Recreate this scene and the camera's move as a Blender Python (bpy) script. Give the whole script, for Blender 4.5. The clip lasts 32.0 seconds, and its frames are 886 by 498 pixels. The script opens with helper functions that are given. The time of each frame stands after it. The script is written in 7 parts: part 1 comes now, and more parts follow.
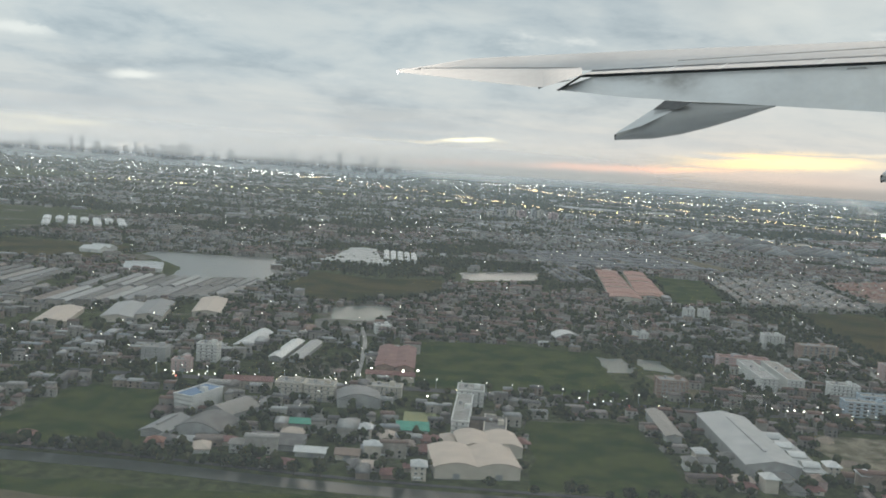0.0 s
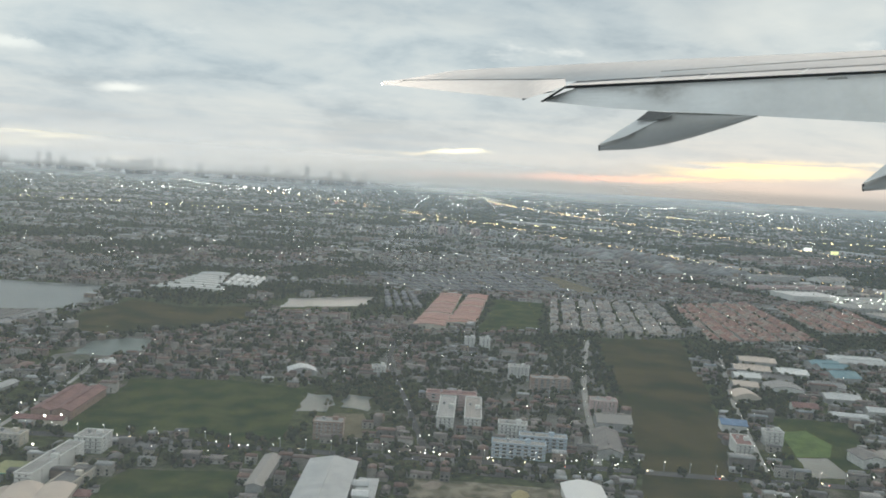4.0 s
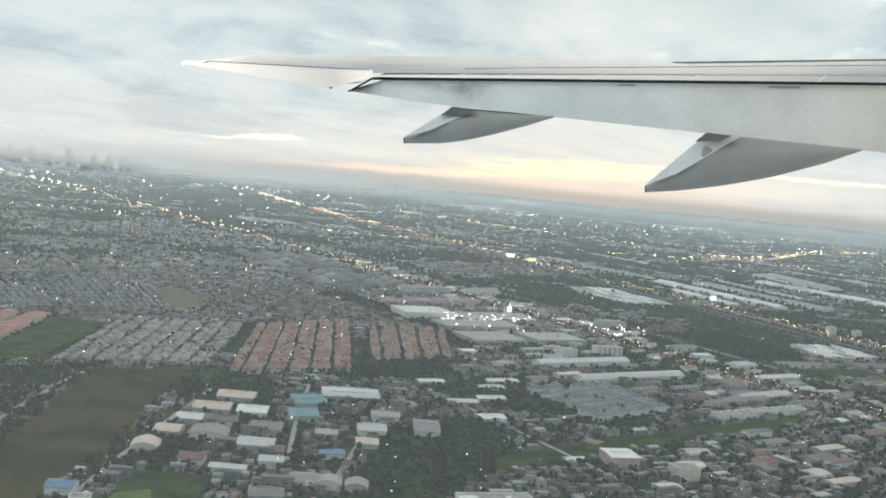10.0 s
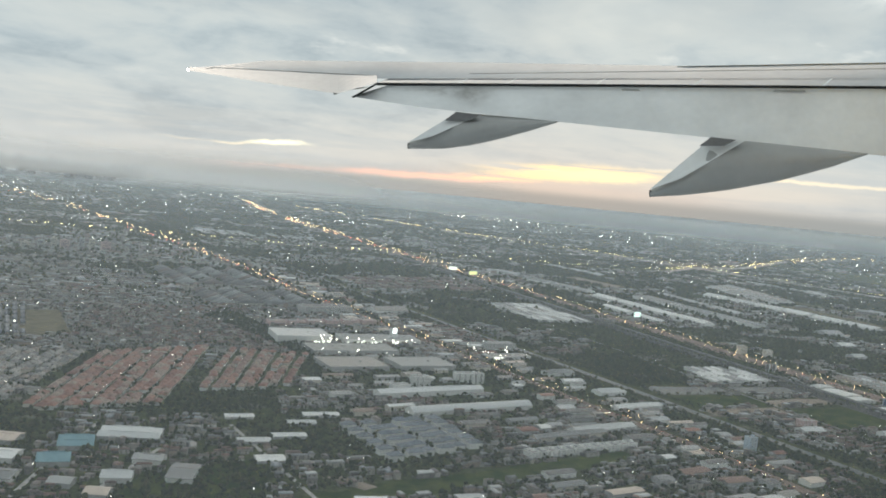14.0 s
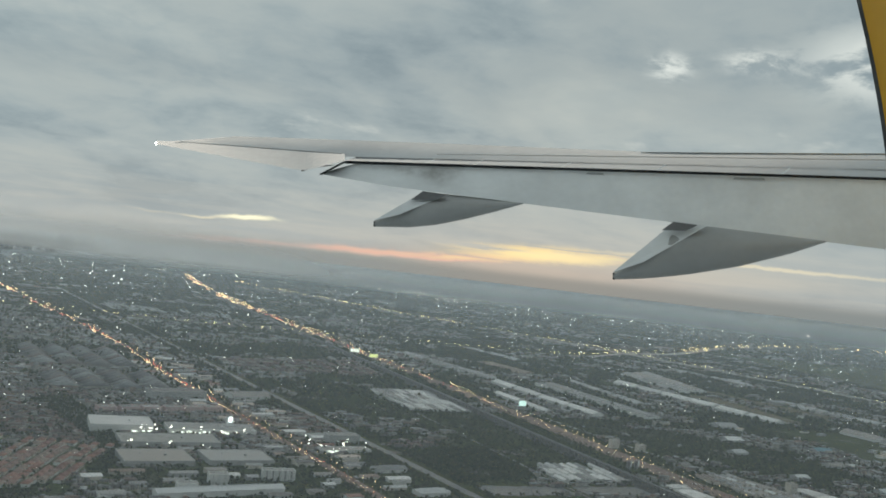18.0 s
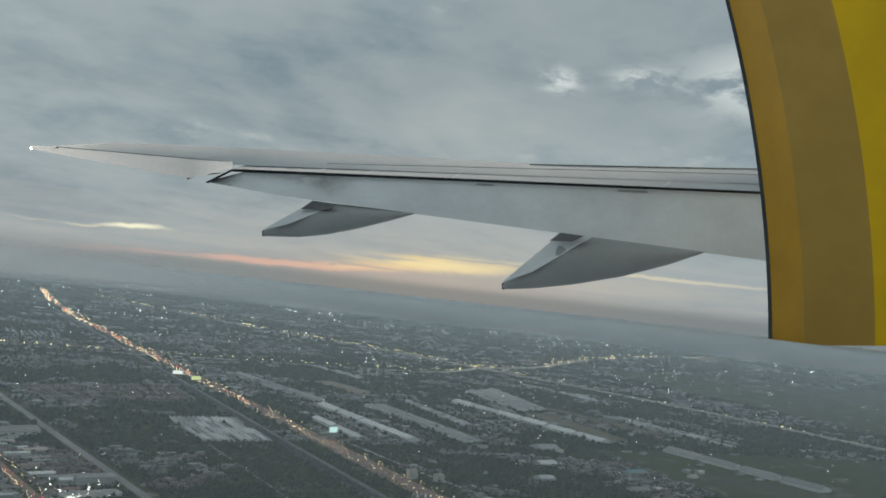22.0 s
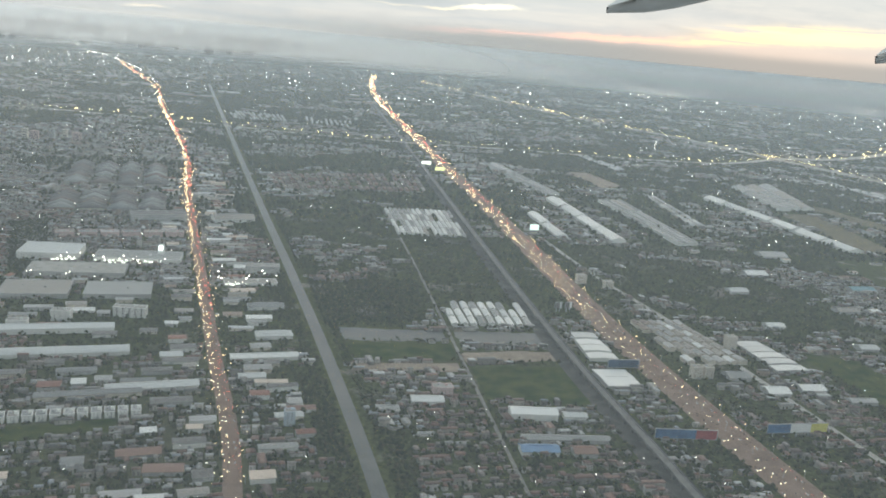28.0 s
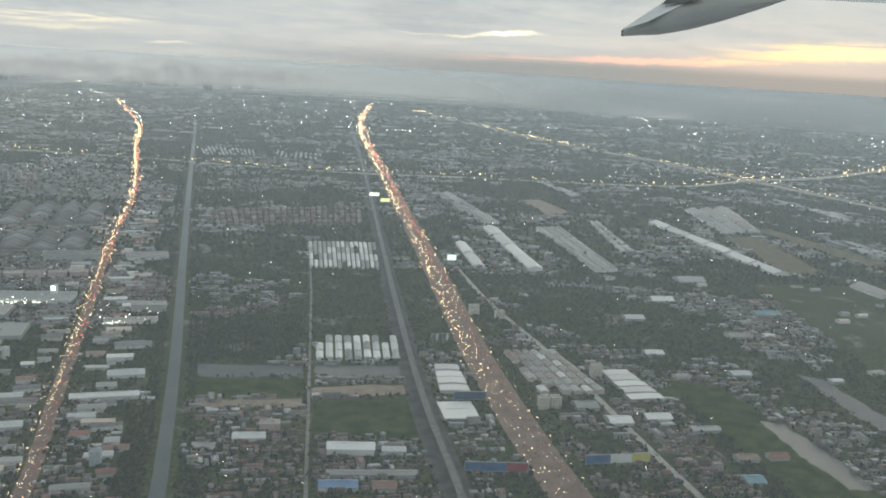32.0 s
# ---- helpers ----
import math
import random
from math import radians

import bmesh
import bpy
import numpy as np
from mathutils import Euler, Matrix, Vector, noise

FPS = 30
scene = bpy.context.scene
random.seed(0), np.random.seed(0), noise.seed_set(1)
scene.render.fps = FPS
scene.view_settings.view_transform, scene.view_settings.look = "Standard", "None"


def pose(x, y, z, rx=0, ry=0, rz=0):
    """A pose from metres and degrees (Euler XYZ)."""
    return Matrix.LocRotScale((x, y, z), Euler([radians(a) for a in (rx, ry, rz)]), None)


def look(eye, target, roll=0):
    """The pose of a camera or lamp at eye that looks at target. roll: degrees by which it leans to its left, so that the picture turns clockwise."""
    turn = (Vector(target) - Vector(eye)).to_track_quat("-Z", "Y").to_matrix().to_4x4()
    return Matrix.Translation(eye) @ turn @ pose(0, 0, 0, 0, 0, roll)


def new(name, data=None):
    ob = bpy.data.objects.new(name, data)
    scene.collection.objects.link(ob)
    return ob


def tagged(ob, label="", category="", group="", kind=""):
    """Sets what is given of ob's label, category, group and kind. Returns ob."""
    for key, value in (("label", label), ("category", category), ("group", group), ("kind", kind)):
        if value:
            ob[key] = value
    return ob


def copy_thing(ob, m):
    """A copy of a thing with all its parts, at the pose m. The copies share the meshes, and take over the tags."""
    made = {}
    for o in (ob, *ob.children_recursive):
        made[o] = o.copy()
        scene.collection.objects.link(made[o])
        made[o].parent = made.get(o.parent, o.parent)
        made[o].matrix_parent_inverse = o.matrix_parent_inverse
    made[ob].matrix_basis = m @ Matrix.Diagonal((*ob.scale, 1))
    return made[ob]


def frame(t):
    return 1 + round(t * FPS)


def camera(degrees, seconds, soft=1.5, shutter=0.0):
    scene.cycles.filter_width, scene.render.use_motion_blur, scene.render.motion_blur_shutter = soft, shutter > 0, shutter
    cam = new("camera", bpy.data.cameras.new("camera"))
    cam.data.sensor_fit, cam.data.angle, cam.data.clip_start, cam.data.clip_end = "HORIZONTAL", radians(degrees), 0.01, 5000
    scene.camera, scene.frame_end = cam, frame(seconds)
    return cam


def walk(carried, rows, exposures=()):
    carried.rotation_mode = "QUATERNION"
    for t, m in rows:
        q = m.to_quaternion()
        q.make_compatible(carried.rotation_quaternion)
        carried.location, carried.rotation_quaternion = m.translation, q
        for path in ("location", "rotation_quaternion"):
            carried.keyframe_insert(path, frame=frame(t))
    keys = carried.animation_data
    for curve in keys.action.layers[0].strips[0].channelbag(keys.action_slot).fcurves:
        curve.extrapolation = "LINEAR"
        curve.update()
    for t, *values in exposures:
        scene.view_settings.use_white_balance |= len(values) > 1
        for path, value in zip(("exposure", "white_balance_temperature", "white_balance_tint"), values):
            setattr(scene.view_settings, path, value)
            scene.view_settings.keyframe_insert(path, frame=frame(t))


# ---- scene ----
# ---- camera and its way ----
cam = camera(52.15, 32.0, soft=1.78)
PATH = [
    (0.0, -0.000, -0.000, 12.973, 85.04, -3.88, -2.76),
    (0.5, 2.529, -0.188, 13.367, 85.14, -3.94, -2.76),
    (1.0, 5.060, -0.365, 13.760, 85.18, -4.05, -2.81),
    (1.5, 7.591, -0.516, 14.139, 85.23, -4.10, -2.92),
    (2.0, 10.126, -0.625, 14.501, 85.39, -3.88, -3.06),
    (2.5, 12.666, -0.682, 14.853, 85.49, -3.82, -3.23),
    (3.0, 15.219, -0.688, 15.216, 85.61, -3.70, -3.34),
    (3.5, 17.799, -0.647, 15.610, 85.71, -3.56, -3.45),
    (5.5, 28.302, -0.306, 17.402, 85.90, -3.48, -3.46),
    (6.0, 30.929, -0.237, 17.863, 85.77, -3.57, -3.95),
    (6.5, 33.523, -0.218, 18.313, 85.50, -4.17, -5.42),
    (7.0, 36.083, -0.268, 18.754, 85.17, -4.63, -8.01),
    (7.5, 38.642, -0.375, 19.204, 85.32, -4.91, -10.93),
    (8.0, 41.239, -0.501, 19.682, 85.76, -5.28, -13.35),
    (8.5, 43.889, -0.621, 20.206, 86.00, -5.68, -14.92),
    (9.0, 46.598, -0.728, 20.775, 86.15, -5.94, -15.73),
    (9.5, 49.360, -0.817, 21.382, 86.15, -5.89, -15.82),
    (10.0, 52.151, -0.910, 22.009, 86.07, -5.62, -15.35),
    (10.5, 54.926, -1.040, 22.639, 85.96, -5.45, -14.82),
    (11.0, 57.660, -1.223, 23.265, 85.87, -5.21, -14.31),
    (11.5, 60.358, -1.444, 23.878, 85.79, -4.90, -13.80),
    (12.0, 63.030, -1.678, 24.467, 85.77, -4.79, -13.71),
    (12.5, 65.683, -1.899, 25.019, 85.82, -4.63, -13.95),
    (13.0, 68.343, -2.090, 25.531, 85.90, -4.67, -14.27),
    (13.5, 71.034, -2.232, 26.000, 86.02, -5.07, -14.50),
    (14.0, 73.763, -2.307, 26.427, 86.32, -5.45, -14.81),
    (14.5, 76.505, -2.292, 26.823, 86.91, -5.74, -15.27),
    (15.0, 79.235, -2.176, 27.189, 87.73, -6.06, -15.74),
    (15.5, 81.936, -1.962, 27.524, 88.83, -6.27, -16.15),
    (17.5, 92.583, -0.739, 28.764, 91.42, -6.70, -16.84),
    (18.0, 95.222, -0.392, 29.109, 91.50, -6.61, -16.77),
    (18.5, 97.834, -0.016, 29.500, 91.69, -6.28, -16.63),
    (19.0, 100.417, 0.372, 29.940, 91.91, -6.11, -17.02),
    (19.5, 102.970, 0.758, 30.427, 92.17, -6.36, -17.78),
    (20.0, 105.488, 1.132, 30.957, 92.41, -6.51, -19.06),
    (20.5, 107.975, 1.484, 31.521, 92.56, -6.37, -20.37),
    (21.0, 110.441, 1.808, 32.108, 92.70, -6.23, -21.67),
    (21.5, 112.896, 2.102, 32.706, 92.83, -6.26, -22.79),
    (22.0, 115.347, 2.362, 33.306, 92.88, -6.45, -23.48),
    (22.5, 117.808, 2.583, 33.901, 92.84, -6.26, -23.87),
    (23.0, 120.290, 2.761, 34.486, 92.68, -6.12, -23.81),
    (23.5, 122.797, 2.892, 35.062, 92.42, -5.63, -23.28),
    (24.0, 125.335, 2.972, 35.627, 91.86, -5.05, -19.51),
    (24.5, 127.904, 2.993, 36.181, 91.78, -4.16, -13.19),
    (25.0, 130.507, 2.948, 36.723, 92.44, -4.60, -8.55),
    (25.5, 133.148, 2.832, 37.252, 88.69, -5.82, -6.05),
    (26.0, 135.832, 2.639, 37.767, 79.60, -5.77, -4.44),
    (26.5, 138.558, 2.364, 38.267, 77.07, -6.11, -3.49),
    (28.5, 149.632, 1.003, 40.184, 76.79, -4.62, -1.30),
    (29.0, 152.458, 0.713, 40.637, 77.09, -4.49, -1.15),
    (29.5, 155.335, 0.480, 41.062, 77.42, -4.33, -1.02),
    (30.0, 158.248, 0.305, 41.453, 77.69, -4.25, -0.89),
    (30.5, 161.181, 0.185, 41.806, 77.90, -4.08, -0.79),
    (31.0, 164.124, 0.104, 42.125, 78.06, -3.87, -0.70),
    (31.5, 167.071, 0.048, 42.422, 78.20, -3.61, -0.51),
    (32.0, 170.019, 0.000, 42.706, 78.39, -3.37, -0.37),
]
LIGHT = ((0.0, 0.08), (0.8, 0.20), (5.5, 0.2), (7.0, 0.28), (9.0, 0.38), (10.3, 0.40), (11.0, 0.33), (12.0, 0.27), (13.0, 0.38), (13.5, 0.32), (14.0, 0.12), (15.0, -0.2), (18.0, -0.4), (19.0, -0.34), (20.0, -0.54),
         (21.0, -0.62), (23.5, -0.66), (24.5, -0.46), (25.3, -0.2), (26.0, 0.12), (27.2, 0.26), (28.5, 0.34), (29.2, 0.28), (30.2, 0.14), (32.0, 0.08))
EXPOSURES = [(t, e - 0.04, round(float(np.interp(t, (0, 3, 7, 9, 13, 15, 18, 20, 24.5, 25.3, 26, 32), (6420, 6440, 6620, 6460, 6620, 6480, 6400, 6180, 6030, 6350, 6480, 6560)))), 5 if t < 17 or t > 25 else 1) for t, e in LIGHT]
walk(cam, [(t, pose(x, y, z, rx, ry, rz)) for t, x, y, z, rx, ry, rz in PATH], EXPOSURES)

# The town stands at 0.069 of its full size: 1 m of it is K here.
K = 0.069
rng = np.random.default_rng(7)

# ---- sky and sun ----
def nodes_of(owner):
    owner.use_nodes = True
    owner.node_tree.nodes.clear()
    return owner.node_tree


class Net:
    """Short way to write node trees."""

    def __init__(self, owner):
        self.tree = nodes_of(owner)

    def add(self, kind, *inputs, **settings):
        node = self.tree.nodes.new(kind)
        if "operation" in settings:
            node.operation = settings["operation"]
        if "smooth" in settings:
            node.interpolation_type = "SMOOTHSTEP"
        for i, value in enumerate(inputs):
            if value is not None:
                self.put(node.inputs[i], value)
        return node

    def put(self, socket, value):
        if isinstance(value, bpy.types.NodeSocket):
            self.tree.links.new(value, socket)
        else:
            socket.default_value = value

    def math(self, op, a, b=0.0, c=0.0, clamp=False):
        node = self.add("ShaderNodeMath", a, b, c, operation=op)
        node.use_clamp = clamp
        return node.outputs[0]

    def mix(self, fac, a, b, blend="MIX"):
        node = self.tree.nodes.new("ShaderNodeMix")
        node.data_type, node.blend_type = "RGBA", blend
        for socket, value in ((node.inputs[0], fac), (node.inputs[6], a), (node.inputs[7], b)):
            if isinstance(value, tuple) and len(value) == 3:
                value = (*value, 1)
            self.put(socket, value)
        return node.outputs[2]

    def noise(self, vector, scale, detail=4.0, rough=0.55, distortion=0.0):
        node = self.tree.nodes.new("ShaderNodeTexNoise")
        if vector is not None:
            self.put(node.inputs["Vector"], vector)
        node.inputs["Scale"].default_value, node.inputs["Detail"].default_value = scale, detail
        node.inputs["Roughness"].default_value, node.inputs["Distortion"].default_value = rough, distortion
        return node.outputs[0]

    def ramp(self, fac, *stops):
        node = self.add("ShaderNodeValToRGB", fac)
        ramp = node.color_ramp
        while len(ramp.elements) < len(stops):
            ramp.elements.new(0.5)
        for e, (at, colour) in zip(ramp.elements, stops):
            e.position = at
            e.color = (*colour, 1) if isinstance(colour, tuple) else (colour, colour, colour, 1)
        return node.outputs[0]

    def smooth(self, value, low, high):
        node = self.add("ShaderNodeMapRange", value, low, high, 0.0, 1.0, smooth=True)
        return node.outputs[0]


SUN_AZ, SUN_EL = 22.5, 4.0
world = bpy.data.worlds.new("world")
scene.world = world
w = Net(world)
way = w.add("ShaderNodeTexCoord").outputs["Generated"]
xyz = w.add("ShaderNodeSeparateXYZ", way)
dx, dy, dz = xyz.outputs
az = w.math("MULTIPLY", w.math("ARCTAN2", dx, dy), 57.2958)
el = w.math("MULTIPLY", w.math("ARCSINE", dz), 57.2958)
# cloud deck seen in perspective
up = w.math("ADD", w.math("MAXIMUM", dz, 0.0), 0.22)
deck = w.add("ShaderNodeCombineXYZ", w.math("DIVIDE", dx, up), w.math("DIVIDE", dy, up), 0.0).outputs[0]
billow = w.noise(deck, 1.5, 7.0, 0.55, 0.4)
wisps = w.noise(deck, 4.6, 6.0, 0.6, 0.3)
puffs = w.noise(deck, 12.0, 5.0, 0.6)
cloud = w.math("ADD", w.math("ADD", w.math("MULTIPLY", billow, 0.62), w.math("MULTIPLY", wisps, 0.32)), w.math("MULTIPLY", puffs, 0.06))
grey = w.ramp(cloud, (0.39, (0.25, 0.292, 0.325)), (0.46, (0.315, 0.352, 0.378)), (0.53, (0.365, 0.392, 0.406)), (0.63, (0.40, 0.418, 0.422)))
# broad darker and lighter reaches of the deck
reach = w.smooth(w.noise(deck, 0.95, 4.0, 0.55, 0.5), 0.38, 0.62)
grey = w.mix(w.math("MULTIPLY", w.smooth(el, 4.0, 12.0), 0.7), grey, w.mix(reach, (0.80, 0.83, 0.86), (1.10, 1.09, 1.07)), "MULTIPLY")
# bright holes in the deck
hole = w.math("MULTIPLY", w.smooth(w.noise(deck, 2.1, 5.0, 0.6), 0.60, 0.72), w.smooth(el, 3.0, 9.0))
grey = w.mix(w.math("MULTIPLY", hole, 0.6), grey, (0.55, 0.55, 0.54))
# warm and hazy towards the horizon
streak_at = w.add("ShaderNodeCombineXYZ", w.math("MULTIPLY", az, 0.11), w.math("MULTIPLY", el, 1.35), 3.0).outputs[0]
streak = w.noise(streak_at, 1.0, 5.0, 0.55, 0.5)
low = w.math("SUBTRACT", 1.0, w.smooth(el, 0.4, 7.0))
grey = w.mix(w.math("MULTIPLY", low, 0.6), grey, w.mix(w.smooth(streak, 0.35, 0.65), (0.36, 0.365, 0.375), (0.47, 0.44, 0.415)))


thin = w.noise(w.add("ShaderNodeCombineXYZ", w.math("MULTIPLY", az, 0.2), w.math("MULTIPLY", el, 3.4), 9.0).outputs[0], 1.0, 4.0, 0.55, 0.6)
bars = w.smooth(thin, 0.36, 0.58)
ragged = w.smooth(wisps, 0.44, 0.56)
el_torn = w.math("ADD", el, w.math("MULTIPLY", w.math("SUBTRACT", w.noise(w.add("ShaderNodeCombineXYZ", w.math("MULTIPLY", az, 0.55), w.math("MULTIPLY", el, 0.8), 4.0).outputs[0], 1.0, 4.0, 0.6), 0.5), 0.5))


def lobe(a0, e0, wa, we, slope):
    """A long opening in the clouds round a bearing and a height, rising towards the east by the slope."""
    da = w.math("SUBTRACT", az, a0)
    a = w.math("DIVIDE", da, wa)
    e = w.math("DIVIDE", w.math("SUBTRACT", w.math("SUBTRACT", el_torn, e0), w.math("MULTIPLY", da, slope)), we)
    r = w.math("ADD", w.math("MULTIPLY", a, a), w.math("MULTIPLY", e, e))
    return w.math("POWER", 2.718, w.math("MULTIPLY", w.math("POWER", r, 1.5), -1.0))


# bluish haze bank on the horizon
bank = w.math("SUBTRACT", 1.0, w.smooth(el, -0.3, 1.3))
bank = w.math("MULTIPLY", bank, w.math("ADD", w.math("MULTIPLY", w.smooth(az, -17.0, 6.0), 0.75), 0.22))
sky = w.mix(bank, grey, (0.182, 0.194, 0.203))
for a0, e0, wa, we, slope, colour, how, kind in (
        (21.0, 0.95, 11.0, 0.60, 0.01, (0.46, 0.37, 0.325), 0.5, ""),        # warm haze under the glow
        (7.5, 0.62, 6.5, 0.20, 0.035, (0.55, 0.385, 0.35), 0.85, "barred"),   # pink band
        (13.6, 0.86, 5.0, 0.20, 0.03, (0.70, 0.43, 0.35), 1.0, ""),
        (18.5, 1.20, 3.6, 0.22, 0.06, (0.78, 0.52, 0.35), 0.95, "barred"),
        (23.0, 1.85, 5.2, 0.48, 0.04, (0.88, 0.65, 0.34), 1.0, "barred"),     # yellow opening
        (24.3, 1.78, 3.6, 0.30, 0.03, (0.95, 0.74, 0.40), 0.9, ""),
        (33.0, 1.65, 9.0, 0.60, 0.0, (0.48, 0.44, 0.40), 0.5, ""),
        (35.5, 2.45, 8.5, 0.13, 0.0, (0.66, 0.58, 0.46), 0.9, ""),
        (4.2, 1.98, 1.75, 0.15, 0.08, (1.0, 0.90, 0.66), 1.0, ""),            # small bright slot
        (1.6, 1.73, 1.3, 0.09, 0.05, (0.62, 0.56, 0.46), 0.9, ""),
        (-1.4, 1.72, 1.4, 0.06, 0.0, (0.50, 0.47, 0.42), 0.7, ""),
        (-21.8, 1.35, 4.2, 0.28, 0.03, (0.66, 0.60, 0.46), 0.9, "barred"),
        (-22.5, 0.80, 3.0, 0.14, 0.02, (0.60, 0.55, 0.45), 0.7, ""),
        (-16.1, 0.25, 1.3, 0.08, 0.0, (0.60, 0.54, 0.46), 0.8, ""),
        (-16.2, 4.4, 1.3, 0.26, 0.02, (0.56, 0.56, 0.54), 0.9, ""),
        (-22.5, 6.4, 2.2, 0.35, 0.02, (0.52, 0.53, 0.52), 0.8, "ragged"),
        (29.4, 14.0, 1.3, 0.8, 0.0, (0.66, 0.66, 0.65), 1.0, "ragged"),
        (34.6, 14.5, 2.0, 0.7, 0.0, (0.62, 0.62, 0.61), 1.0, "ragged"),
        (42.0, 14.6, 4.5, 2.0, 0.0, (0.66, 0.66, 0.645), 1.0, "ragged")):
    f = lobe(a0, e0, wa, we, slope)
    if kind:
        f = w.math("MULTIPLY", f, ragged if kind == "ragged" else bars)
    sky = w.mix(w.math("MULTIPLY", f, how), sky, colour)
# the bank thickens to a veil right at the horizon under the glow
veil = w.math("MULTIPLY", w.math("SUBTRACT", 1.0, w.smooth(el, 0.05, 0.75)), w.smooth(az, -2.0, 8.0))
sky = w.mix(w.math("MULTIPLY", veil, 0.97), sky, (0.212, 0.231, 0.241))
nishita = w.add("ShaderNodeTexSky")
nishita.sky_type, nishita.sun_disc = "NISHITA", False
nishita.sun_elevation, nishita.sun_rotation = radians(SUN_EL), radians(SUN_AZ)
clear = w.add("ShaderNodeBackground", nishita.outputs[0], 0.12)
clouds = w.add("ShaderNodeBackground", sky, 1.62)
both = w.add("ShaderNodeMixShader", 0.985, clear.outputs[0], clouds.outputs[0])
w.add("ShaderNodeOutputWorld", both.outputs[0])

sun = new("sun", bpy.data.lights.new("sun", "SUN"))
sun.data.energy, sun.data.angle, sun.data.color = 0.85, radians(60), (1.0, 0.78, 0.62)
sun.matrix_world = look((0, 0, 50), (-math.sin(radians(SUN_AZ)) * 50, -math.cos(radians(SUN_AZ)) * 50, 50 - 50 * math.tan(radians(20))))

# ---- materials ----
def material(name, build, rough=0.8, metal=0.0, spec=0.3, bump=None):
    m = bpy.data.materials.new(name)
    net = Net(m)
    colour = build(net) if callable(build) else build
    bsdf = net.add("ShaderNodeBsdfPrincipled")
    if isinstance(colour, tuple) and len(colour) == 3:
        colour = (*colour, 1)
    net.put(bsdf.inputs["Base Color"], colour)
    bsdf.inputs["Roughness"].default_value, bsdf.inputs["Metallic"].default_value = rough, metal
    bsdf.inputs["Specular IOR Level"].default_value = spec
    if bump:
        scale, height = bump
        node = net.add("ShaderNodeBump")
        node.inputs["Strength"].default_value, node.inputs["Distance"].default_value = 0.6, height
        pos = net.add("ShaderNodeNewGeometry").outputs["Position"]
        net.tree.links.new(net.noise(pos, scale, 4.0), node.inputs["Height"])
        net.tree.links.new(node.outputs[0], bsdf.inputs["Normal"])
    net.add("ShaderNodeOutputMaterial", bsdf.outputs[0])
    return m


def place(net):
    return net.add("ShaderNodeNewGeometry").outputs["Position"]


def by_island(*colours):
    """One of the colours for each loose piece, with grime on it."""
    def build(net):
        geo = net.add("ShaderNodeNewGeometry")
        stops = [(i / len(colours), c) for i, c in enumerate(colours)]
        node_colour = net.ramp(geo.outputs["Random Per Island"], *stops)
        node_colour.node.color_ramp.interpolation = "CONSTANT"
        grime = net.noise(geo.outputs["Position"], 5.0, 5.0)
        tone = net.noise(geo.outputs["Position"], 0.35, 2.0)
        c = net.mix(0.55, node_colour, net.ramp(grime, (0.3, 0.45), (0.75, 1.0)), "MULTIPLY")
        return net.mix(0.3, c, net.ramp(tone, (0.3, 0.55), (0.7, 1.0)), "MULTIPLY")
    return build


def by_object(*colours):
    def build(net):
        info = net.add("ShaderNodeObjectInfo")
        node_colour = net.ramp(info.outputs["Random"], *[(i / len(colours), c) for i, c in enumerate(colours)])
        node_colour.node.color_ramp.interpolation = "CONSTANT"
        grime = net.noise(place(net), 5.0, 5.0)
        return net.mix(0.5, node_colour, net.ramp(grime, (0.3, 0.5), (0.75, 1.0)), "MULTIPLY")
    return build


def worn(a, b, scale=3.0, fine=14.0):
    def build(net):
        p = place(net)
        c = net.mix(net.smooth(net.noise(p, scale, 5.0), 0.35, 0.65), a, b)
        return net.mix(0.35, c, net.ramp(net.noise(p, fine, 4.0), (0.3, 0.5), (0.7, 1.0)), "MULTIPLY")
    return build


def wing_paint(colour):
    """Even paint with faint smudges and soft streaks of soot."""
    def build(net):
        p = place(net)
        soft = net.ramp(net.noise(p, 0.0035, 3.0, 0.5), (0.35, 0.86), (0.65, 1.0))
        fine = net.ramp(net.noise(p, 0.03, 3.0, 0.5), (0.3, 0.95), (0.7, 1.0))
        return net.mix(1.0, net.mix(1.0, colour, soft, "MULTIPLY"), fine, "MULTIPLY")
    return build


def glow(name, colour, power):
    m = bpy.data.materials.new(name)
    net = Net(m)
    e = net.add("ShaderNodeEmission", (*colour, 1), power)
    net.add("ShaderNodeOutputMaterial", e.outputs[0])
    return m


def ground_colour(net):
    p = place(net)
    big = net.noise(p, 0.018, 3.0)
    mid = net.noise(p, 0.12, 5.0, 0.6)
    fine = net.noise(p, 1.6, 6.0, 0.65)
    green = net.mix(net.smooth(fine, 0.35, 0.65), (0.036, 0.046, 0.019), (0.082, 0.090, 0.038))
    earth = net.mix(net.smooth(fine, 0.35, 0.65), (0.12, 0.105, 0.085), (0.22, 0.20, 0.175))
    c = net.mix(net.smooth(mid, 0.55, 0.70), green, earth)
    return net.mix(net.smooth(big, 0.5, 0.7), c, net.mix(0.5, c, (0.10, 0.095, 0.07)))


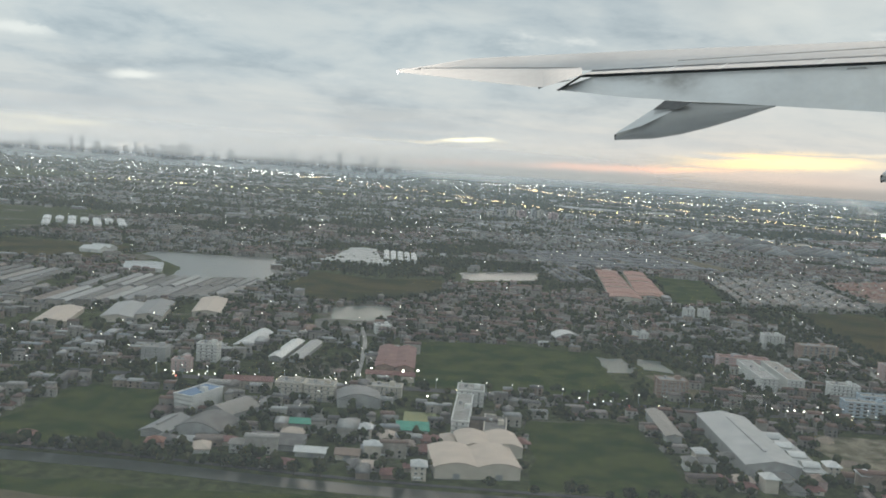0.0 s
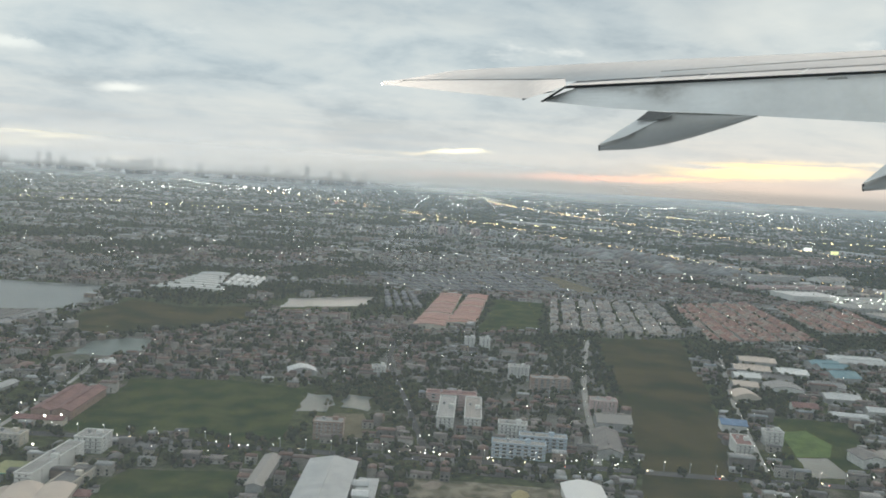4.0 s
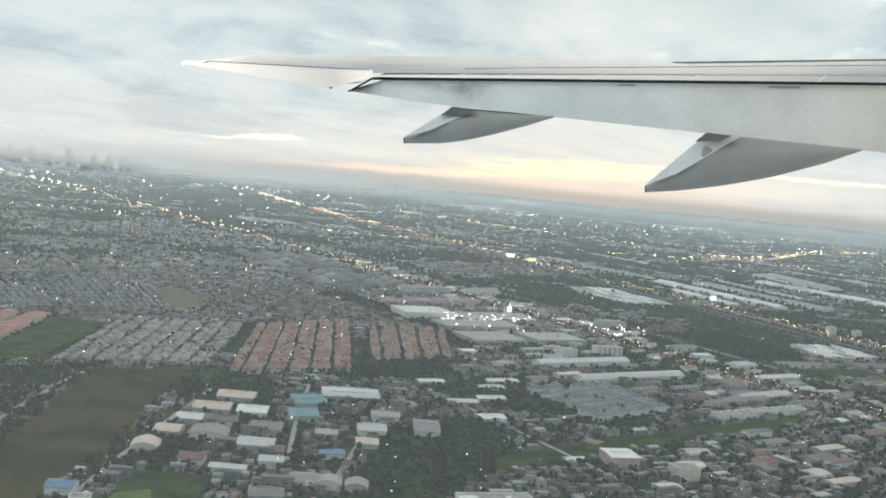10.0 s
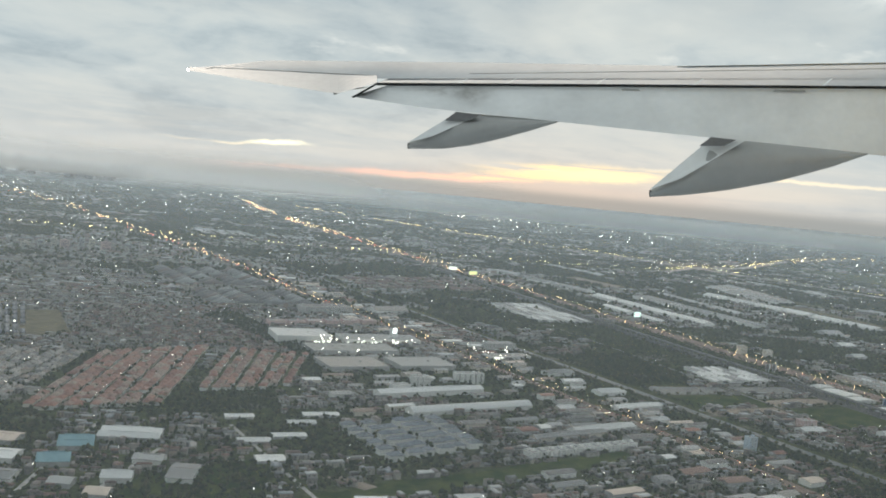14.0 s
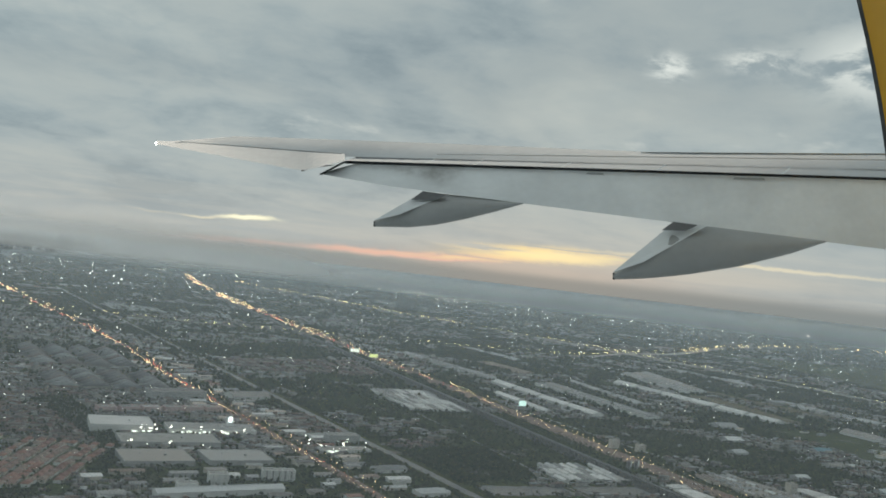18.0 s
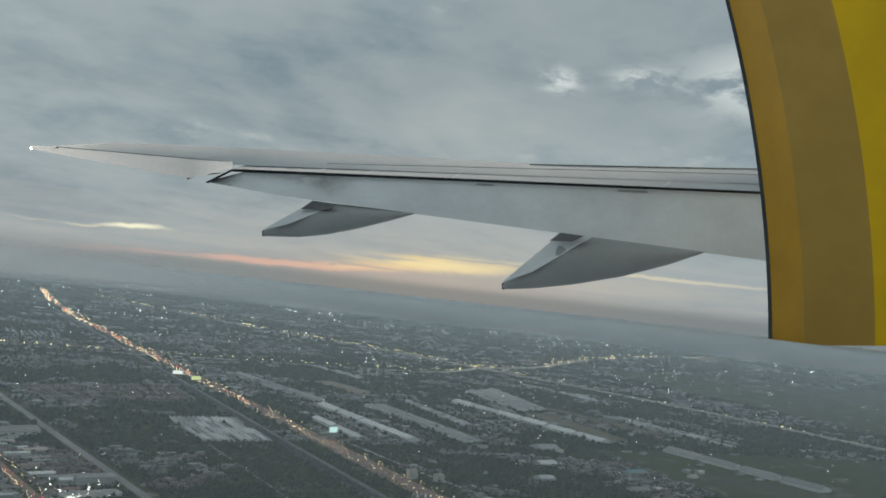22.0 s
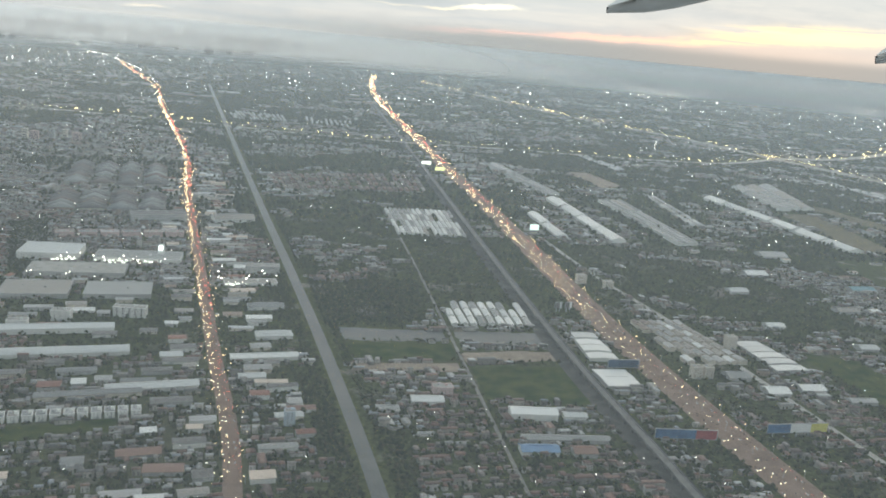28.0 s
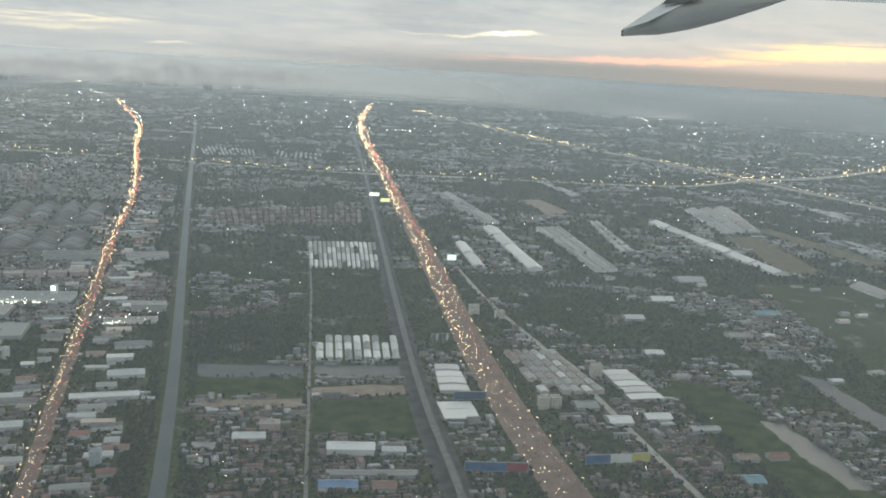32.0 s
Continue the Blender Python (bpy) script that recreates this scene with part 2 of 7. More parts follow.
GROUND = material("ground_soil", ground_colour, 0.95, spec=0.0)
YARDS = material("paved_yards", worn((0.20, 0.19, 0.175), (0.085, 0.09, 0.06), 0.22, 2.0), 0.9, spec=0.1)
GRASS = material("field_grass", worn((0.032, 0.052, 0.014), (0.070, 0.082, 0.025), 0.45, 2.6), 0.95, spec=0.0, bump=(7.0, 0.03))
SCRUB = material("field_scrub", worn((0.038, 0.044, 0.017), (0.082, 0.068, 0.028), 0.16, 5.0), 0.95, spec=0.0, bump=(7.0, 0.03))
DRYGRASS = material("dry_grass", worn((0.115, 0.10, 0.058), (0.17, 0.145, 0.09), 0.5, 3.0), 0.95, spec=0.1)
SPRING = material("bright_grass", worn((0.085, 0.135, 0.03), (0.12, 0.18, 0.045), 1.0, 4.0), 0.95, spec=0.1)
EARTH = material("bare_earth", worn((0.24, 0.19, 0.15), (0.33, 0.27, 0.215), 0.5, 3.0), 0.95, spec=0.1)
SITE = material("churned_sand", worn((0.085, 0.085, 0.05), (0.30, 0.255, 0.19), 0.8, 3.0), 0.95, spec=0.05)
RAILBED = material("gravel_bed", worn((0.068, 0.066, 0.06), (0.105, 0.10, 0.092), 0.5, 6.0), 0.9, spec=0.1)
VIADUCT = material("stained_concrete", worn((0.135, 0.132, 0.126), (0.19, 0.185, 0.178), 0.8, 6.0), 0.85)
TRACKWAY = material("dusty_lane", worn((0.16, 0.15, 0.135), (0.23, 0.215, 0.195), 0.8, 6.0), 0.85)
WATER = material("still_water", worn((0.07, 0.08, 0.072), (0.10, 0.11, 0.098), 0.2, 1.0), 0.3, spec=0.2, bump=(7.0, 0.004))
CANAL_DARK = material("dark_canal_water", worn((0.028, 0.034, 0.028), (0.045, 0.052, 0.042), 0.3, 2.0), 0.3, spec=0.12, bump=(7.0, 0.004))
POND = material("green_pond_water", worn((0.075, 0.10, 0.088), (0.10, 0.125, 0.108), 0.4, 2.0), 0.35, spec=0.12, bump=(7.0, 0.004))
CANAL = material("canal_water", worn((0.072, 0.084, 0.086), (0.098, 0.108, 0.106), 0.2, 1.0), 0.4, spec=0.10, bump=(9.0, 0.004))
ASPHALT = material("asphalt", worn((0.055, 0.053, 0.052), (0.085, 0.08, 0.076), 0.8, 8.0), 0.85, spec=0.25)
# The orange-brown of sodium lamplight is put into this road colour.
LITROAD = material("lamplit_asphalt", worn((0.165, 0.115, 0.09), (0.22, 0.155, 0.122), 0.5, 6.0), 0.8, spec=0.25)
CONCRETE = material("concrete", worn((0.30, 0.29, 0.27), (0.40, 0.385, 0.36), 1.2, 9.0), 0.85)
LANE = material("concrete_lane", worn((0.33, 0.315, 0.285), (0.42, 0.40, 0.365), 0.8, 6.0), 0.85)
LEAF = material("tree_leaves", by_island((0.032, 0.043, 0.018), (0.048, 0.058, 0.024), (0.064, 0.070, 0.031), (0.040, 0.050, 0.024), (0.076, 0.074, 0.036)), 0.95, spec=0.0)
BARK = material("bark", worn((0.09, 0.07, 0.05), (0.14, 0.11, 0.085), 3.0), 0.9)
ROOFS = material("town_roofs", by_island((0.38, 0.38, 0.37), (0.27, 0.26, 0.25), (0.20, 0.135, 0.11), (0.50, 0.50, 0.49), (0.31, 0.30, 0.29), (0.165, 0.15, 0.14), (0.25, 0.165, 0.135), (0.60, 0.60, 0.59),
                                         (0.21, 0.205, 0.20), (0.33, 0.35, 0.37), (0.42, 0.40, 0.375), (0.18, 0.17, 0.165), (0.24, 0.23, 0.22), (0.15, 0.145, 0.14)), 0.65)
ROOFS_FAR = material("far_roofs", by_island((0.26, 0.255, 0.25), (0.21, 0.205, 0.20), (0.31, 0.305, 0.30), (0.22, 0.18, 0.16), (0.19, 0.18, 0.175), (0.38, 0.38, 0.37), (0.25, 0.21, 0.19), (0.28, 0.28, 0.285), (0.23, 0.22, 0.21)), 0.7)
ROOFS_SLATE = material("slate_terrace_roofs", by_island((0.165, 0.172, 0.188), (0.20, 0.205, 0.218), (0.145, 0.15, 0.162), (0.235, 0.232, 0.236)), 0.7)
ROOFS_PALE = material("pale_far_roofs", by_island((0.52, 0.52, 0.51), (0.60, 0.60, 0.59), (0.42, 0.42, 0.41)), 0.6)
ROOFS_BROWN = material("village_roofs", by_island((0.21, 0.125, 0.10), (0.165, 0.115, 0.10), (0.25, 0.16, 0.13), (0.28, 0.23, 0.205), (0.15, 0.115, 0.105), (0.19, 0.11, 0.09), (0.32, 0.28, 0.26)), 0.75)
WALLS = material("town_walls", by_island((0.36, 0.33, 0.29), (0.26, 0.235, 0.21), (0.42, 0.385, 0.34), (0.33, 0.26, 0.21), (0.21, 0.195, 0.18), (0.50, 0.47, 0.43)), 0.85)
# Distance haze is painted into these pale bluish tower walls.
HAZED_WALL = material("haze_tinted_wall", by_island((0.55, 0.59, 0.62), (0.48, 0.52, 0.55), (0.60, 0.62, 0.64)), 0.8)
ROOF_SLATE = material("slate_roof", by_object((0.15, 0.17, 0.20), (0.19, 0.205, 0.23), (0.17, 0.185, 0.205)), 0.6, bump=(30.0, 0.01))
ROOF_GREY = material("grey_tile_roof", by_object((0.23, 0.218, 0.205), (0.29, 0.272, 0.255), (0.18, 0.172, 0.168), (0.33, 0.305, 0.28), (0.25, 0.20, 0.172)), 0.7, bump=(30.0, 0.01))
ROOF_RED = material("terracotta_roof", by_object((0.27, 0.135, 0.10), (0.22, 0.11, 0.085), (0.30, 0.165, 0.125), (0.25, 0.16, 0.13), (0.30, 0.225, 0.185)), 0.75, bump=(30.0, 0.01))
ROOF_ORANGE = material("orange_metal_roof", by_object((0.31, 0.13, 0.095), (0.34, 0.145, 0.105), (0.29, 0.135, 0.105)), 0.6, bump=(30.0, 0.01))
ROOF_MAROON = material("maroon_roof", worn((0.19, 0.09, 0.08), (0.25, 0.13, 0.115), 1.5), 0.7, bump=(20.0, 0.01))
ROOF_WHITE = material("white_metal_roof", by_object((0.70, 0.70, 0.68), (0.62, 0.625, 0.62), (0.76, 0.755, 0.74), (0.55, 0.555, 0.55)), 0.5, bump=(18.0, 0.008))
ROOF_SHED = material("weathered_shed_roof", by_object((0.29, 0.29, 0.285), (0.34, 0.34, 0.33), (0.24, 0.24, 0.24), (0.41, 0.405, 0.395), (0.32, 0.295, 0.27)), 0.6, bump=(18.0, 0.01))
ROOF_PALE = material("pale_grey_roof", worn((0.40, 0.41, 0.41), (0.50, 0.50, 0.495), 1.5), 0.6, bump=(18.0, 0.008))
ROOF_DARK = material("dark_shed_roof", worn((0.13, 0.125, 0.12), (0.19, 0.18, 0.175), 2.0), 0.65, bump=(18.0, 0.01))
ROOF_CREAM = material("cream_metal_roof", worn((0.55, 0.455, 0.385), (0.63, 0.525, 0.44), 1.5), 0.65, bump=(18.0, 0.008))
ROOF_BLUE = material("blue_metal_roof", worn((0.13, 0.22, 0.36), (0.17, 0.27, 0.42), 2.0), 0.55, bump=(18.0, 0.008))
ROOF_TEAL = material("teal_metal_roof", worn((0.15, 0.27, 0.31), (0.20, 0.33, 0.37), 2.0), 0.55, bump=(18.0, 0.008))
ROOF_GREEN = material("green_metal_roof", worn((0.07, 0.30, 0.22), (0.10, 0.36, 0.26), 2.0), 0.55, bump=(18.0, 0.008))
WALL_WHITE = material("white_render", worn((0.66, 0.66, 0.63), (0.76, 0.75, 0.72), 2.5), 0.85)
WALL_CREAM = material("cream_render", worn((0.56, 0.50, 0.42), (0.66, 0.60, 0.51), 2.5), 0.85)
WALL_GREY = material("grey_render", worn((0.36, 0.36, 0.35), (0.46, 0.455, 0.44), 2.5), 0.85)
WALL_PINK = material("pink_render", worn((0.52, 0.37, 0.35), (0.60, 0.44, 0.41), 2.5), 0.85)
WALL_BLUE = material("pale_blue_render", worn((0.40, 0.48, 0.56), (0.47, 0.55, 0.62), 2.5), 0.85)
WALL_BROWN = material("brick_render", worn((0.30, 0.20, 0.155), (0.36, 0.25, 0.20), 2.5), 0.85)
GLASS = material("window_glass", (0.03, 0.035, 0.04), 0.12, spec=0.6)
STEEL = material("galvanised_steel", worn((0.35, 0.36, 0.37), (0.45, 0.455, 0.46), 4.0), 0.45, 0.7)
LAMP_WHITE = glow("white_lamp", (1.0, 0.93, 0.80), 10.0)
LAMP_WARM = glow("sodium_lamp", (1.0, 0.68, 0.34), 11.5)
LAMP_FAR = glow("far_lamp", (1.0, 0.91, 0.77), 20.0)
LAMP_FAR_WARM = glow("far_sodium_lamp", (1.0, 0.62, 0.27), 20.0)
LAMP_RED = glow("tail_lamp", (1.0, 0.16, 0.10), 5.0)
def sooty(colour, spots):
    """Wing paint with soft smudges of soot round the given places."""
    def build(net):
        base = wing_paint(colour)(net)
        at = net.add("ShaderNodeTexCoord").outputs["Object"]
        ragged = net.ramp(net.noise(at, 0.012, 4.0, 0.6), (0.35, 0.0), (0.65, 1.0))
        for (cx, cy), (sx, sy), how in spots:
            node = net.add("ShaderNodeSeparateXYZ", at).outputs
            u = net.math("DIVIDE", net.math("SUBTRACT", node[0], cx), sx)
            v = net.math("DIVIDE", net.math("SUBTRACT", node[1], cy), sy)
            r2 = net.math("ADD", net.math("MULTIPLY", u, u), net.math("MULTIPLY", v, v))
            f = net.math("MULTIPLY", net.math("POWER", 2.718, net.math("MULTIPLY", r2, -1.0)), net.math("MULTIPLY_ADD", ragged, 0.7, 0.3))
            base = net.mix(net.math("MULTIPLY", f, how), base, (0.20, 0.185, 0.165))
        return base
    return build


WING_TOP = material("wing_paint", wing_paint((0.50, 0.53, 0.555)), 0.2, spec=0.6)
WING_FLAP = material("flap_paint", sooty((0.84, 0.85, 0.845), (((120, 850), (150, 35), 0.8), ((190, 810), (80, 60), 0.55), ((-60, 860), (120, 18), 0.5), ((1150, 860), (220, 22), 0.55), ((620, 862), (200, 12), 0.4))), 0.45, spec=0.4)
WING_FAIRING = material("fairing_paint", wing_paint((0.42, 0.42, 0.41)), 0.45, spec=0.4)
WING_SEAL = material("rubber_seal", worn((0.05, 0.055, 0.06), (0.08, 0.085, 0.09), 0.01), 0.7)

# ---- mesh helpers ----
def mesh_of(name, verts, faces, mat, smooth=False):
    me = bpy.data.meshes.new(name)
    me.from_pydata([tuple(map(float, v)) for v in verts], [], [tuple(f) for f in faces])
    me.materials.append(mat)
    if smooth:
        me.polygons.foreach_set("use_smooth", [True] * len(me.polygons))
    me.update()
    return me


def child(name, me, parent, m=None, label=""):
    ob = new(name, me)
    ob.parent = parent
    if m is not None:
        ob.matrix_basis = m
    return tagged(ob, label)


def empty(name, x, y, turn=0.0, z=0.0, label="", category="", group=""):
    ob = new(name)
    ob.empty_display_size = 0.2
    ob.matrix_basis = pose(x, y, z, 0, 0, turn)
    return tagged(ob, label, category, group)


def box(x0, x1, y0, y1, z0, z1):
    v = [(x0, y0, z0), (x1, y0, z0), (x1, y1, z0), (x0, y1, z0), (x0, y0, z1), (x1, y0, z1), (x1, y1, z1), (x0, y1, z1)]
    return v, [(3, 2, 1, 0), (4, 5, 6, 7), (0, 1, 5, 4), (1, 2, 6, 5), (2, 3, 7, 6), (3, 0, 4, 7)]


def joined(*pieces):
    v, f = [], []
    for pv, pf in pieces:
        n = len(v)
        v += list(pv)
        f += [tuple(i + n for i in face) for face in pf]
    return v, f


def slab(name, poly, z0, z1, mat, label="", kind="structure", category=""):
    """A flat piece of ground with an upright edge."""
    n = len(poly)
    area = sum(poly[i][0] * poly[(i + 1) % n][1] - poly[(i + 1) % n][0] * poly[i][1] for i in range(n))
    if area < 0:
        poly = poly[::-1]
    v = [(x, y, z0) for x, y in poly] + [(x, y, z1) for x, y in poly]
    f = [tuple(range(n, 2 * n))] + [(i, (i + 1) % n, n + (i + 1) % n, n + i) for i in range(n)]
    return tagged(new(name, mesh_of(name, v, f, mat)), label, category or name.split("_")[0], kind=kind)


def softened(poly, step=1.5, jitter=0.25, seed=1):
    """The polygon with more corners, slightly uneven."""
    r = np.random.default_rng(seed)
    out = []
    for i, a in enumerate(poly):
        b = poly[(i + 1) % len(poly)]
        n = max(1, int(math.dist(a, b) / step))
        for k in range(n):
            s = k / n
            j = jitter if k else 0.0
            out.append((a[0] + (b[0] - a[0]) * s + r.normal() * j, a[1] + (b[1] - a[1]) * s + r.normal() * j))
    return out


def spline(points, step=2.0):
    """Points along a smooth line through those given."""
    p = np.array(points, float)
    ext = np.vstack([2 * p[0] - p[1], p, 2 * p[-1] - p[-2]])
    out = []
    for i in range(1, len(ext) - 2):
        a, b, c, d = ext[i - 1:i + 3]
        n = max(2, int(np.hypot(*(c - b)) / step))
        for k in range(n):
            s = k / n
            out.append(0.5 * (2 * b + (c - a) * s + (2 * a - 5 * b + 4 * c - d) * s * s + (3 * b - a - 3 * c + d) * s ** 3))
    out.append(p[-1])
    return np.array(out)


def ribbon(line, width, z0, z1, offset=0.0):
    """Verts and faces of a strip with a flat top along the line."""
    d = np.gradient(line, axis=0)
    d /= np.hypot(d[:, 0], d[:, 1])[:, None]
    nrm = np.stack([d[:, 1], -d[:, 0]], 1)
    mid = line + nrm * offset
    w = np.broadcast_to(np.asarray(width, float), (len(line),))[:, None] / 2
    left, right = mid - nrm * w, mid + nrm * w
    n = len(line)
    v = [(*q, z) for q, z in [(q, z0) for q in left] + [(q, z1) for q in left] + [(q, z1) for q in right] + [(q, z0) for q in right]]
    f = []
    for i in range(n - 1):
        for k in range(3):
            a, b = k * n + i, (k + 1) * n + i
            f.append((a, b, b + 1, a + 1))
    f += [(0, n, 2 * n, 3 * n)[::-1], (n - 1, 2 * n - 1, 3 * n - 1, 4 * n - 1)]
    return v, f


def along(line, step, start=0.0):
    """Places and headings (degrees) at even steps along the line."""
    seg = np.hypot(*np.diff(line, axis=0).T)
    s = np.concatenate([[0], np.cumsum(seg)])
    at = np.arange(start, s[-1], step)
    x, y = np.interp(at, s, line[:, 0]), np.interp(at, s, line[:, 1])
    x2, y2 = np.interp(at + 0.1, s, line[:, 0]), np.interp(at + 0.1, s, line[:, 1])
    return [(a, b, math.degrees(math.atan2(d - b, c - a))) for a, b, c, d in zip(x, y, x2, y2)]

# ---- ground, water, fields and roads ----
R = 4900.0
rings = [0, 30, 80, 200, 500, 1200, 2500, R]
gv = [(80 + r * math.sin(k * math.pi / 24), 40 + r * math.cos(k * math.pi / 24), 0.0) for r in rings[1:] for k in range(48)] + [(80, 40, 0)]
gf = [(len(gv) - 1, (k + 1) % 48, k) for k in range(48)]
for i in range(len(rings) - 2):
    gf += [(i * 48 + k, i * 48 + (k + 1) % 48, (i + 1) * 48 + (k + 1) % 48, (i + 1) * 48 + k) for k in range(48)]
tagged(new("ground", mesh_of("ground", gv, [f[::-1] for f in gf], GROUND)), "flat green and brown plain of the town", "ground", kind="structure")

PONDS = {
    "lake": ([(-31.7, 115.3), (-30.9, 118.9), (-16.7, 119.3), (-15.1, 118.2), (-13.9, 107.9), (-11.8, 104.0), (-12.9, 98.8), (-23.1, 95.0), (-24.0, 103.0), (-27.0, 108.5), (-29.3, 112.6)], WATER, "wide grey lake reflecting the cloudy sky"),
    "pond_long": ([(8.7, 115.9), (19.6, 121.7), (18.5, 112.5), (8.5, 107.6)], WATER, "long rectangular pond with straight banks"),
    "pond_small": ([(-5.1, 81.2), (-2.4, 83.4), (0.2, 83.3), (0.3, 77.0), (-2, 75.2), (-4.9, 75.2)], POND, "small pond among dark trees"),
    "pond_left_pair": ([(15.4, 65.5), (17.3, 65.4), (17.1, 60.4), (15.0, 60.2)], POND, "small square pond beside the field"),
    "pond_right_pair": ([(18.4, 65.6), (20.2, 65.1), (19.9, 61.0), (18.0, 61.8)], POND, "small square pond beside the lane"),
    "pond_strip": ([(139.3, 119.6), (153.6, 121.3), (154.2, 116.9), (140.7, 114.7)], CANAL, "grey pond in a strip of land"),
    "pond_strip_east": ([(155.3, 121.4), (168.0, 123.6), (168.1, 118.8), (155.9, 117.0)], CANAL, "grey pond in a strip of land"),
    "pond_channel": ([(214.0, 109.5), (217.0, 109.0), (219.6, 98), (220.2, 91.0), (217.3, 90.6), (215.2, 100)], WATER, "long narrow pond between dark trees"),
    "pond_channel_far": ([(226.5, 129), (230.0, 127.5), (232.5, 112), (230.6, 104), (228.4, 112)], CANAL, "long narrow pond behind a belt of trees"),
    "pond_meadow": ([(47.2, 54.2), (49.3, 54.4), (48.6, 50.3), (46.4, 50.2)], POND, "pond at the edge of a meadow"),
}
FIELDS = {
    "field_big": ([(2.0, 67.4), (9, 68.6), (16.0, 66.5), (14.9, 60), (15.2, 53.0), (1.6, 53.4)], GRASS, "wide dark green field of rough grass"),
    "field_strip": ([(43.9, 96.5), (54.1, 98.3), (48.2, 73), (42.0, 51.2), (39.2, 40), (32.5, 40), (36.0, 49.8), (41, 76)], SCRUB, "long strip of dark green scrub"),
    "field_by_orange": ([(36.6, 126.5), (43.1, 124.0), (38.3, 100.1), (30.5, 95.4), (33, 106)], GRASS, "green field beside the orange roofs"),
    "field_south": ([(7.6, 47.0), (13.6, 47.2), (13.6, 35.5), (6.3, 36.4)], GRASS, "overgrown green plot"),
    "field_west": ([(-18.0, 42.6), (-16.4, 49.7), (-11.8, 49.4), (-10.9, 44), (-10.6, 39.5), (-19, 39.1)], GRASS, "overgrown green plot beside the canal"),
    "verge": ([(-24, 35.6), (-1.1, 34.4), (12, 33.4), (40, 31), (40, 20), (-24, 20)], GRASS, "mown grass verge"),
    "meadow": ([(49.6, 64.2), (55.8, 63.8), (53.5, 58), (50.5, 51.2), (45.0, 50.9), (47, 57)], GRASS, "green meadow between sheds"),
    "meadow_bright": ([(48.7, 60.3), (51.0, 61.0), (51.2, 57.5), (49.6, 54.6), (47.3, 54.4)], SPRING, "patch of bright green grass"),
    "tan_strip": ([(-30, 34.2), (-4, 32.9), (10, 31.6), (10, 22), (-30, 22)], DRYGRASS, "tan strip of mown dry grass"),
    "field_brown": ([(17.6, 60.0), (19.6, 60.3), (20.2, 54.5), (18.2, 53.4)], DRYGRASS, "dry brown plot"),
    "field_dark": ([(70.5, 76.6), (82.3, 82.4), (80, 68), (66, 54), (61.6, 54.5), (66, 66)], GRASS, "dark green plot behind the sheds"),
    "field_lake_shore": ([(-11.0, 97), (-9, 108), (-2, 104), (6, 108), (6, 97), (0, 88), (-7, 84), (-10.5, 90)], SCRUB, "green rough land by the lake"),
    "marsh": ([(-60, 104), (-34, 106), (-34, 118), (-28, 122), (-55, 126), (-80, 120)], SCRUB, "brown marsh"),
    "canal_bank": ([(78, 65.5), (92.6, 71.4), (104, 76), (121, 83.2), (120.3, 86), (102.9, 79.4), (91, 75.0), (77.5, 68.5)], GRASS, "green strip along a ditch"),
    "field_by_rail": ([(156.9, 107.6), (169.6, 110.8), (170.8, 97.8), (158.1, 97.9)], GRASS, "dark green field beside the railway"),
    "field_bare": ([(155.9, 113.0), (168.4, 115.9), (168.8, 112.3), (156.4, 109.4)], EARTH, "bare earth plot"),
    "field_pink": ([(141.7, 106.4), (155.3, 109.0), (155.7, 106.0), (142.5, 103.6)], EARTH, "bare earth plot beside the canal"),
    "field_plot_west": ([(140, 113.8), (154.6, 116.0), (155.2, 110), (141.2, 107.2)], GRASS, "dark green plot"),
    "field_brown_far": ([(251.3, 246.2), (262.7, 249.6), (262.8, 204.4), (252.9, 199.2)], DRYGRASS, "long brown field"),
    "field_green_strip": ([(205, 124), (213, 121), (221, 88), (211, 84)], GRASS, "long green strip of land"),
    "building_site": ([(22.4, 47.4), (25.3, 47.1), (32.5, 46.5), (30.5, 42.7), (25.1, 40.5), (21.8, 40.5), (22.4, 43.2)], SITE, "sandy building site with heaps of earth"),
    "plot_far": ([(199.7, 296), (207, 299), (213.5, 275), (206.0, 266)], EARTH, "bare tan plot between long sheds"),
    "plot_east": ([(263.5, 262), (271.5, 264), (286.0, 223.0), (279.5, 213.5)], DRYGRASS, "dry brown strip beside long sheds"),
    "field_middle": ([(44.0, 161), (52, 162.1), (56.5, 141), (51.0, 136.4)], DRYGRASS, "brown open plot in the housing estate"),
}
WOODS = [
    [(126, 139), (150, 146), (152, 124), (132, 120)],
    [(-12, 112), (-5, 126), (8, 132), (22, 130), (24, 123), (6, 118), (3, 110), (-6, 109)],
    [(-8, 84), (2, 88), (10, 98), (2, 94), (-6, 90)],
    [(22, 91), (30, 93), (42, 97), (41, 94), (30, 90), (22, 87)],
    FIELDS["field_dark"][0],
    [(60, 99), (72, 103), (84, 108), (84, 100), (72, 95)],
    [(16.5, 68.5), (22, 70), (21.5, 62), (20.4, 62), (20.5, 66.4)],
    [(205, 116), (212, 113), (219, 80), (207, 80)],
    [(136, 100), (142, 102), (145, 82), (141, 81)],
    [(76, 165), (81, 171), (92, 140), (91.5, 118), (89.5, 112), (88.5, 134)],
]
for key, (poly, mat, label) in PONDS.items():
    slab(key, softened(poly, 0.9, 0.16, len(key)), -0.02, 0.012, mat, label, category="water")
for i, (key, (poly, mat, label)) in enumerate(FIELDS.items()):
    slab(key, softened(poly, 2.0, 0.2, i), -0.02, 0.006 + 0.0002 * i + (0.005 if key == "meadow_bright" else 0), mat, label, category="field")

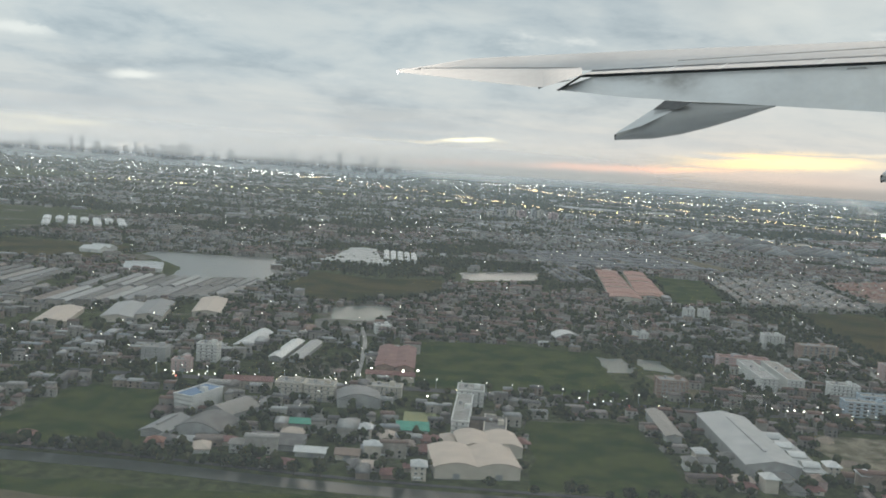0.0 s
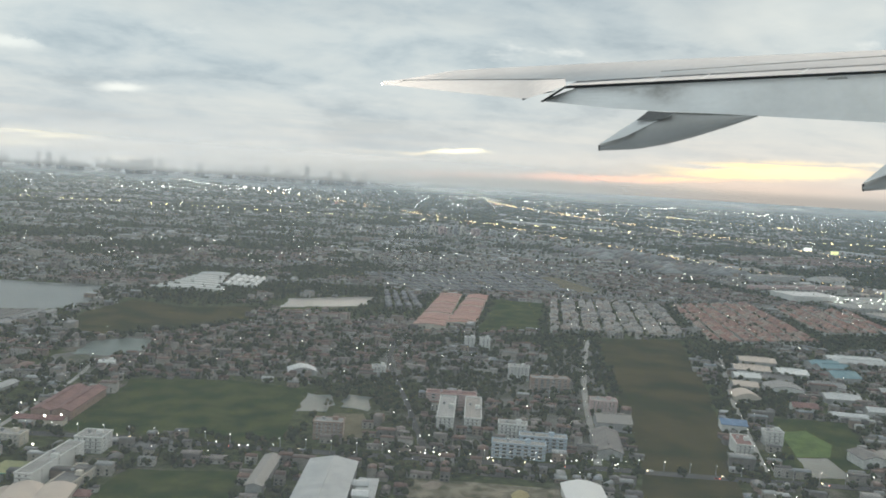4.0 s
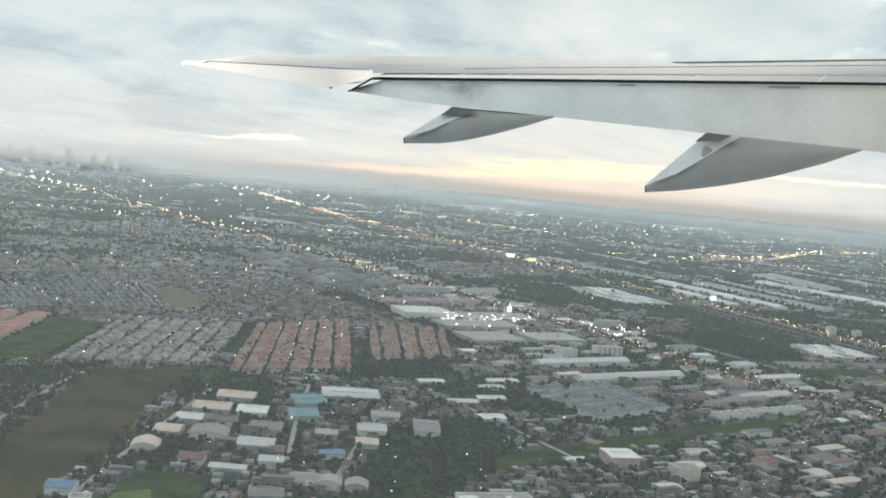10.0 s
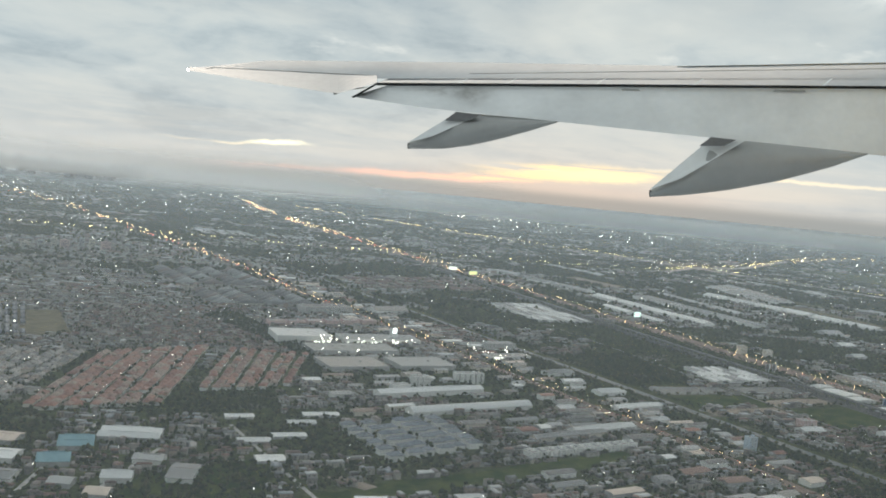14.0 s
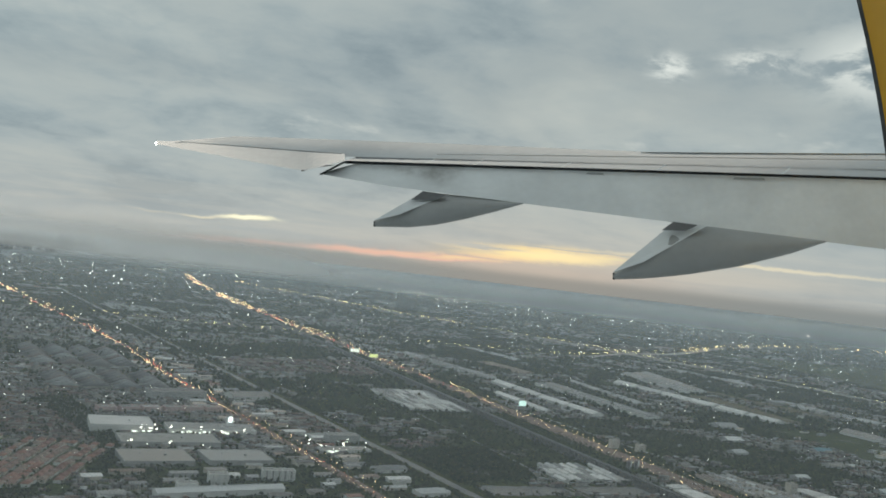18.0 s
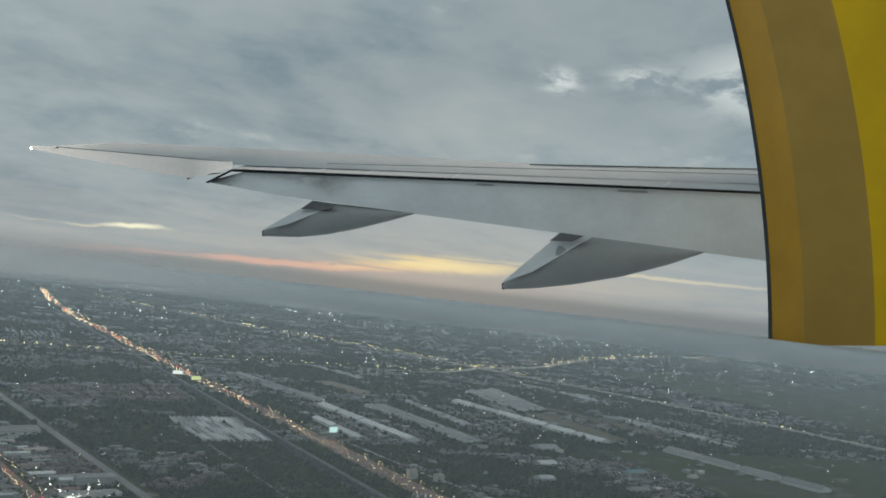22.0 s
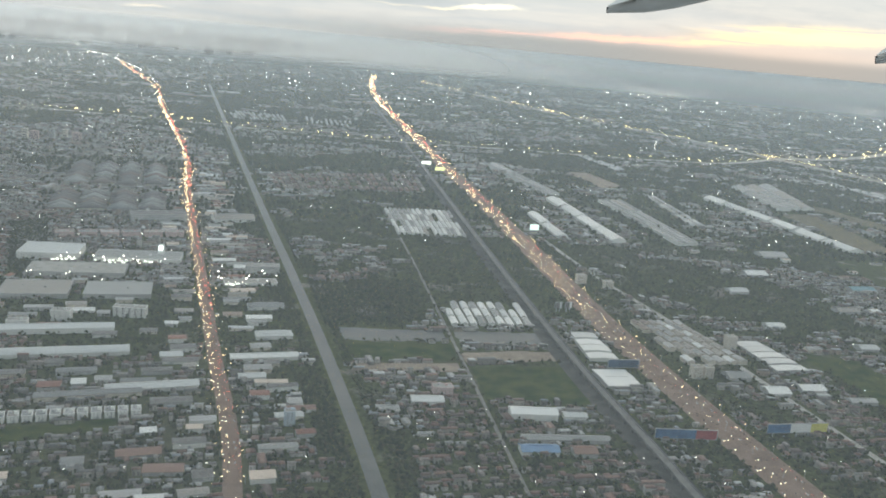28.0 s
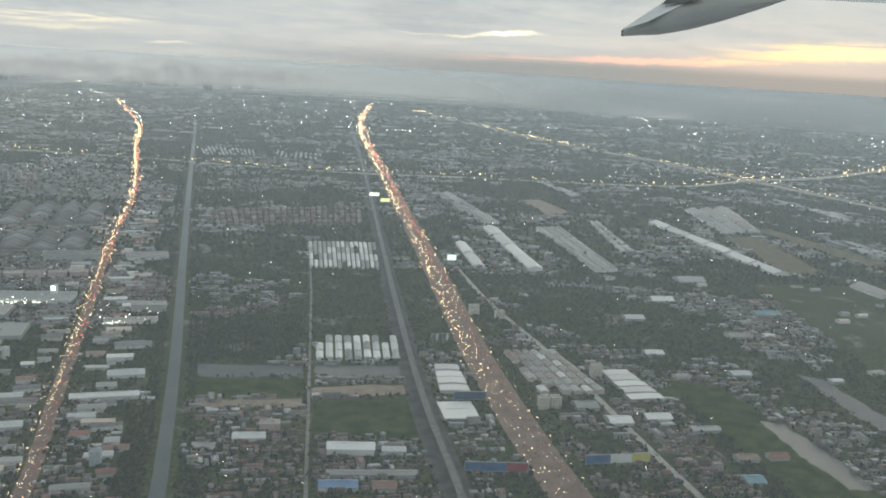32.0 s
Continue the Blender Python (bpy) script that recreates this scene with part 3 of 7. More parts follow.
TOWN = [(24, 132), (44, 130), (92, 137), (100, 160), (114, 182), (92, 262), (70, 330), (8, 310), (18, 190)]
slab("town_yards", softened(TOWN, 5, 0.8, 3), -0.02, 0.003, YARDS, "close-built town ground of yards and lanes", category="ground")
slab("village_yards", softened([(-6, 68), (24, 71), (27, 98), (18, 102), (0, 97), (-5, 86)], 3, 0.4, 4), -0.02, 0.004, YARDS, "close-built village ground of yards and lanes", category="ground")
slab("street_yards", softened([(23.6, 53), (34, 53), (41, 78), (43, 90), (24, 86)], 3, 0.4, 5), -0.02, 0.0045, YARDS, "close-built ground of yards and lanes", category="ground")
STREET = spline([(-60, 53.5), (-16.5, 52.7), (1.1, 52.6), (8.9, 52.1), (14.8, 51.4), (29.3, 50.5), (34, 50.3), (41, 49.4), (60, 47.6)])
CANAL_SOUTH = spline([(-40, 39.8), (-15.9, 37.6), (-10.2, 37.0), (-1.2, 35.5), (14, 34.2), (40, 32.0)])
LANE_ONE = spline([(43.7, 50.6), (48.2, 66.8), (52.0, 79), (55.6, 90.1)])
LANE_TWO = spline([(33.7, 51), (37.2, 70.8), (41.5, 89.7), (43.0, 95)])
LANE_THREE = spline([(23.6, 50.6), (22.8, 62.0), (21.5, 82.4), (25.5, 95.0)])
LANE_FOUR = spline([(60.5, 66), (62.5, 78), (65.5, 93)])
LANE_SHEDS = spline([(64.0, 63.8), (67.7, 73.7), (71.8, 84.5)])
LANE_FIVE = spline([(-1.8, 53), (-1.7, 66), (-2.5, 74)])
CROSS_LANE = spline([(78.5, 93), (84.8, 71), (88, 60)])
ROAD_A = spline([(140, 40), (132.8, 79.6), (125.6, 105.6), (116.4, 139.2), (99.4, 200.7), (79.4, 277.9), (40, 400), (7.8, 503.0), (-81.8, 726.3)], 3)
CANAL_EAST = spline([(152, 50), (145.3, 81.2), (142.3, 94.2), (139.1, 107.6), (134.8, 125.1), (128.8, 148.6), (120.1, 182.3), (97.1, 272.7), (75.1, 359.9), (24.7, 559.7)], 3)
TRACK = spline([(165, 40), (159.5, 82.5), (154.6, 120.8), (148.2, 169.3), (141, 215)], 3)
RAIL = spline([(181, 40), (174.7, 84.1), (170.0, 114.3), (163.2, 172.8), (148.6, 307.6), (120, 560)], 3)
HIGHWAY = spline([(197, 40), (186.2, 85.4), (178.9, 127.4), (173.2, 175.2), (164.6, 244.8), (156.2, 310.9), (123.4, 590), (110.6, 845.1)], 3)
FRONTAGE = spline([(213, 40), (200.0, 87.1), (191.4, 126.9), (182.5, 159.9), (176.5, 190)], 3)
CROSS_ROAD = spline([(-120, 356), (2.6, 354), (62.9, 350), (106, 343), (146, 342), (183, 348), (212, 349), (246, 353), (276, 363), (309, 395)], 4)
FAR_ROAD = spline([(150, 800), (186, 697), (217, 612), (238, 547), (258, 504), (286, 455), (304, 405), (321, 360), (335, 320), (350, 268), (366, 190)], 4)
FAR_BRANCH = spline([(309, 395), (345, 415), (386, 455), (459, 530), (560, 612), (669, 685), (950, 807), (1300, 930)], 5)

ROADS = [
    ("street", STREET, 0.85, ASPHALT, 0.016, "grey town street with street lamps"),
    ("canal_road", CANAL_SOUTH + np.array([0.25, 1.15]), 0.3, ASPHALT, 0.019, "narrow dark road along the canal"),
    ("lane_1", LANE_ONE, 0.42, LANE, 0.020, "pale concrete lane between sheds"),
    ("lane_2", LANE_TWO, 0.45, LANE, 0.020, "pale concrete lane between houses"),
    ("lane_3", LANE_THREE, 0.40, ASPHALT, 0.020, "narrow lane between houses"),
    ("lane_4", LANE_FOUR, 0.40, LANE, 0.020, "pale concrete lane between sheds"),
    ("lane_5", LANE_FIVE, 0.32, LANE, 0.020, "narrow lane between houses"),
    ("lane_6", LANE_SHEDS, 0.40, LANE, 0.020, "pale concrete lane between sheds"),
    ("lane_7", CROSS_LANE, 0.40, LANE, 0.020, "pale concrete lane across fields"),
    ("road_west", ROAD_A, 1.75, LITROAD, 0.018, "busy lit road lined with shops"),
    ("track", TRACK, 0.42, TRACKWAY, 0.022, "straight concrete lane"),
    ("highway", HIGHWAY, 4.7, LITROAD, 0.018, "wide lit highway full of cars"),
    ("frontage_lane", FRONTAGE, 0.9, LANE, 0.022, "pale concrete lane beside the highway"),
    ("cross_road", CROSS_ROAD, 3.2, LANE, 0.026, "lit road crossing the plain"),
    ("far_road", FAR_ROAD, 3.2, LANE, 0.55, "distant lit road"),
    ("far_branch", FAR_BRANCH, 3.2, LANE, 0.5, "distant lit road"),
]
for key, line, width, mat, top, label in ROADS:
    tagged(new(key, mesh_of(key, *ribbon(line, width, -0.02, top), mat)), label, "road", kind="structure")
tagged(new("canal_south", mesh_of("canal_south", *ribbon(CANAL_SOUTH, 1.15, -0.02, 0.013), CANAL_DARK)), "narrow canal with overgrown banks", "canal", kind="structure")
tagged(new("canal_east", mesh_of("canal_east", *ribbon(CANAL_EAST, 1.55, -0.02, 0.013), CANAL)), "straight grey canal between trees", "canal", kind="structure")

# ---- land use, for what nobody could count ----
def inside(poly, x, y):
    hit = np.zeros(x.shape, bool)
    n = len(poly)
    for i in range(n):
        (x0, y0), (x1, y1) = poly[i], poly[(i + 1) % n]
        cross = ((y0 > y) != (y1 > y)) & (x < (x1 - x0) * (y - y0) / (y1 - y0 + 1e-12) + x0)
        hit ^= cross
    return hit


def near_line(line, x, y, dist):
    lx, ly = line[:, 0], line[:, 1]
    hit = np.zeros(x.shape, bool)
    for i in range(len(line) - 1):
        ax, ay, bx, by = lx[i], ly[i], lx[i + 1], ly[i + 1]
        m = (x > min(ax, bx) - dist) & (x < max(ax, bx) + dist) & (y > min(ay, by) - dist) & (y < max(ay, by) + dist)
        if not m.any():
            continue
        l2 = (bx - ax) ** 2 + (by - ay) ** 2
        s = np.clip(((x[m] - ax) * (bx - ax) + (y[m] - ay) * (by - ay)) / l2, 0, 1)
        hit[m] |= np.hypot(x[m] - ax - s * (bx - ax), y[m] - ay - s * (by - ay)) < dist
    return hit


TABLE = rng.random((64, 64))


def value(x, y, size, shift=0):
    u, v = x / size + shift * 7.3, y / size + shift * 3.1
    i, j = np.floor(u).astype(int), np.floor(v).astype(int)
    fu, fv = u - i, v - j
    fu, fv = fu * fu * (3 - 2 * fu), fv * fv * (3 - 2 * fv)
    t = lambda a, b: TABLE[a % 64, b % 64]
    return (t(i, j) * (1 - fu) + t(i + 1, j) * fu) * (1 - fv) + (t(i, j + 1) * (1 - fu) + t(i + 1, j + 1) * fu) * fv


def grain_angle(x):
    """Direction of the plots, in radians, across the town."""
    return np.radians(np.interp(x, [-40, 0, 30, 55, 75, 95, 130, 190, 260], [3, 2, -10, -12, 0, 16, 16, 9, 12]))


ESTATES = {}      # filled in by the rows of houses: polygons kept free of other houses
KEEP_FREE = [p for p, _, _ in PONDS.values()] + [p for key, (p, _, _) in FIELDS.items() if key != "field_dark"]
OPEN_BANKS = [[(x - 0.3 * dy, y - dy) for x, y in PONDS[key][0]] for key in PONDS for dy in (1.5, 3.0, 4.5) if PONDS[key][1] in (WATER, POND) and key != "pond_channel"]
TAKEN = []        # (x, y, half size) of the single buildings


def free_of_things(x, y, gap=0.5, estates=True):
    ok = np.ones(x.shape, bool)
    for poly in KEEP_FREE:
        ok &= ~inside(poly, x, y)
    for poly in OPEN_BANKS:
        ok &= ~inside(poly, x, y)
    if estates:
        for poly in ESTATES.values():
            ok &= ~inside(poly, x, y)
    for key, line, width, *_ in ROADS:
        ok &= ~near_line(line, x, y, width / 2 + gap + (2.5 if key in ("cross_road", "far_road", "far_branch") else 0.0))
    ok &= ~near_line(CANAL_SOUTH, x, y, 1.0 + gap) & ~near_line(CANAL_EAST, x, y, 1.5 + gap) & ~near_line(RAIL, x, y, 1.6 + gap)
    return ok


def boxes_with_roofs(name, x, y, wx, wy, h, rise, ang, roof, label, category, windows=False, wall=WALLS):
    """Joined walls and joined ridged roofs of many far houses."""
    n = len(x)
    c, s = np.cos(ang), np.sin(ang)

    def at(u, v, z):
        return np.stack([x + c * u - s * v, y + s * u + c * v, z], 1)
    a, b = wx / 2, wy / 2
    zero = np.zeros(n)
    corners = [(-1, -1), (1, -1), (1, 1), (-1, 1)]
    vw = np.stack([at(i * a, j * b, zero - 0.02) for i, j in corners] + [at(i * a, j * b, h) for i, j in corners], 1).reshape(-1, 3)
    fw = (np.arange(n)[:, None, None] * 8 + np.array([(0, 1, 5, 4), (1, 2, 6, 5), (2, 3, 7, 6), (3, 0, 4, 7)])[None]).reshape(-1, 4)
    o = 1.10
    vr = np.stack([at(i * a * o, j * b * o, h) for i, j in corners] + [at(-a * 0.85, zero, h + rise), at(a * 0.85, zero, h + rise)], 1).reshape(-1, 3)
    quads = (np.arange(n)[:, None, None] * 6 + np.array([(0, 1, 5, 4), (2, 3, 4, 5), (3, 2, 1, 0)])[None]).reshape(-1, 4)
    tris = (np.arange(n)[:, None, None] * 6 + np.array([(1, 2, 5), (3, 0, 4)])[None]).reshape(-1, 3)
    parent = tagged(new(name), label, category, kind="stuff")
    for key, verts, faces, mat in (("walls", vw, [fw], wall), ("roofs", vr, [quads, tris], roof)):
        me = fast_mesh(key, verts, faces, mat)
        tagged(child(key, me, parent), kind="stuff")
    if windows:
        quads = []
        for sx in (-0.26, 0.24):
            for up in (0.0, 1.0):
                zz = 0.06 + up * 0.19
                ok = h > zz + 0.13
                for side in (-1, 1):
                    e, d = b * side * 1.0 + side * 0.006, 0.055
                    q = np.stack([at(a * 2 * sx - d, e, zero + zz), at(a * 2 * sx + d, e, zero + zz), at(a * 2 * sx + d, e, zero + zz + 0.1), at(a * 2 * sx - d, e, zero + zz + 0.1)], 1)
                    quads.append(q[ok])
        q = np.concatenate(quads).reshape(-1, 3)
        tagged(child("windows", fast_mesh("windows", q, [np.arange(len(q)).reshape(-1, 4)], GLASS), parent), kind="stuff")
    return parent


def fast_mesh(name, verts, faces, mat):
    me = bpy.data.meshes.new(name)
    loops = np.concatenate([f.ravel() for f in faces])
    sizes = np.concatenate([np.full(len(f), f.shape[1]) for f in faces])
    me.vertices.add(len(verts))
    me.vertices.foreach_set("co", np.asarray(verts, np.float32).ravel())
    me.loops.add(len(loops))
    me.loops.foreach_set("vertex_index", loops.astype(np.int32))
    me.polygons.add(len(sizes))
    me.polygons.foreach_set("loop_start", np.concatenate([[0], np.cumsum(sizes)[:-1]]).astype(np.int32))
    me.polygons.foreach_set("loop_total", sizes.astype(np.int32))
    me.materials.append(mat)
    me.update(calc_edges=True)
    me.validate()
    return me

# ---- the wing ----
WING_FAR = 1602.0
wing = new("aircraft_wing")
wing.matrix_basis = pose(68.343, -2.090, 25.531, 85.59, -5.24, -14.38)
tagged(wing, "light grey airliner wing with drooped flaps seen from behind", "aircraft wing")


def wp(a, b, d):
    """A point of the wing: across, up, and how far off."""
    d /= 1 + max(a, 0.0) / 8000      # swept back: the root is nearer
    return (a / WING_FAR * d, b / WING_FAR * d, -d)


LE = [(-437, 337), (-380, 343), (-294, 353), (116, 350), (466, 346), (785, 354), (2300, 402)]
HINGE = [(-396, 340), (-109, 327), (60, 331), (784, 343), (2300, 366)]
GAP = [(-104, 314), (784, 312), (2300, 304)]
AFT = [(-437, 334), (-359, 322), (-284, 310), (-224, 301), (-176, 294)]
FLAP_EDGE = [(-147, 289), (-14, 269), (216, 246), (486, 219), (784, 189), (2300, 35)]


def rise_at(line, a):
    return float(np.interp(a, [p[0] for p in line], [p[1] for p in line]))


def skin(rows, back=1.03):
    """A closed body: rows of points on the near side, thickened away from the viewer."""
    n, m = len(rows), len(rows[0])
    front = [p for row in rows for p in row]
    v = front + [tuple(c * back for c in p) for p in front]
    N = n * m
    f = []
    for i in range(n - 1):
        for k in range(m - 1):
            a = i * m + k
            f.append((a, a + m, a + m + 1, a + 1))
            f.append((N + a, N + a + 1, N + a + m + 1, N + a + m))
    rim = [k for k in range(m)] + [i * m + m - 1 for i in range(1, n)] + [(n - 1) * m + k for k in range(m - 2, -1, -1)] + [i * m for i in range(n - 2, 0, -1)]
    for a, b in zip(rim, rim[1:] + rim[:1]):
        f.append((a, b, N + b, N + a))
    return v, f


def patch(a0, a1, low, high, d_low, d_high, steps=24, bulge=0.0, rows=5):
    """Between two lines of the wing, from the lower and nearer to the upper and farther one."""
    grid = []
    for j in range(rows):
        s = j / (rows - 1)
        line = []
        for k in range(steps + 1):
            a = a0 + (a1 - a0) * k / steps
            b = rise_at(low, a) * (1 - s) + rise_at(high, a) * s + bulge * math.sin(math.pi * s)
            line.append(wp(a, b, d_low * (1 - s) + d_high * s))
        grid.append(line)
    return grid


def wing_part(name, body, mat, label="", smooth=True, parent=None):
    return child(name, mesh_of(name, *body, mat, smooth), parent or wing, None, label)


wing_part("wing_box", skin(patch(-437, 2300, [(-437, 335), (-104, 321), (784, 325), (2300, 342)], LE, 4640, 4865, 40, 1.5), 1.015), WING_TOP, "", False)
outer = skin(patch(-437, -104, AFT + [(-150, 301), (-104, 314)], HINGE, 4330, 4634, 24, 0.4))
wing_part("aileron", outer, WING_TOP, "light grey aileron near the wing tip", False)
spoiler_cuts = [-104, 40, 126, 286, 460, 690, 960, 1290, 1700, 2260]
for a0, a1 in zip(spoiler_cuts, spoiler_cuts[1:]):
    body = skin([[wp(a, rise_at(GAP, a), 4560) for a in np.linspace(a0 + 1.2, a1 - 1.2, 6)],
                 [wp(a + 36, rise_at(HINGE, a + 36) - 1.0, 4760) for a in np.linspace(a0 + 1.2, a1 - 1.2, 6)]], 1.004)
    wing_part("spoiler", body, WING_TOP, "grey spoiler panel", False)
wing_part("spoiler_gap", skin(patch(-104, 2300, [(-104, 309), (784, 307), (2300, 298.5)], GAP, 4588, 4594, 30, 0, 2), 1.004), WING_SEAL, "dark gap above the flap")
wing_part("hinge_seal", skin(patch(60, 2300, [(60, 330), (784, 342), (2300, 365)], [(60, 331.3), (784, 343.6), (2300, 367)], 4622, 4624, 30, 0, 2), 1.002), WING_FAIRING)
wing_part("aileron_seal", skin(patch(-396, -109, [(-396, 339), (-109, 326)], [(-396, 340.4), (-109, 327.2)], 4622, 4624, 12, 0, 2), 1.002), WING_FAIRING)
wing_part("tip_seal", skin([[wp(-414, 333, 4555), wp(-396, 339, 4600)], [wp(-412, 334.5, 4555), wp(-394, 340.6, 4600)]], 1.003), WING_SEAL)
wing_part("leading_edge", skin(patch(430, 2300, [(430, 345.5), (785, 353), (2300, 400.5)], [(430, 346.2), (785, 354), (2300, 402)], 4840, 4845, 20, 0, 2), 1.01), material("bare_metal_edge", (0.75, 0.75, 0.74), 0.3, 0.9), "bright bare metal leading edge")
flap = wing_part("flap", skin(patch(-147, 2300, FLAP_EDGE, [(-147, 289.5), (-104, 309), (784, 307), (2300, 298)], 4430, 4585, 40, 1.2, 7), 1.02), WING_FLAP, "light grey flap lowered for flight", False)
wing_part("flap_end", skin([[wp(-149, 288, 4425), wp(-106, 313, 4560)], [wp(-144, 287, 4425), wp(-97, 314, 4560)]], 1.02), WING_SEAL, "", False)
wing_part("flap_tab", skin([[wp(-180, 292, 4540), wp(-158, 300, 4540), wp(-128, 304, 4545)], [wp(-181, 296, 4545), wp(-156, 304, 4545), wp(-118, 306, 4550)]], 1.02), WING_SEAL, "", False)
for a, b, la in ((330, 305, 34), (600, 304, 60), (1010, 300, 30)):
    wing_part("grime_streak", skin([[wp(a, b - 3, 4568), wp(a + la, b - 3.5, 4568)], [wp(a + 3, b, 4574), wp(a + la - 4, b, 4574)]], 1.002), WING_FAIRING, "dark soot streak", False)


def fairing(tail, peak, nose, keel, d0):
    """A canoe-shaped track cover under the flap, from its blunt tail to its nose."""
    root = child("track_fairing", None, wing, None, "grey canoe-shaped flap track fairing")
    rows = []
    n = 22
    for i in range(n + 1):
        s = i / n
        a = tail[0] + (nose[0] - tail[0]) * s
        top = float(np.interp(a, [tail[0], peak[0], nose[0]], [tail[1], peak[1], nose[1] + 1]))
        low = float(np.interp(a, [k[0] for k in keel], [k[1] for k in keel]))
        mid, half = (top + low) / 2, max((top - low) / 2, 0.4)
        wide = 95 * math.sin(math.pi * min(0.97, 0.08 + 0.9 * s)) ** 0.7
        lean = max(0.0, 1 - abs(a - tail[0]) / (peak[0] - tail[0] + 60))
        ring = []
        for u, z in ((0.10, 1.0), (-0.55 - 0.2 * lean, 0.62 - 0.25 * lean), (-0.98, 0.28 - 0.25 * lean), (-1.0, -0.15 - 0.2 * lean), (-0.8, -0.62), (-0.38, -0.93), (0.0, -1.0), (0.5, -0.85), (1.0, -0.2), (1.0, 0.5), (0.6, 0.95)):
            ring.append(wp(a, mid + half * z, d0 + wide * u - 30 * lean))
        rows.append(ring)
    m = len(rows[0])
    v = [p for r in rows for p in r]
    f = [(i * m + k, (i + 1) * m + k, (i + 1) * m + (k + 1) % m, i * m + (k + 1) % m) for i in range(n) for k in range(m)]
    f += [tuple(range(m)), tuple(n * m + k for k in range(m - 1, -1, -1))]
    child("shell", mesh_of("shell", v, f, WING_FAIRING, True), root)
    # The lit upper facet is imitated by an added piece in paler paint.
    plate = [wp(tail[0] - 0.8, tail[1] + 1, d0 - 118), wp(peak[0] - 1, peak[1] - 1, d0 - 20), wp(peak[0] + 0.16 * (nose[0] - tail[0]), peak[1] - 4, d0 - 62), wp(tail[0] + 0.5 * (peak[0] - tail[0]), tail[1] + 0.22 * (peak[1] - tail[1]), d0 - 128)]
    back = [tuple(c * 1.004 for c in p) for p in plate]
    child("upper_plate", mesh_of("upper_plate", plate + back, [(0, 1, 2, 3), (7, 6, 5, 4), (0, 4, 5, 1), (1, 5, 6, 2), (2, 6, 7, 3), (3, 7, 4, 0)], WING_FLAP), root, None, "lit upper facet of the fairing, painted paler")
    cap = [(tail[0] - 1.2, tail[1] - 0.5), (tail[0] - 1.2, keel[0][1] + 0.5), (tail[0] + 1.5, keel[0][1] - 0.4), (tail[0] + 1.5, tail[1] + 0.5)]
    body = [wp(a, b, d0 - 60) for a, b in cap] + [wp(a, b, d0 + 10) for a, b in cap]
    child("tail_cap", mesh_of("tail_cap", body, [(0, 1, 2, 3), (7, 6, 5, 4), (0, 4, 5, 1), (1, 5, 6, 2), (2, 6, 7, 3), (3, 7, 4, 0)], WING_SEAL), root)
    bracket = skin([[wp(peak[0] - 22, peak[1] - 15, d0 - 92), wp(peak[0] + 22, peak[1] - 15, d0 - 92)], [wp(peak[0] - 1, peak[1] + 1, d0 - 84), wp(peak[0] + 44, peak[1] - 4, d0 - 84)]], 1.004)
    child("hinge_cover", mesh_of("hinge_cover", *bracket, material("hinge_cover", worn((0.14, 0.14, 0.14), (0.2, 0.2, 0.2), 0.01), 0.5)), root)


fairing((-48, 207), (38, 262), (218, 246), [(-48, 197), (16, 197), (62, 203), (112, 214), (170, 230), (218, 245)], 4440)
fairing((381, 125), (491, 219), (770, 191), [(381, 113), (440, 116), (516, 125), (610, 142), (700, 166), (770, 190)], 4400)
bm = bmesh.new()
bmesh.ops.create_uvsphere(bm, u_segments=16, v_segments=10, radius=7.5, matrix=Matrix.Translation(wp(-437.5, 335.5, 4540)))
me = bpy.data.meshes.new("tip_light")
bm.to_mesh(me)
bm.free()
me.materials.append(glow("tip_lamp", (1.0, 0.97, 0.92), 8.0))
child("tip_light", me, wing, None, "bright white light at the wing tip")
wing_part("tip_fence", skin([[wp(-430, 333, 4550), wp(-408, 336, 4555)], [wp(-428, 337, 4560), wp(-400, 338, 4560)]], 1.004), WING_SEAL, "", False)

# ---- the rear side of the cabin window, of the same size and distance as the wing ----
surround = new("window_surround")
surround.matrix_basis = pose(110.441, 1.808, 32.108, 92.70, -6.23, -24.2)
tagged(surround, "yellow plastic surround of the aircraft window, rear side", "window surround")


def jamb(name, inner, outer, d_in, d_out, mat, label=""):
    """An upright strip with a rounded upper corner; inner and outer are distances from the window's axis."""
    rows = []
    for k in range(29):
        v = -160 + 1430 * k / 28
        lean = 75 * (max(0.0, v + 159) / 600) ** 2
        line = []
        for i in range(5):
            q, d = inner + (outer - inner) * i / 4, d_in + (d_out - d_in) * i / 4
            line.append(((q - lean) / 1602 * d, v / 1602 * d, -d))
        rows.append(line)
    child(name, mesh_of(name, *skin(rows, 1.02), mat, False), surround, None, label)


jamb("rubber_seal", 555, 562, 3290, 3280, WING_SEAL, "dark seal round the pane")
# How each strip faces the light is put into its tone: reveal darker, panel brightest.
jamb("reveal", 562, 618, 3280, 3080, material("shaded_yellow_plastic", worn((0.64, 0.335, 0.012), (0.68, 0.36, 0.015), 0.001, 0.004), 0.45), "inner reveal in a shaded ochre yellow")
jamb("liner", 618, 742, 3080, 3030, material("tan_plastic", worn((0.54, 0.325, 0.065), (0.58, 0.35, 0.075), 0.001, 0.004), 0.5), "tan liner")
jamb("panel", 742, 1150, 3030, 2760, material("lit_yellow_plastic", worn((0.97, 0.58, 0.003), (0.98, 0.60, 0.004), 0.001, 0.004), 0.4), "side panel in a bright lit yellow")

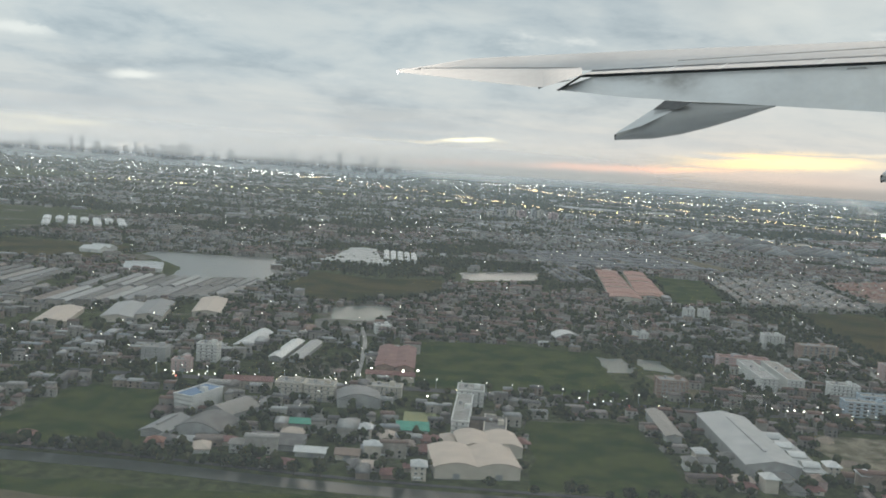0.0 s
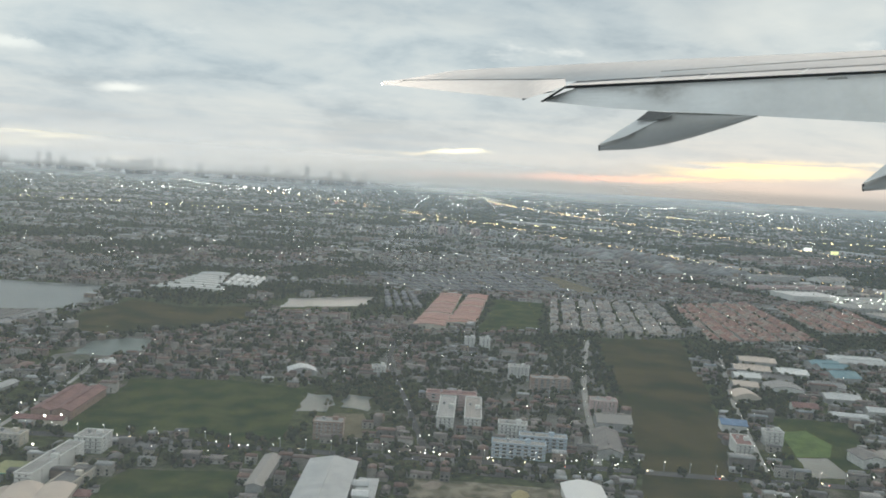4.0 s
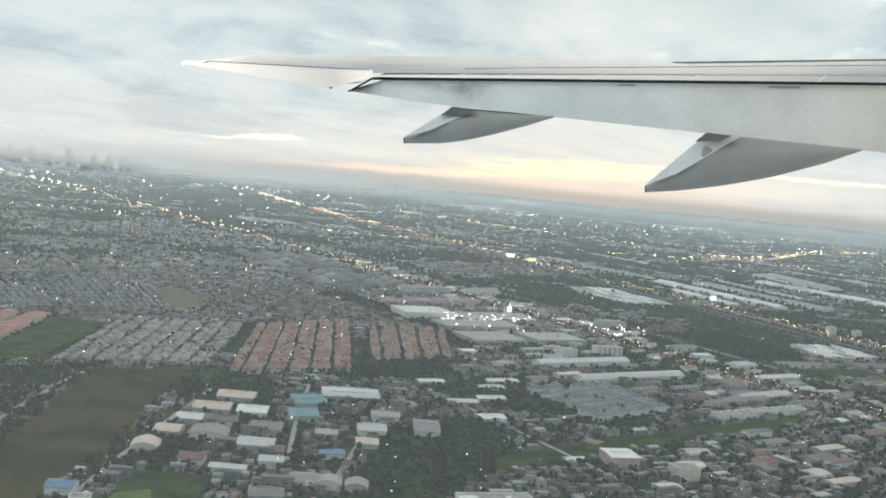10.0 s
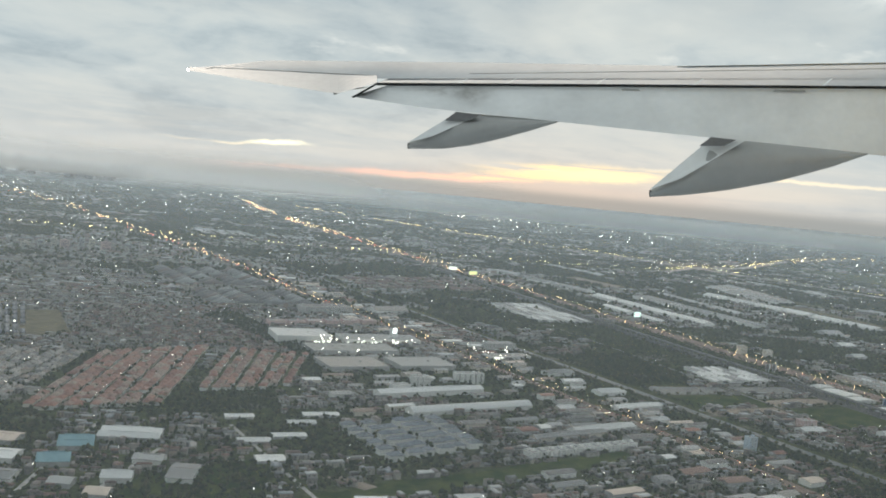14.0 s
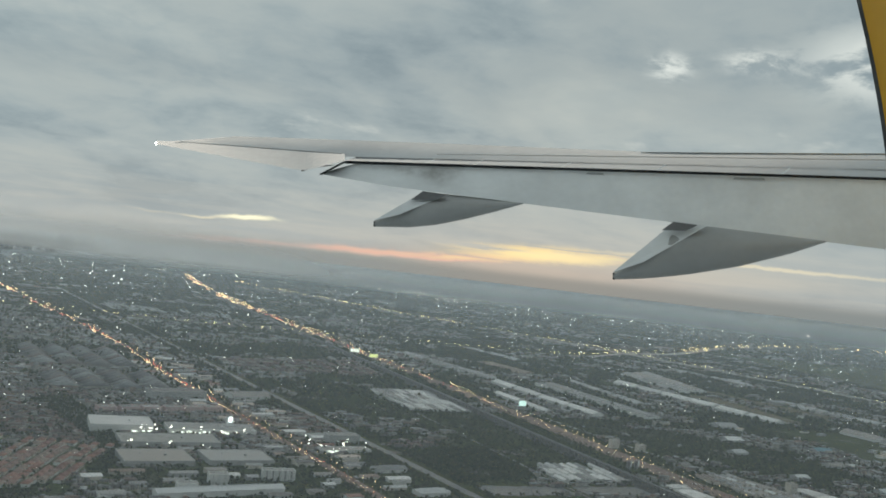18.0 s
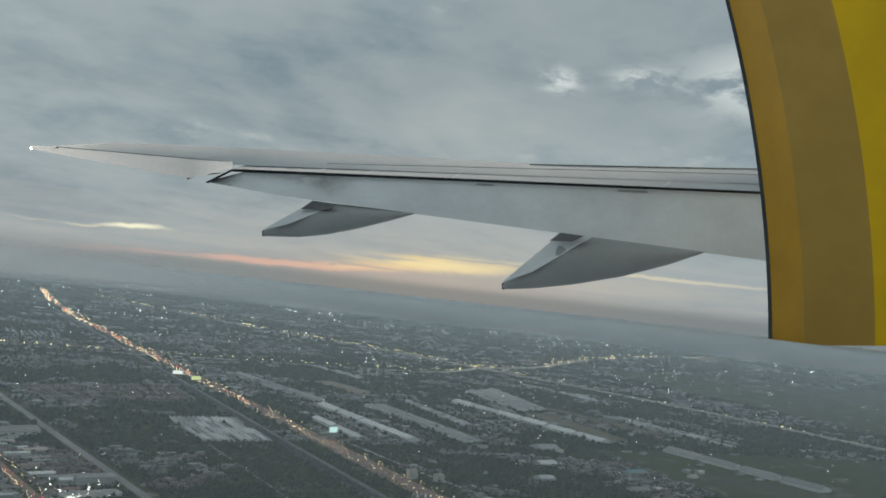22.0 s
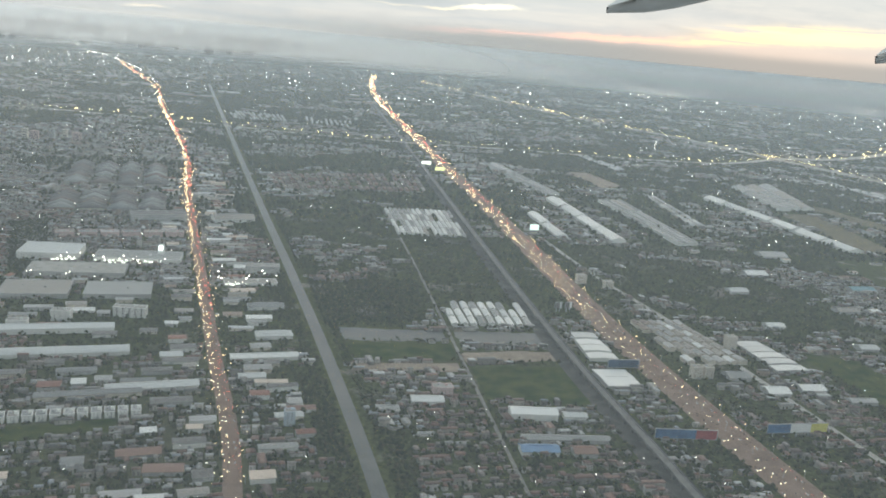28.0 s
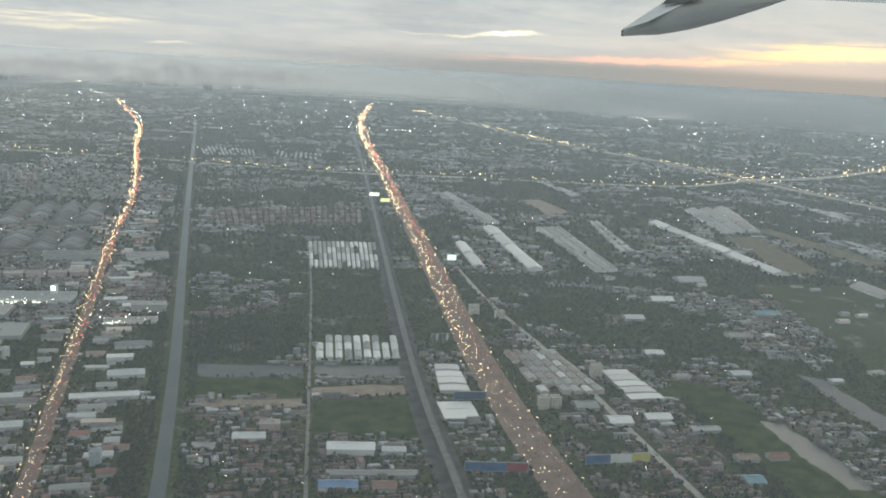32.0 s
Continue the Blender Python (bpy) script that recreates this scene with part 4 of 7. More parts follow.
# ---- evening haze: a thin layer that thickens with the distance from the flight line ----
# Sheets imitate the haze: opacity is painted by distance, tint lighter westward.
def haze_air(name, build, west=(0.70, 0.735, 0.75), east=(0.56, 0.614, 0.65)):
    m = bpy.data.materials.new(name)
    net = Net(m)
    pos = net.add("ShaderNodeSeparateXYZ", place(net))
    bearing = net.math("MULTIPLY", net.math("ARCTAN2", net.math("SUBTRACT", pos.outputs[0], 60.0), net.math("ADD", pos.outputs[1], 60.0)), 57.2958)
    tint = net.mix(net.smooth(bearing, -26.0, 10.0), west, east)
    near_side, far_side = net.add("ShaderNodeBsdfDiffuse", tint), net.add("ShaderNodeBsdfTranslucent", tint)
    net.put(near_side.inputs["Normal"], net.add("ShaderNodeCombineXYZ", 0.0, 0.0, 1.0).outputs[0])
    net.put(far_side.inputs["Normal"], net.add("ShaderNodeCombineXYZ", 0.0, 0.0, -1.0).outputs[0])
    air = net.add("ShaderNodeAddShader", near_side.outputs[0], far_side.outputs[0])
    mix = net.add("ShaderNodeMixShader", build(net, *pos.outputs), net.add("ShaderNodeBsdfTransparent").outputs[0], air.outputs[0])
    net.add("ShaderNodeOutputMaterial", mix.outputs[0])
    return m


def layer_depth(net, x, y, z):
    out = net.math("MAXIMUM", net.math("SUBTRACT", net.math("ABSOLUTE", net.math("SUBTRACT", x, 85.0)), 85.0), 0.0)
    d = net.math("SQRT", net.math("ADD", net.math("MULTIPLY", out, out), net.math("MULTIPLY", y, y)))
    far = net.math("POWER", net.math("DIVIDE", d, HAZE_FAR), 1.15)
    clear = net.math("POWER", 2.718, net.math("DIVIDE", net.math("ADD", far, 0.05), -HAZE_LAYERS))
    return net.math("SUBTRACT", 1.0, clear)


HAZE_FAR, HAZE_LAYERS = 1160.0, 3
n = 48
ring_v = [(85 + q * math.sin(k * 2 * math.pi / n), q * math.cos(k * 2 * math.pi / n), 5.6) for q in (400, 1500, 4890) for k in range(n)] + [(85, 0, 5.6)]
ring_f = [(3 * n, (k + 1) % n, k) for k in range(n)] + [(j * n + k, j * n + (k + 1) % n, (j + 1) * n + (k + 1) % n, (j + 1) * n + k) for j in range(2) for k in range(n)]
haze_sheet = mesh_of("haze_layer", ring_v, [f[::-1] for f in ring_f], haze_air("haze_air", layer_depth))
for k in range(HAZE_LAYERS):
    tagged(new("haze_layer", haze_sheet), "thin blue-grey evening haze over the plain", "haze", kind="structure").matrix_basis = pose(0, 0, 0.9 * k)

# ---- the countless houses, sheds and trees ----
def spread(x0, x1, y0, y1, step, seed, rows=1.0):
    """Scattered places; with rows above 1 they stand in rows along lanes."""
    r = np.random.default_rng(seed)
    reach = x1 - x0
    u, v = np.meshgrid(np.arange(x0 - 0.4 * reach, x1 + 0.4 * reach, step * (0.92 if rows > 1 else 1)), np.arange(y0 - 0.3 * reach, y1 + 0.3 * reach, step * rows))
    j = step * (0.07 if rows > 1 else 0.16)
    u, v = u.ravel() + r.normal(0, step * 0.16, u.size), v.ravel() + r.normal(0, j, v.size)
    x = np.empty(0)
    y = np.empty(0)
    for lo, hi, deg in ((-1e9, 20, 2), (20, 75, -11), (75, 1e9, 13)):
        c, s = math.cos(radians(deg)), math.sin(radians(deg))
        px, py = c * u - s * v, s * u + c * v
        if rows > 1:
            side = np.floor(v / (step * rows)) % 2 < 1
            px, py = px - s * np.where(side, 0.17, -0.17) * step * rows, py + c * np.where(side, 0.17, -0.17) * step * rows
        keep = (px >= max(lo, x0)) & (px < min(hi, x1)) & (py >= y0) & (py < y1)
        x, y = np.concatenate([x, px[keep]]), np.concatenate([y, py[keep]])
    seen = (x > -0.62 * y - 12) & (x < 112 + 1.25 * y)
    return x[seen], y[seen], r


def urban(x, y):
    """How built-up the land is, 0 to 1."""
    u = 0.62 * value(x, y, 24, 1) + 0.38 * value(x, y, 9, 2)
    u = u + 0.16 * inside([(-7, 67), (24, 70), (27, 98), (18, 102), (0, 97), (-5, 84)], x, y) + 0.12 * inside([(23, 52), (43, 52), (47, 88), (24, 88)], x, y)
    u = u + (y > 180) * 0.22 * (value(x, y, 70, 8) - 0.55) + (y > 420) * 0.3 * (value(x, y, 190, 9) - 0.5)
    town = inside(TOWN, x, y)
    u = u + 0.30 * (value(x, y, 5.0, 5) - 0.5) * (y > 95) * ~town + 0.09 * town + 0.16 * inside([(84, 96), (96, 84), (136, 84), (127, 140), (86, 132)], x, y) + 0.2 * inside([(97, 58), (136, 58), (124, 112), (106, 88), (97, 74)], x, y)
    u = u - 0.30 * (value(0.3 * x, y, 13, 11) > 0.66) * (y > 105) * np.where(town, 0.8, 1.0)
    u = u + 0.34 * (value(x, y, 3.2, 13) - 0.5) * (x > 122) * (y > 80)
    return u - 0.02 * (x > 176 - y * 0.06) - 0.03 * ((x > 128) & (x < 172) & (y < 330) & (x > 150 - 0.15 * y)) + 0.07 * (x < 125) * (y > 120)


BLOB = np.array([(0, 0, 1.0)] + [(0.9 * math.cos(k * 1.2566), 0.9 * math.sin(k * 1.2566), 0.42) for k in range(5)]
                + [(0.82 * math.cos(k * 1.2566 + 0.63), 0.82 * math.sin(k * 1.2566 + 0.63), -0.38) for k in range(5)] + [(0, 0, -0.8)])
BLOB_F = np.array([(0, 1 + k, 1 + (k + 1) % 5) for k in range(5)] + [(1 + k, 6 + k, 1 + (k + 1) % 5) for k in range(5)]
                  + [(6 + k, 6 + (k + 1) % 5, 1 + (k + 1) % 5) for k in range(5)] + [(11, 6 + (k + 1) % 5, 6 + k) for k in range(5)])


GEM = np.array([(0, 0, 1.0), (0.95, 0.1, 0.1), (-0.1, 0.95, 0), (-0.95, -0.1, 0.1), (0.1, -0.95, 0), (0, 0, -0.8)])
GEM_F = np.array([(0, 1, 2), (0, 2, 3), (0, 3, 4), (0, 4, 1), (5, 2, 1), (5, 3, 2), (5, 4, 3), (5, 1, 4)])


def canopy(name, x, y, size, clumps, seed, label, coarse=False, low=1.0):
    """Crowns of many trees, each of several uneven clumps."""
    r = np.random.default_rng(seed)
    n = len(x)
    x, y, size = np.repeat(x, clumps), np.repeat(y, clumps), np.repeat(size, clumps)
    N = len(x)
    if clumps > 1:
        x, y = x + r.normal(0, 0.42, N) * size, y + r.normal(0, 0.42, N) * size
    rad = size * r.uniform(0.36, 0.66, N) if clumps > 1 else size
    z = size * r.uniform(0.5, 1.35, N) if clumps > 1 else size * 0.7
    form, sides = (GEM, GEM_F) if coarse else (BLOB, BLOB_F)
    m = len(form)
    spin = r.uniform(0, 6.283, N)
    c, sn = np.cos(spin)[:, None], np.sin(spin)[:, None]
    form = np.stack([c * form[None, :, 0] - sn * form[None, :, 1], sn * form[None, :, 0] + c * form[None, :, 1], np.broadcast_to(form[None, :, 2], (N, m))], 2)
    shape = form * (1 + r.normal(0, 0.22, (N, m, 1)))
    v = np.stack([x, y, z], 1)[:, None] + shape * rad[:, None, None]
    v[:, :, 2] *= low
    f = (np.arange(N)[:, None, None] * m + sides[None]).reshape(-1, 3)
    return tagged(new(name, fast_mesh(name, v.reshape(-1, 3), [f], LEAF)), label, "trees", kind="stuff")


# ---- buildings ----
STOREY = 3.1 * K


def claim(x, y, turn, w, d, gap=0.25):
    """Keeps the ground of a building free of other things."""
    c, s = math.cos(radians(turn)), math.sin(radians(turn))
    KEEP_FREE.append([(x + c * u - s * v, y + s * u + c * v) for u, v in ((-gap, -gap), (w + gap, -gap), (w + gap, d + gap), (-gap, d + gap))])


def two_tone(name, pieces):
    """One mesh of pieces, each (verts, faces, material)."""
    v, f, mats, index = [], [], [], []
    for pv, pf, mat in pieces:
        n = len(v)
        v += list(pv)
        f += [tuple(i + n for i in face) for face in pf]
        if mat not in mats:
            mats.append(mat)
        index += [mats.index(mat)] * len(pf)
    me = bpy.data.meshes.new(name)
    me.from_pydata([tuple(map(float, p)) for p in v], [], f)
    for mat in mats:
        me.materials.append(mat)
    me.polygons.foreach_set("material_index", index)
    me.update()
    return me


def window_mesh(w, h):
    t = 0.012
    frame_bits = [box(0, w, -0.010, 0.0, 0, t), box(0, w, -0.010, 0.0, h - t, h), box(0, t, -0.010, 0.0, t, h - t), box(w - t, w, -0.010, 0.0, t, h - t), box(w / 2 - t / 3, w / 2 + t / 3, -0.008, 0.0, t, h - t)]
    return two_tone("window", [(*b, WALL_WHITE) for b in frame_bits] + [(*box(t, w - t, -0.004, 0.0, t, h - t), GLASS)])


WINDOW = window_mesh(0.12, 0.11)
WINDOW_WIDE = window_mesh(0.26, 0.12)
DOOR = two_tone("door", [(*box(0, 0.3, -0.01, 0, 0, 0.24), STEEL)])
TANK = two_tone("water_tank", [([(0.09 * math.cos(k * 0.785), 0.09 * math.sin(k * 0.785), z) for z in (0, 0.16) for k in range(8)],
                               [(k, (k + 1) % 8, 8 + (k + 1) % 8, 8 + k) for k in range(8)] + [tuple(range(8, 16))], STEEL)])


def facade(root, w, z0, storeys, m, mesh, pitch, inset=0.12, limit=30):
    """A grid of windows on one wall; m puts the wall's lower left corner in place."""
    cols = max(1, int((w - 2 * inset) / pitch))
    while cols * storeys > limit and cols > 2:
        cols -= 1
    step = (w - 2 * inset) / cols
    wide = max(p.co.x for p in mesh.vertices)
    for s in range(storeys):
        for k in range(cols):
            child("window", mesh, root, m @ pose(inset + step * (k + 0.5) - wide / 2, 0, z0 + s * STOREY + 0.06))


def block(name, label, x, y, w, d, storeys, turn, wall, roof=None, windows=True, bands=True, category="building", group="", deck="flat", limit=18, z_top=0.0):
    """A flat-roofed building: front-left corner, width, depth, storeys."""
    root = empty(name, x, y, turn, 0, label, category, group)
    claim(x, y, turn, w, d)
    h = storeys * STOREY + z_top
    child("wall", mesh_of("wall", *box(0, w, 0, d, -0.02, h), wall), root)
    t = 0.03
    par = [box(-t, w + t, -t, t, h, h + 0.07), box(-t, w + t, d - t, d + t, h, h + 0.07), box(-t, t, t, d - t, h, h + 0.07), box(w - t, w + t, t, d - t, h, h + 0.07)]
    child("parapet", mesh_of("parapet", *joined(*par), wall), root)
    child("roof_deck", mesh_of("roof_deck", *box(t, w - t, t, d - t, h, h + 0.02), roof or CONCRETE), root)
    if min(w, d) > 0.8:
        sx, sy = w * 0.62, d * 0.45
        child("stair_tower", mesh_of("stair_tower", *box(sx, sx + 0.32, sy, sy + 0.3, h + 0.02, h + 0.24), wall), root)
        child("water_tank", TANK, root, pose(w * 0.3, d * 0.6, h + 0.02))
    if bands:
        for s in range(1, storeys + 1):
            child("floor_band", mesh_of("floor_band", *box(-0.02, w + 0.02, -0.025, 0.0, s * STOREY - 0.03, s * STOREY + 0.012), CONCRETE), root)
    if windows:
        facade(root, w, 0, storeys, Matrix(), WINDOW_WIDE if w > 2.4 else WINDOW, 0.42 if w > 2.4 else 0.26, limit=limit)
        facade(root, d, 0, storeys, pose(w, 0, 0, 0, 0, 90), WINDOW, 0.5, limit=max(6, limit // 3))
        facade(root, d, 0, storeys, pose(0, d, 0, 0, 0, -90), WINDOW, 0.5, limit=max(6, limit // 3))
        child("door", DOOR, root, pose(w * 0.45, -0.012, 0))
    return root


def gable(w, d, h, rise, over=0.08, lip=0.03):
    """A ridged roof as a solid slab, the ridge along x."""
    a, b = -over, w + over
    v = [(a, -over, h), (b, -over, h), (b, d / 2, h + rise), (a, d / 2, h + rise), (b, d + over, h), (a, d + over, h)]
    v += [(p[0], p[1], p[2] - lip) for p in v]
    f = [(0, 1, 2, 3), (3, 2, 4, 5), (9, 8, 7, 6), (11, 10, 8, 9), (0, 6, 7, 1), (1, 7, 8, 2), (2, 8, 10, 4), (4, 10, 11, 5), (5, 11, 9, 3), (3, 9, 6, 0)]
    return v, f


def gable_walls(w, d, h, rise):
    v = [(0, 0, -0.02), (w, 0, -0.02), (w, d, -0.02), (0, d, -0.02), (0, 0, h), (w, 0, h), (w, d, h), (0, d, h), (0, d / 2, h + rise * 0.95), (w, d / 2, h + rise * 0.95)]
    return v, [(0, 1, 5, 4), (1, 2, 6, 9, 5), (2, 3, 7, 6), (3, 0, 4, 8, 7)]


def barrel(w, d, h, rise, over=0.05):
    n = 10
    arc = [(-over + (d + 2 * over) * k / n, h + rise * math.sin(math.pi * k / n)) for k in range(n + 1)]
    v = [(x, y, z) for x in (-over, w + over) for y, z in arc] + [(x, y, z - 0.03) for x in (-over, w + over) for y, z in arc]
    m = n + 1
    f = [(k, m + k, m + k + 1, k + 1)[::-1] for k in range(n)] + [(2 * m + k, 2 * m + k + 1, 3 * m + k + 1, 3 * m + k)[::-1] for k in range(n)]
    f += [tuple(range(m)) + tuple(range(3 * m - 1, 2 * m - 1, -1)), tuple(range(2 * m - 1, m - 1, -1)) + tuple(range(3 * m, 4 * m))]
    return v, f


def shed(name, label, x, y, w, d, h, turn, wall, roof, rise=None, bays=1, across=False, curved=False, category="shed", group="", doors=True, vents=True):
    """A shed with one or more ridged or barrel roofs: front-left corner, width, depth, eaves height."""
    root = empty(name, x, y, turn, 0, label, category, group)
    claim(x, y, turn, w, d)
    span = w if across else d
    each = span / bays
    rise = rise if rise is not None else 0.17 * each
    for i in range(bays):
        m = pose(0, i * each, 0) if not across else pose((i + 1) * each, 0, 0, 0, 0, 90)
        run = w if not across else d
        if curved:
            child("roof", mesh_of("roof", *barrel(run, each, h, rise), roof), root, m)
            ends = [[(0, each * k / 8, h + 0.97 * rise * math.sin(math.pi * k / 8)) for k in range(9)], [(run, each * k / 8, h + 0.97 * rise * math.sin(math.pi * k / 8)) for k in range(8, -1, -1)]]
            walls = joined(box(0, run, 0, each, -0.02, h), (ends[0], [tuple(range(8, -1, -1))]), (ends[1], [tuple(range(8, -1, -1))]))
        else:
            child("roof", mesh_of("roof", *gable(run, each, h, rise), roof), root, m)
            walls = gable_walls(run, each, h, rise)
            if vents and each > 1.0 and run > 2:
                child("ridge_vent", mesh_of("ridge_vent", *box(run * 0.15, run * 0.85, each / 2 - 0.07, each / 2 + 0.07, h + rise - 0.03, h + rise + 0.05), roof), root, m)
        child("wall", mesh_of("wall", *walls, wall), root, m)
    if doors:
        for k in range(max(1, int(w / 1.6))):
            child("door", DOOR, root, pose(w * (k + 0.5) / max(1, int(w / 1.6)) - 0.15, -0.012, 0))
    return root


def hip(w, d, h, rise, over=0.07, lip=0.025):
    q = min(w, d) / 2
    r0, r1 = ((q * 0.95, d / 2), (w - q * 0.95, d / 2)) if w >= d else ((w / 2, q * 0.95), (w / 2, d - q * 0.95))
    v = [(-over, -over, h), (w + over, -over, h), (w + over, d + over, h), (-over, d + over, h), (*r0, h + rise), (*r1, h + rise)]
    v += [(p[0], p[1], h - lip) for p in v[:4]]
    top = [(0, 1, 5, 4), (1, 2, 5), (2, 3, 4, 5), (3, 0, 4)] if w >= d else [(0, 1, 4), (1, 2, 5, 4), (2, 3, 5), (3, 0, 4, 5)]
    return v, top + [(0, 6, 7, 1), (1, 7, 8, 2), (2, 8, 9, 3), (3, 9, 6, 0), (9, 8, 7, 6)]


def house(name, label, w, d, storeys, wall, roof, group, annex=True, panes=True):
    """A house about its own middle, to be copied."""
    root = empty(name, 0, 0, 0, 0, label, "house", group)
    h = storeys * STOREY
    m = pose(-w / 2, -d / 2, 0)
    child("wall", mesh_of("wall", *box(0, w, 0, d, -0.02, h), wall), root, m)
    child("roof", mesh_of("roof", *hip(w, d, h, 0.3 * min(w, d)), roof), root, m)
    if annex:
        child("porch_roof", mesh_of("porch_roof", *box(0.05, w * 0.6, -0.2, 0.0, 0.17, 0.2), roof), root, m)
    for s in range(storeys if panes else 0):
        child("window", WINDOW, root, m @ pose(w * 0.18, -0.001, s * STOREY + 0.06))
        child("window", WINDOW, root, m @ pose(w * 0.62, -0.001, s * STOREY + 0.06))
    return root


def cells(poly, cols, rows):
    """Centres, headings and sizes of a grid of cells in a four-cornered plot: corners far-left, far-right, near-right, near-left."""
    a, b, c, d = [np.array(p, float) for p in poly]
    for i in range(cols):
        for k in range(rows):
            u, v = (i + 0.5) / cols, (k + 0.5) / rows
            near, far = d + (c - d) * u, a + (b - a) * u
            p = near + (far - near) * v
            ux = (c - d) * (1 - v) + (b - a) * v
            vy = far - near
            yield i, k, p[0], p[1], math.degrees(math.atan2(vy[1], vy[0])) - 90, float(np.hypot(*ux)) / cols, float(np.hypot(*vy)) / rows


def estate(key, poly, cols, rows, protos, seed, skip=0.04, turn=90, jitter=0.07):
    """Rows of like houses along lanes."""
    ESTATES[key] = poly
    r = random.Random(seed)
    first = {}
    for i, k, x, y, head, cw, cd in cells(poly, cols, rows):
        if r.random() < skip:
            continue
        p = r.choice(protos)
        side = 0.10 * cw * (1 if i % 2 else -1)
        x += side * math.cos(radians(head))
        y += side * math.sin(radians(head))
        m = pose(x + r.gauss(0, jitter), y + r.gauss(0, jitter), 0, 0, 0, head + turn)
        if p not in first:
            first[p] = True
            p.matrix_basis = m
        else:
            copy_thing(p, m)


def shed_rows(key, poly, cols, rows, name, label, wall, roof, h, fill=(0.78, 0.9), group="", curved=False, seed=0, skip=0.0, rise=None, roofs=None):
    ESTATES[key] = poly
    r = random.Random(seed)
    for i, k, x, y, head, cw, cd in cells(poly, cols, rows):
        if r.random() < skip:
            continue
        w, d = cw * fill[0] * r.uniform(0.92, 1.0), cd * fill[1] * r.uniform(0.9, 1.0)
        c, s = math.cos(radians(head)), math.sin(radians(head))
        shed(name, label, x - c * w / 2 + s * d / 2, y - s * w / 2 - c * d / 2, w, d, h * r.uniform(0.85, 1.15), head, wall, r.choice(roofs) if roofs else roof, across=True, curved=curved, group=group, doors=False, vents=False, rise=rise)


TOWN_HOUSES = [house("town_house", label, w, d, st, wall, roof, "houses of the near quarter")
               for label, w, d, st, wall, roof in (
                   ("small cream house with a brown tile roof", 0.8, 0.6, 1, WALL_CREAM, ROOF_MAROON), ("two-storey white house with a grey roof", 0.75, 0.62, 2, WALL_WHITE, ROOF_GREY),
                   ("low grey house under a metal roof", 0.95, 0.6, 1, WALL_GREY, ROOF_SHED), ("pink two-storey house with a terracotta roof", 0.7, 0.65, 2, WALL_PINK, ROOF_RED),
                   ("small house with a dark weathered roof", 0.85, 0.7, 1, WALL_GREY, ROOF_DARK), ("cream three-storey town house with a pale roof", 0.6, 0.75, 3, WALL_CREAM, ROOF_WHITE),
                   ("brick house with a brown roof", 0.9, 0.65, 1, WALL_BROWN, ROOF_MAROON), ("small white house under a rusty metal roof", 1.0, 0.7, 1, WALL_WHITE, ROOF_CREAM))]
# -- beside the canal in the south --
shed("warehouse", "large cream warehouse with two low curved roofs", 2.3, 37.2, 3.7, 2.9, 0.55, 4, WALL_CREAM, ROOF_CREAM, rise=0.2, bays=2, across=True, curved=True, category="warehouse")
shed("warehouse", "cream warehouse behind the larger one", 3.6, 40.3, 2.9, 2.3, 0.5, 4, WALL_CREAM, ROOF_CREAM, rise=0.2, bays=2, across=True, curved=True, category="warehouse")
block("apartment_block", "long white apartment block with open galleries", 3.3, 43.1, 0.85, 5.6, 4, -7, WALL_WHITE, limit=40)
block("apartment_block", "white four-storey apartment block beside the street", 4.0, 49.4, 1.5, 1.6, 4, -6, WALL_WHITE)
block("apartment_block", "low white building beside the apartment block", 4.9, 43.0, 1.1, 3.2, 2, -7, WALL_CREAM, ROOF_DARK)
block("apartment_block", "cream four-storey apartment block", -6.0, 48.9, 1.5, 1.3, 4, -5, WALL_CREAM)
block("apartment_block", "cream four-storey apartment block", -4.4, 48.7, 1.6, 1.3, 4, -5, WALL_CREAM)
shed("arched_hall", "grey market hall with a curved roof", -2.5, 47.6, 2.3, 1.9, 0.5, 5, WALL_GREY, ROOF_SHED, across=True, curved=True, rise=0.3, category="hall")
block("school_building", "cream school building with a flat roof", -1.0, 50.1, 1.9, 1.0, 3, -6, WALL_CREAM)
shed("green_roofed_shed", "open shed with a bright green metal roof", 0.7, 43.2, 1.5, 1.4, 0.3, 0, WALL_GREY, ROOF_GREEN)
shed("green_roofed_shed", "small shed with a faded green roof", -4.6, 43.4, 1.2, 0.9, 0.28, 0, WALL_GREY, ROOF_GREEN)
block("blue_roofed_hall", "tall white hall with a blue metal roof", -10.6, 45.4, 1.1, 2.6, 4, -25, WALL_WHITE, ROOF_BLUE, windows=False)
shed("arched_shed", "grey shed with a curved metal roof", -8.9, 44.6, 1.5, 2.4, 0.35, -30, WALL_GREY, ROOF_SHED, across=True, curved=True, rise=0.35)
shed("arched_shed", "dark grey shed with a curved metal roof", -9.6, 41.6, 2.2, 2.2, 0.35, -14, WALL_GREY, ROOF_DARK, across=True, curved=True, rise=0.35)
shed("shed", "grey shed with a low ridged roof", -11.0, 41.0, 1.2, 2.6, 0.3, -14, WALL_GREY, ROOF_SHED, across=True)
shed("maroon_roofed_school", "school hall with a maroon ridged roof", -0.7, 55.6, 1.15, 6.4, 0.6, -2, WALL_BROWN, ROOF_MAROON, across=True, category="school")
shed("maroon_roofed_school", "school hall with a maroon ridged roof", 0.55, 55.6, 1.15, 6.4, 0.6, -2, WALL_BROWN, ROOF_MAROON, across=True, category="school")
